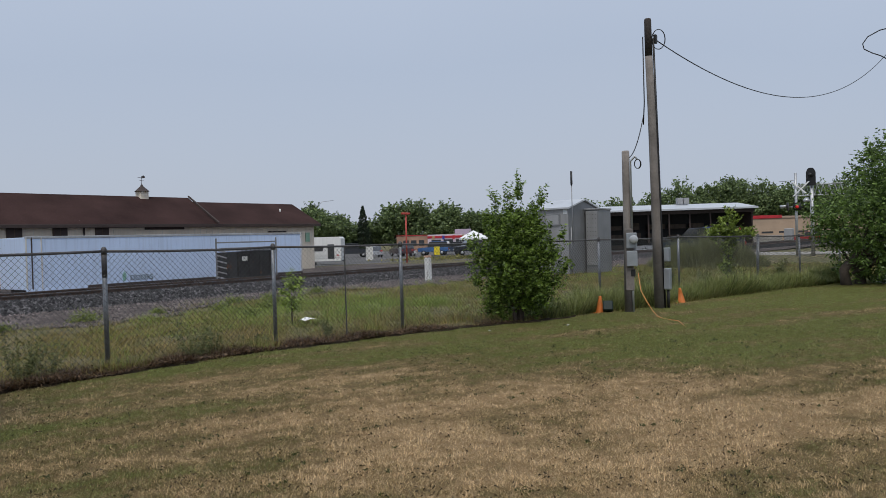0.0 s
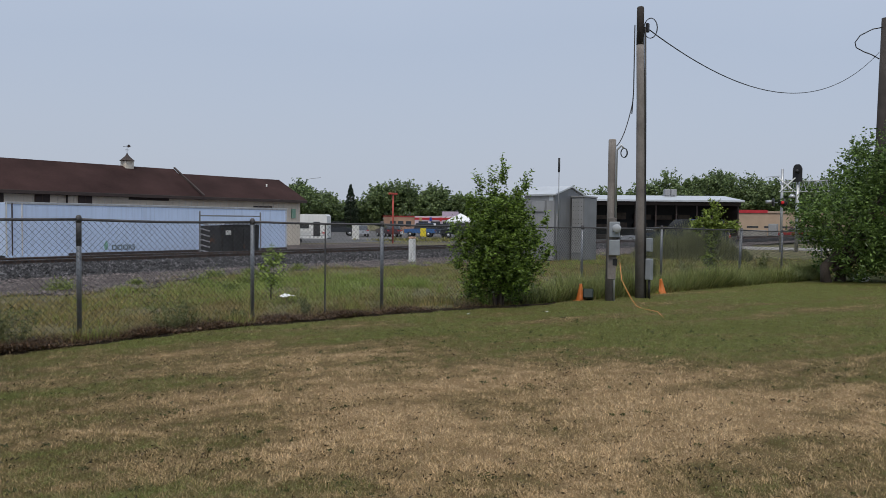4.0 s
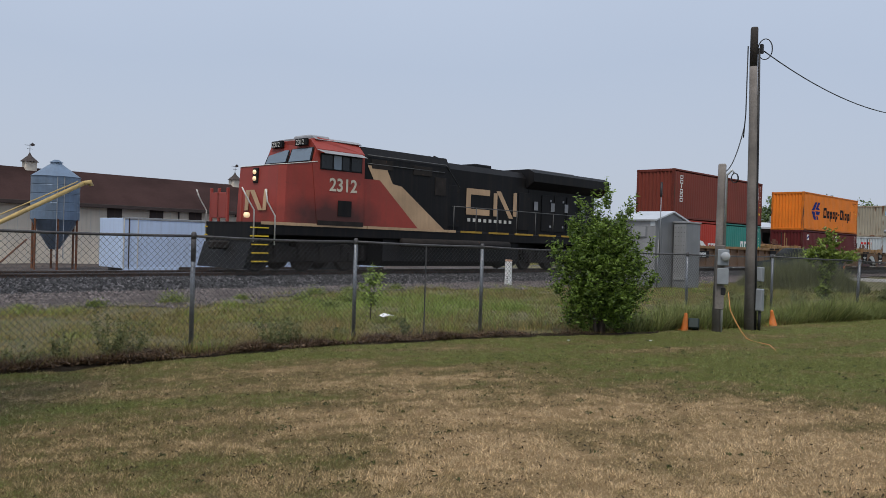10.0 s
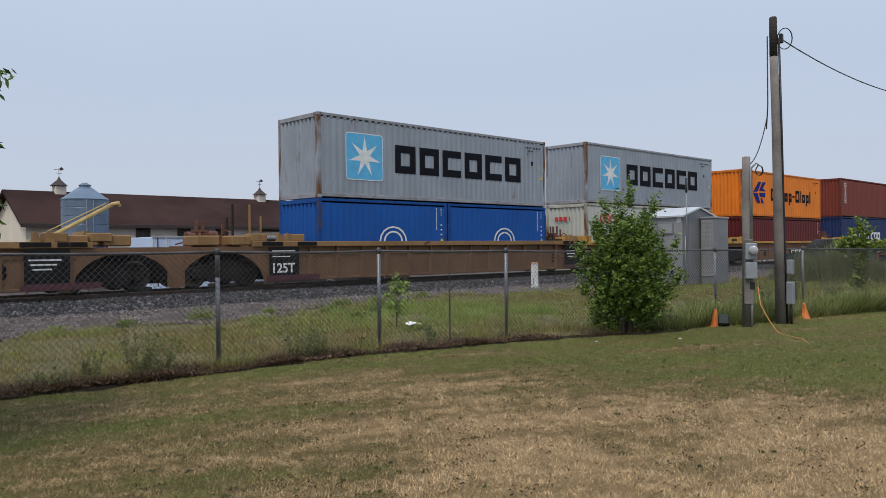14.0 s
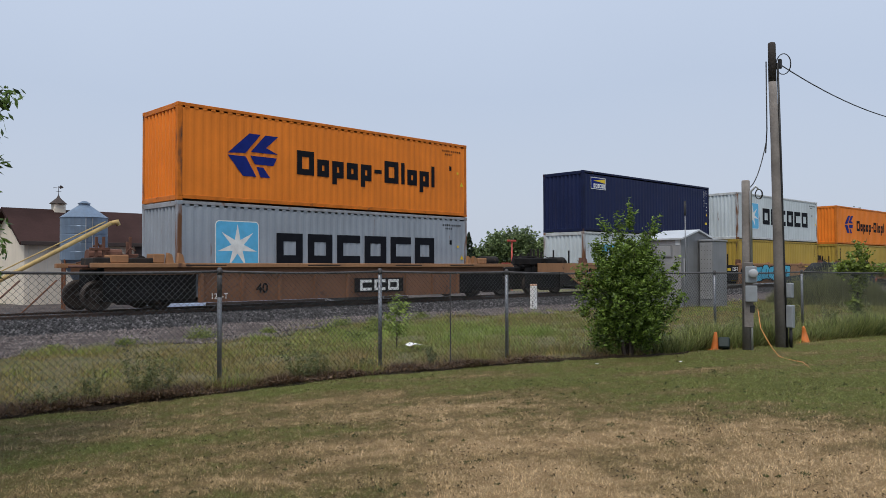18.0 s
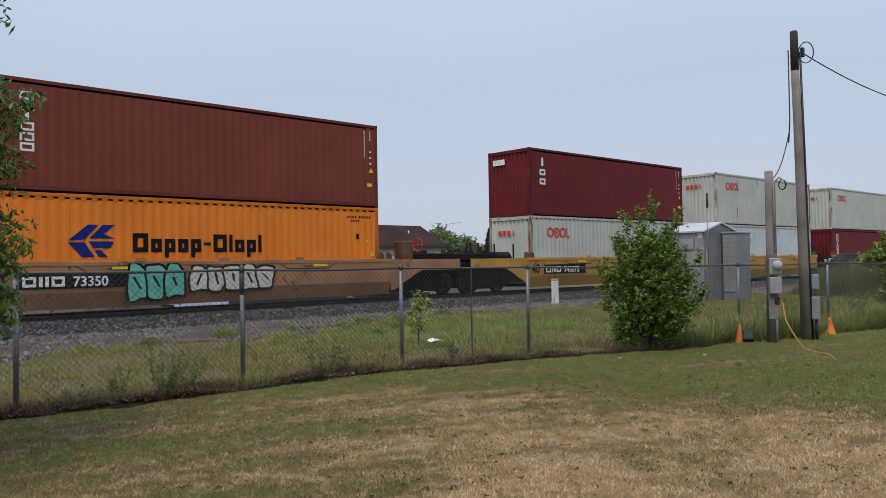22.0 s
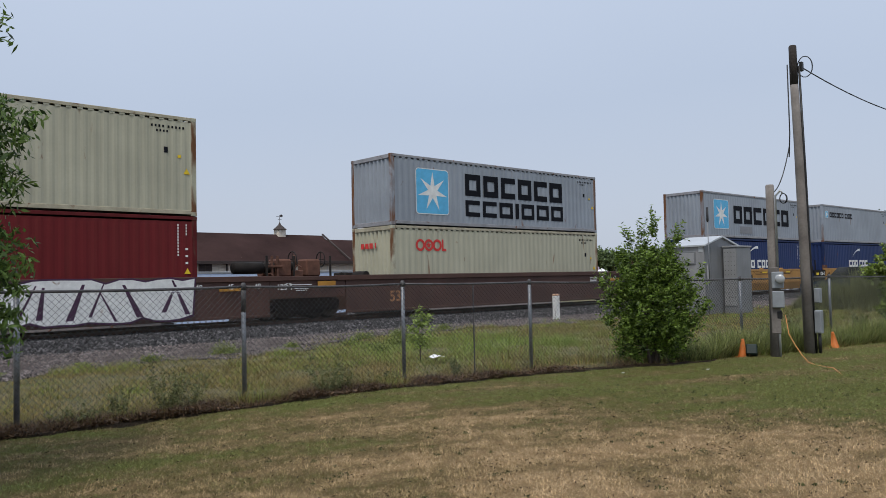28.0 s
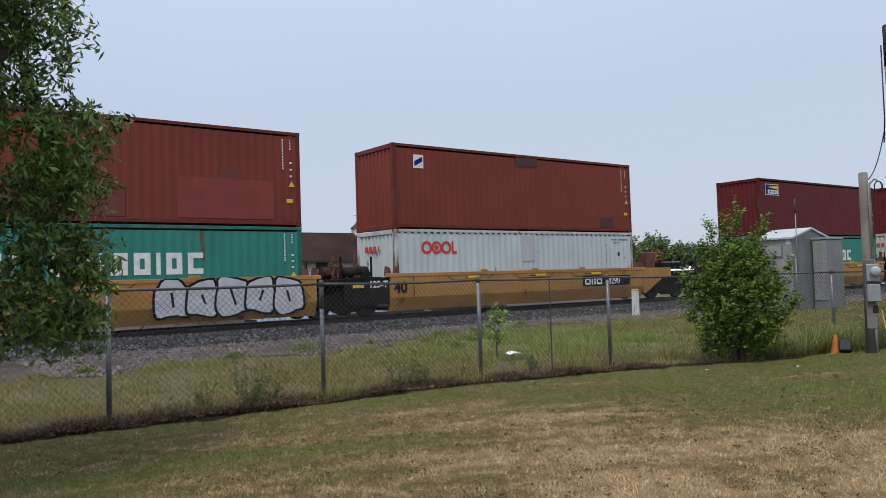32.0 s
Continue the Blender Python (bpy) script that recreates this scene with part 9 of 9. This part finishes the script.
M_STEPYEL = mat("yellow_step_paint", (0.72, 0.50, 0.03), 0.55, var=0.2)
M_DIRTYYEL = mat("dirty_yellow_paint", (0.40, 0.24, 0.03), 0.7, var=0.3, scale=2)
M_LAMP = mat("warm_headlamp", (1.0, 0.72, 0.42), 0.3, var=0.02, emit=0.55, bump=0)
M_RAILGREY = mat("grimy_grey_rail", (0.085, 0.085, 0.085), 0.6, var=0.2)
M_CABGLASS = glass_mat("cab_glass", (0.10, 0.14, 0.18), 0.05)
M_SIDEGLASS = mat("dark_side_glass", (0.012, 0.014, 0.016), 0.2, var=0.1, spec=0.4, bump=0)
lo = thing("locomotive", "red and black diesel freight locomotive hauling the train", "locomotive")
# underframe, fuel tank, plow
part("underframe", MB().box(1.75, 22.1, -1.45, 1.45, 1.22, 1.62, 0.03), M_CNBLACK, lo)
part("fuel_tank", MB().prism([(-1.35, 0.4), (-1.1, 0.2), (1.1, 0.2), (1.35, 0.4), (1.35, 1.25), (-1.35, 1.25)], "x", 7.2, 15.2), M_CNBLACK, lo)
part("air_tank", MB().tube([(8.0, -1.5, 1.1), (14.3, -1.5, 1.1)], 0.17, 12), M_TRUCK, lo, "long grey air reservoir", smooth=True)
part("snow_plow", MB().prism([(1.30, 0.12), (1.55, 0.12), (1.75, 0.95), (1.55, 0.95)], "y", -1.45, 1.45), M_CNBLACK, lo, "black steel snow plow")
part("pilot_plate", MB().box(1.60, 1.75, -1.45, 1.45, 0.85, 1.62, 0.02), M_CNBLACK, lo)
part("front_coupler", MB().box(0.95, 1.6, -0.16, 0.16, 0.72, 1.0, 0.05), M_TRUCK, lo)
part("rear_coupler", MB().box(22.1, 22.6, -0.16, 0.16, 0.72, 1.0, 0.05), M_TRUCK, lo)
for x0, x1, m_ in ((1.9, 6.3, M_CNTAN), (6.35, 11.0, M_CNTAN)):
    part("sill_stripe", MB().box(x0, x1, -1.475, -1.452, 1.56, 1.66), m_, lo, "faded tan sill stripe")
for k in range(6):
    part("sill_mark", MB().box(11.3 + k * 1.75, 12.6 + k * 1.75, -1.475, -1.452, 1.57, 1.65), M_DIRTYYEL, lo, "dirty yellow sill mark")
part("centre_sill", MB().box(1.75, 21.9, -0.5, 0.5, 0.35, 1.24, 0.03), M_CNBLACK, lo)
for s in (-1, 1):
    part("rear_step_panel", MB().box(21.3, 22.1, s * 1.30 - 0.01, s * 1.30 + 0.01, 0.3, 1.25), M_CNBLACK, lo)
    for k in range(4):
        part("step", MB().box(21.3, 22.1, s * 1.42 - 0.08, s * 1.42 + 0.08, 0.35 + 0.27 * k, 0.39 + 0.27 * k, 0.005), M_STEPYEL, lo, "yellow-edged step")
    part("end_handrail", MB().tube([(21.95, s * 1.44, 0.4), (21.95, s * 1.44, 2.5), (21.95, s * 0.8, 2.5)], 0.022, 6), M_CNRED, lo, "red end handrail", smooth=True)
# bogies: three axles each
tf = MB()
o = [(-2.5, 0.45), (-2.5, 0.75), (-1.3, 0.95), (-0.2, 0.78), (0.2, 0.78), (1.3, 0.95), (2.5, 0.75), (2.5, 0.45), (1.6, 0.35), (-1.6, 0.35)]
tf.prism(o, "y", -0.07, 0.07)
for x in (-1.85, 0.0, 1.85):
    tf.box(x - 0.2, x + 0.2, -0.13, 0.1, 0.35, 0.72, 0.04)
    tf.tube([(x + 0.45, -0.08, 0.5), (x + 0.45, -0.08, 0.95)], 0.09, 8)
    tf.tube([(x - 0.45, -0.08, 0.5), (x - 0.45, -0.08, 0.95)], 0.09, 8)
tf_me = tf.mesh("side_frame")
bl_me = MB().box(-0.4, 0.4, -0.95, 0.95, 0.6, 1.15, 0.04).mesh("bogie")
wheel_mesh()
for x in (4.05, 18.2):
    b = part("bogie", bl_me, M_TRUCK, lo, at=(x, 0, 0))
    for y in (-1.08, 1.08):
        part("side_frame", tf_me, M_TRUCK, b, at=(0, y, 0))
    for xx in (-1.85, 0, 1.85):
        part("axle", CARM["axle"], M_TRUCK, b, at=(xx, 0, 0.5))
        for y in (-0.76, 0.76):
            w = part("wheel", CARM["wheel"], M_WHEEL, b, at=(xx, y, 0.5))
            w.scale = (1.12, 1, 1.12)
# nose and cab
nose = MB()
lo_pts = [(2.62, -1.22, 1.62), (2.62, 1.22, 1.62), (2.80, 1.42, 1.62), (4.1, 1.46, 1.62), (4.1, -1.46, 1.62), (2.80, -1.42, 1.62)]
hi_pts = [(2.70, -1.16, 3.56), (2.70, 1.16, 3.56), (2.88, 1.36, 3.58), (4.1, 1.46, 3.76), (4.1, -1.46, 3.76), (2.88, -1.36, 3.58)]
nose.add(lo_pts + hi_pts, [(0, 1, 7, 6), (1, 2, 8, 7), (2, 3, 9, 8), (3, 4, 10, 9), (4, 5, 11, 10), (5, 0, 6, 11), (6, 7, 8, 9, 10, 11), (5, 4, 3, 2, 1, 0)])
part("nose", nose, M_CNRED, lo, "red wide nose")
part("nose_top", MB().add([(2.72, -1.10, 3.568), (2.72, 1.10, 3.568), (4.05, 1.36, 3.762), (4.05, -1.36, 3.762)], [(0, 3, 2, 1)]), M_CNBLACK, lo, "black anti-glare nose top")
edge = MB()
edge.tube([(2.69, 1.14, 3.57), (2.69, -1.16, 3.57), (2.87, -1.37, 3.59), (4.05, -1.47, 3.77)], 0.013, 5)
part("nose_stripe", edge, M_HANDRAIL, lo, "white line along the nose edge")
cab = MB()
cab.add([(4.08, -1.48, 1.62), (6.12, -1.48, 1.62), (6.12, 1.48, 1.62), (4.08, 1.48, 1.62), (3.85, -1.46, 3.66), (6.12, -1.48, 3.75), (6.12, 1.48, 3.75), (3.85, 1.46, 3.66),
         (3.98, -1.12, 4.55), (4.3, -1.12, 4.64), (6.12, -1.10, 4.56), (6.12, 1.10, 4.56), (4.3, 1.12, 4.64), (3.98, 1.12, 4.55), (4.02, -1.42, 4.22), (6.12, -1.46, 4.20), (6.12, 1.46, 4.20), (4.02, 1.42, 4.22)],
        [(0, 1, 5, 4), (2, 3, 7, 6), (1, 2, 6, 5), (0, 4, 7, 3), (4, 5, 15, 14), (6, 7, 17, 16), (5, 6, 16, 15), (4, 14, 8, 13, 17, 7), (14, 15, 10, 9, 8), (17, 13, 12, 11, 16), (8, 9, 12, 13), (9, 10, 11, 12), (15, 16, 11, 10)])
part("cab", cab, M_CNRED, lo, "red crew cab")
part("cab_roof", MB().prism([(-1.20, 4.56), (-1.0, 4.66), (1.0, 4.66), (1.20, 4.56)], "x", 4.15, 6.2), M_ROOFGREY, lo, "grey cab roof")
part("roof_unit", MB().box(4.4, 5.3, -0.5, 0.5, 4.66, 4.80, 0.05), M_ROOFGREY, lo, "grey rooftop cooling unit")
part("sun_visor", MB().add([(4.0, -1.47, 4.18), (6.0, -1.47, 4.18), (6.05, -1.72, 4.05), (4.2, -1.72, 4.05)], [(0, 1, 2, 3)]), M_ROOFGREY, lo, "grey window visor")
# windscreens lie on the sloped front of the cab
for s in (-1, 1):
    g_ = [(3.86, s * 0.10, 3.80), (3.86, s * 1.32, 3.80), (4.01, s * 1.26, 4.24), (4.01, s * 0.10, 4.24)]
    g2 = [(x - 0.045, y, z) for x, y, z in g_]
    ws_ = part("windscreen", MB().add(g2, [(0, 1, 2, 3) if s < 0 else (3, 2, 1, 0)]), M_CABGLASS, lo, "tinted windscreen")
    c0 = [sum(p[i] for p in g2) / 4 for i in range(3)]
    g3 = [tuple(c0[i] + (p[i] - c0[i]) * 1.12 + (0.012 if i == 0 else 0) for i in range(3)) for p in g2]
    part("gasket", MB().add(g3, [(0, 1, 2, 3) if s < 0 else (3, 2, 1, 0)]), M_CNBLACK, ws_, "black window gasket")
    part("number_board", MB().box(3.86, 3.96, s * 0.72 - 0.33, s * 0.72 + 0.33, 4.34, 4.58, 0.01), M_CNBLACK, lo, "black number board")
nb = text_mesh("2312", 0.24).copy()
nb.transform(Matrix.Rotation(-math.pi / 2, 4, "Z"))
for s in (-1, 1):
    part("number", nb, M_HANDRAIL, lo, "white road number", at=(3.85, s * 0.72 + 0.27, 4.37))
sw = part("side_window_frame", MB().box(4.15, 6.0, -1.495, -1.47, 3.52, 4.08, 0.01), M_CNBLACK, lo, "black side window frame")
for x0, x1 in ((4.2, 4.65), (4.72, 5.05), (5.1, 5.4), (5.5, 5.95)):
    part("side_window", MB().box(x0, x1, -1.502, -1.496, 3.56, 4.04), M_SIDEGLASS if x0 != 4.72 else M_CABGLASS, sw, "side window pane")
part("number", text_mesh("2312", 0.62), mat("cream_lettering", (0.62, 0.55, 0.44), 0.6, var=0.12), lo, "cream road number", at=(4.55, -1.496, 2.82))
part("grille", MB().box(4.95, 5.55, -1.50, -1.482, 1.95, 2.5), M_CNBLACK, lo, "dark equipment grille")
# headlamps, ditch lamps
for z in (3.0, 2.78):
    part("headlamp", MB().tube([(2.58, 0.12, z + 0.35), (2.70, 0.12, z + 0.35)], 0.075, 12), M_LAMP, lo, "lit headlamp", smooth=True)
for s in (-1, 1):
    part("ditch_lamp", MB().tube([(1.62, s * 0.95, 1.85), (1.75, s * 0.95, 1.85)], 0.085, 12), M_LAMP, lo, "lit ditch lamp", smooth=True)
part("lamp_housing", MB().box(2.63, 2.80, -0.02, 0.26, 2.98, 3.50, 0.02), M_CNBLACK, lo)
# front porch: platform, steps, red end posts, rails
part("porch", MB().box(1.60, 2.7, -1.45, 1.45, 1.55, 1.63, 0.01), M_TRUCK, lo)
for y in (-0.7, 0.15, 0.7, 1.2):
    part("end_post", MB().box(1.60, 1.68, y - 0.05, y + 0.05, 1.63, 2.75, 0.01), M_CNRED, lo, "red end post")
part("end_gate", MB().box(1.60, 1.64, 0.2, 1.2, 1.75, 2.6, 0.01), M_CNRED, lo)
for s in (-1, 1):
    part("handrail", MB().tube([(1.20, s * 1.42, 2.70), (1.32, s * 1.46, 2.45), (1.62, s * 1.48, 2.0), (1.62, s * 1.48, 1.0)], 0.024, 6), M_HANDRAIL, lo, "white bent handrail", smooth=True)
    part("handrail", MB().tube([(2.05, s * 1.45, 2.70), (2.10, s * 1.48, 2.3), (2.40, s * 1.49, 1.85), (2.40, s * 1.49, 0.9)], 0.024, 6), M_HANDRAIL, lo, "white bent handrail", smooth=True)
    for k in range(5):
        part("step", MB().box(1.58, 2.18, s * 1.42 - 0.08, s * 1.42 + 0.08, 0.35 + 0.27 * k, 0.39 + 0.27 * k, 0.005), M_STEPYEL, lo, "yellow-edged step")
    part("step_panel", MB().box(1.60, 2.3, s * 1.30 - 0.01, s * 1.30 + 0.01, 0.3, 1.55), M_CNBLACK, lo)
# equipment cab and long hood
part("equipment_cab", MB().prism([(-1.40, 1.62), (1.40, 1.62), (1.40, 4.15), (1.2, 4.52), (-1.2, 4.52), (-1.40, 4.15)], "x", 6.14, 10.6), M_CNBLACK, lo, "black equipment compartment")
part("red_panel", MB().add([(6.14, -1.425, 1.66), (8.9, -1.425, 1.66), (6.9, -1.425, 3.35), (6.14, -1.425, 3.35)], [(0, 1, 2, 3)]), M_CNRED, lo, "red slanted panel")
part("tan_stripe", MB().add([(8.9, -1.426, 1.66), (10.35, -1.426, 1.66), (8.0, -1.426, 3.2), (7.55, -1.426, 3.25), (7.2, -1.426, 3.85), (6.3, -1.426, 3.85), (6.6, -1.426, 3.36), (6.9, -1.426, 3.35)], [(0, 1, 2, 7), (2, 3, 7), (3, 4, 5, 6, 7)]), M_CNTAN, lo, "faded tan diagonal stripe")
part("engine_hood", MB().prism([(-1.05, 1.62), (1.05, 1.62), (1.05, 4.15), (0.8, 4.42), (-0.8, 4.42), (-1.05, 4.15)], "x", 10.62, 16.2), M_CNBLACK, lo, "black engine hood")
part("rear_hood", MB().prism([(-1.05, 1.62), (1.05, 1.62), (1.05, 4.1), (-1.05, 4.1)], "x", 16.22, 21.6), M_CNBLACK, lo)
part("radiator", MB().prism([(-1.0, 3.65), (-1.5, 4.02), (-1.5, 4.42), (-1.2, 4.58), (1.2, 4.58), (1.5, 4.42), (1.5, 4.02), (1.0, 3.65)], "x", 16.0, 22.25), M_CNBLACK, lo, "black overhanging radiator wing")
part("radiator_top", MB().box(16.4, 19.6, -1.15, 1.15, 4.585, 4.62, 0.01), M_ROOFGREY, lo, "grey radiator screen")
part("exhaust_stack", MB().box(13.2, 14.3, -0.45, 0.45, 4.42, 4.60, 0.04), M_CNBLACK, lo)
hr = MB()
for k in range(3):
    hr.tube([(11.0 + 0.1 * k, -0.5 + 0.25 * k, 4.56), (10.6, -0.5 + 0.25 * k, 4.6)], [0.03, 0.08], 8)
part("air_horn", hr, M_TRUCK, lo, "cluster of air horns")
for x0, x1, z0, z1 in ((6.5, 7.5, 3.75, 4.1), (8.6, 9.6, 3.7, 4.05), (9.8, 10.4, 3.0, 3.7)):
    part("louvre", MB().box(x0, x1, -1.43, -1.402, z0, z1, 0.006), M_TRUCK, lo, "dark louvred grille")
for x in (10.8, 15.5, 17.2, 18.2, 19.2, 20.2):
    hd_ = part("hood_door", MB().box(x, x + 0.8, -1.09, -1.052, 1.8, 3.5, 0.012), M_CNBLACK, lo)
    for z in (2.0, 3.2):
        part("door_latch", MB().box(x + 0.62, x + 0.74, -1.105, -1.091, z, z + 0.1, 0.004), M_ROOFGREY if x > 17 else M_TRUCK, hd_, "small latch plate")
for x in (16.6, 17.9, 19.0, 20.4):
    part("hood_window", MB().box(x, x + 0.28, -1.112, -1.092, 2.75, 3.15, 0.006), M_ROOFGREY, lo, "small pale grille")
upper = MB()
upper.tube([(6.3, -1.42, 4.22), (10.4, -1.42, 4.22), (11.2, -1.42, 3.4)], 0.02, 5)
upper.tube([(6.3, -1.42, 3.92), (10.3, -1.42, 3.92)], 0.018, 5)
part("upper_rail", upper, M_RAILGREY, lo, "grey upper grab rail", smooth=True)
rl = MB().tube([(10.8, -1.43, 2.62), (21.8, -1.43, 2.62)], 0.020, 6)
part("walkway_rail", rl, M_RAILGREY, lo, smooth=True)
for k in range(9):
    part("rail_stanchion", MB().tube([(10.9 + k * 1.35, -1.43, 1.62), (10.9 + k * 1.35, -1.43, 2.62)], 0.022, 6), M_RAILGREY, lo, smooth=True)
lg = MB()
plate(lg, 12.0, 12.28, 2.35, 3.45, -1.080)
plate(lg, 12.28, 13.5, 3.2, 3.45, -1.080)
plate(lg, 12.28, 13.5, 2.35, 2.6, -1.080)
part("emblem", lg, M_CNTAN, lo, "cream bent-band emblem")
lg = MB()
plate(lg, 13.75, 14.0, 2.35, 3.35, -1.080)
lg.add([(13.95, -1.056, 3.45), (14.25, -1.056, 3.45), (15.15, -1.056, 2.3), (14.85, -1.056, 2.3)], [(0, 3, 2, 1)])
plate(lg, 15.1, 15.35, 2.4, 3.45, -1.080)
part("emblem", lg, M_CNTAN, lo, "cream zigzag-band emblem")
ng = MB()
for s in (-1,):
    ng.add([(1.36, 0.55, 2.05), (1.345, 0.35, 2.05), (1.40, 0.35, 2.75), (1.40, 0.55, 2.75)], [(0, 1, 2, 3)])
    ng.add([(1.40, 0.35, 2.75), (1.40, 0.12, 2.75), (1.345, -0.35, 2.05), (1.345, -0.15, 2.05)], [(0, 1, 2, 3)])
    ng.add([(1.345, -0.35, 2.05), (1.345, -0.52, 2.05), (1.40, -0.52, 2.75), (1.40, -0.35, 2.75)], [(0, 1, 2, 3)])
ng_me = ng.mesh("emblem")
ng_me.transform(Matrix.Translation((1.245, 0, 0)) @ Matrix.Diagonal((1, 1.25, 1, 1)))
part("emblem", ng_me, M_CNTAN, lo, "cream zigzag band on the nose")
wb = MB()
for k in range(9):
    plate(wb, 12.1 + k * 0.34, 12.28 + k * 0.34, 2.06, 2.20, -1.080)
part("address_bars", wb, M_HANDRAIL, lo, "row of small pale bars")
part("cab_dirt_panel", MB().box(4.1, 6.1, -1.492, -1.481, 1.62, 1.78), M_TRUCK, lo, "sooty lower edge")
rides(lo, -29.35, RAIL_Z)


def motions():
    for ob, pos, z in MOVING:
        # rows at the train's own times, and where this thing passes the swing of the track
        far = [float(np.interp(pos - x, [r[1] for r in RUN], [r[0] for r in RUN])) for x in (140, 100, 75, 60, 50, 40, 30, 20)]
        ts = sorted({*[float(r[0]) for r in RUN], *[round(q, 1) for q in far if 0.4 < q < 31.6 and not any(abs(r[0] - q) < 0.3 for r in RUN)]})
        rows = []
        for t in ts:
            x = pos - train_x(t)
            y0, y1 = float(track_y(x)), float(track_y(x + 12))
            rows.append((t, pose(x, y0, z, 0, 0, math.degrees(math.atan2(y1 - y0, 12)))))
        walk(ob, rows)


motions()
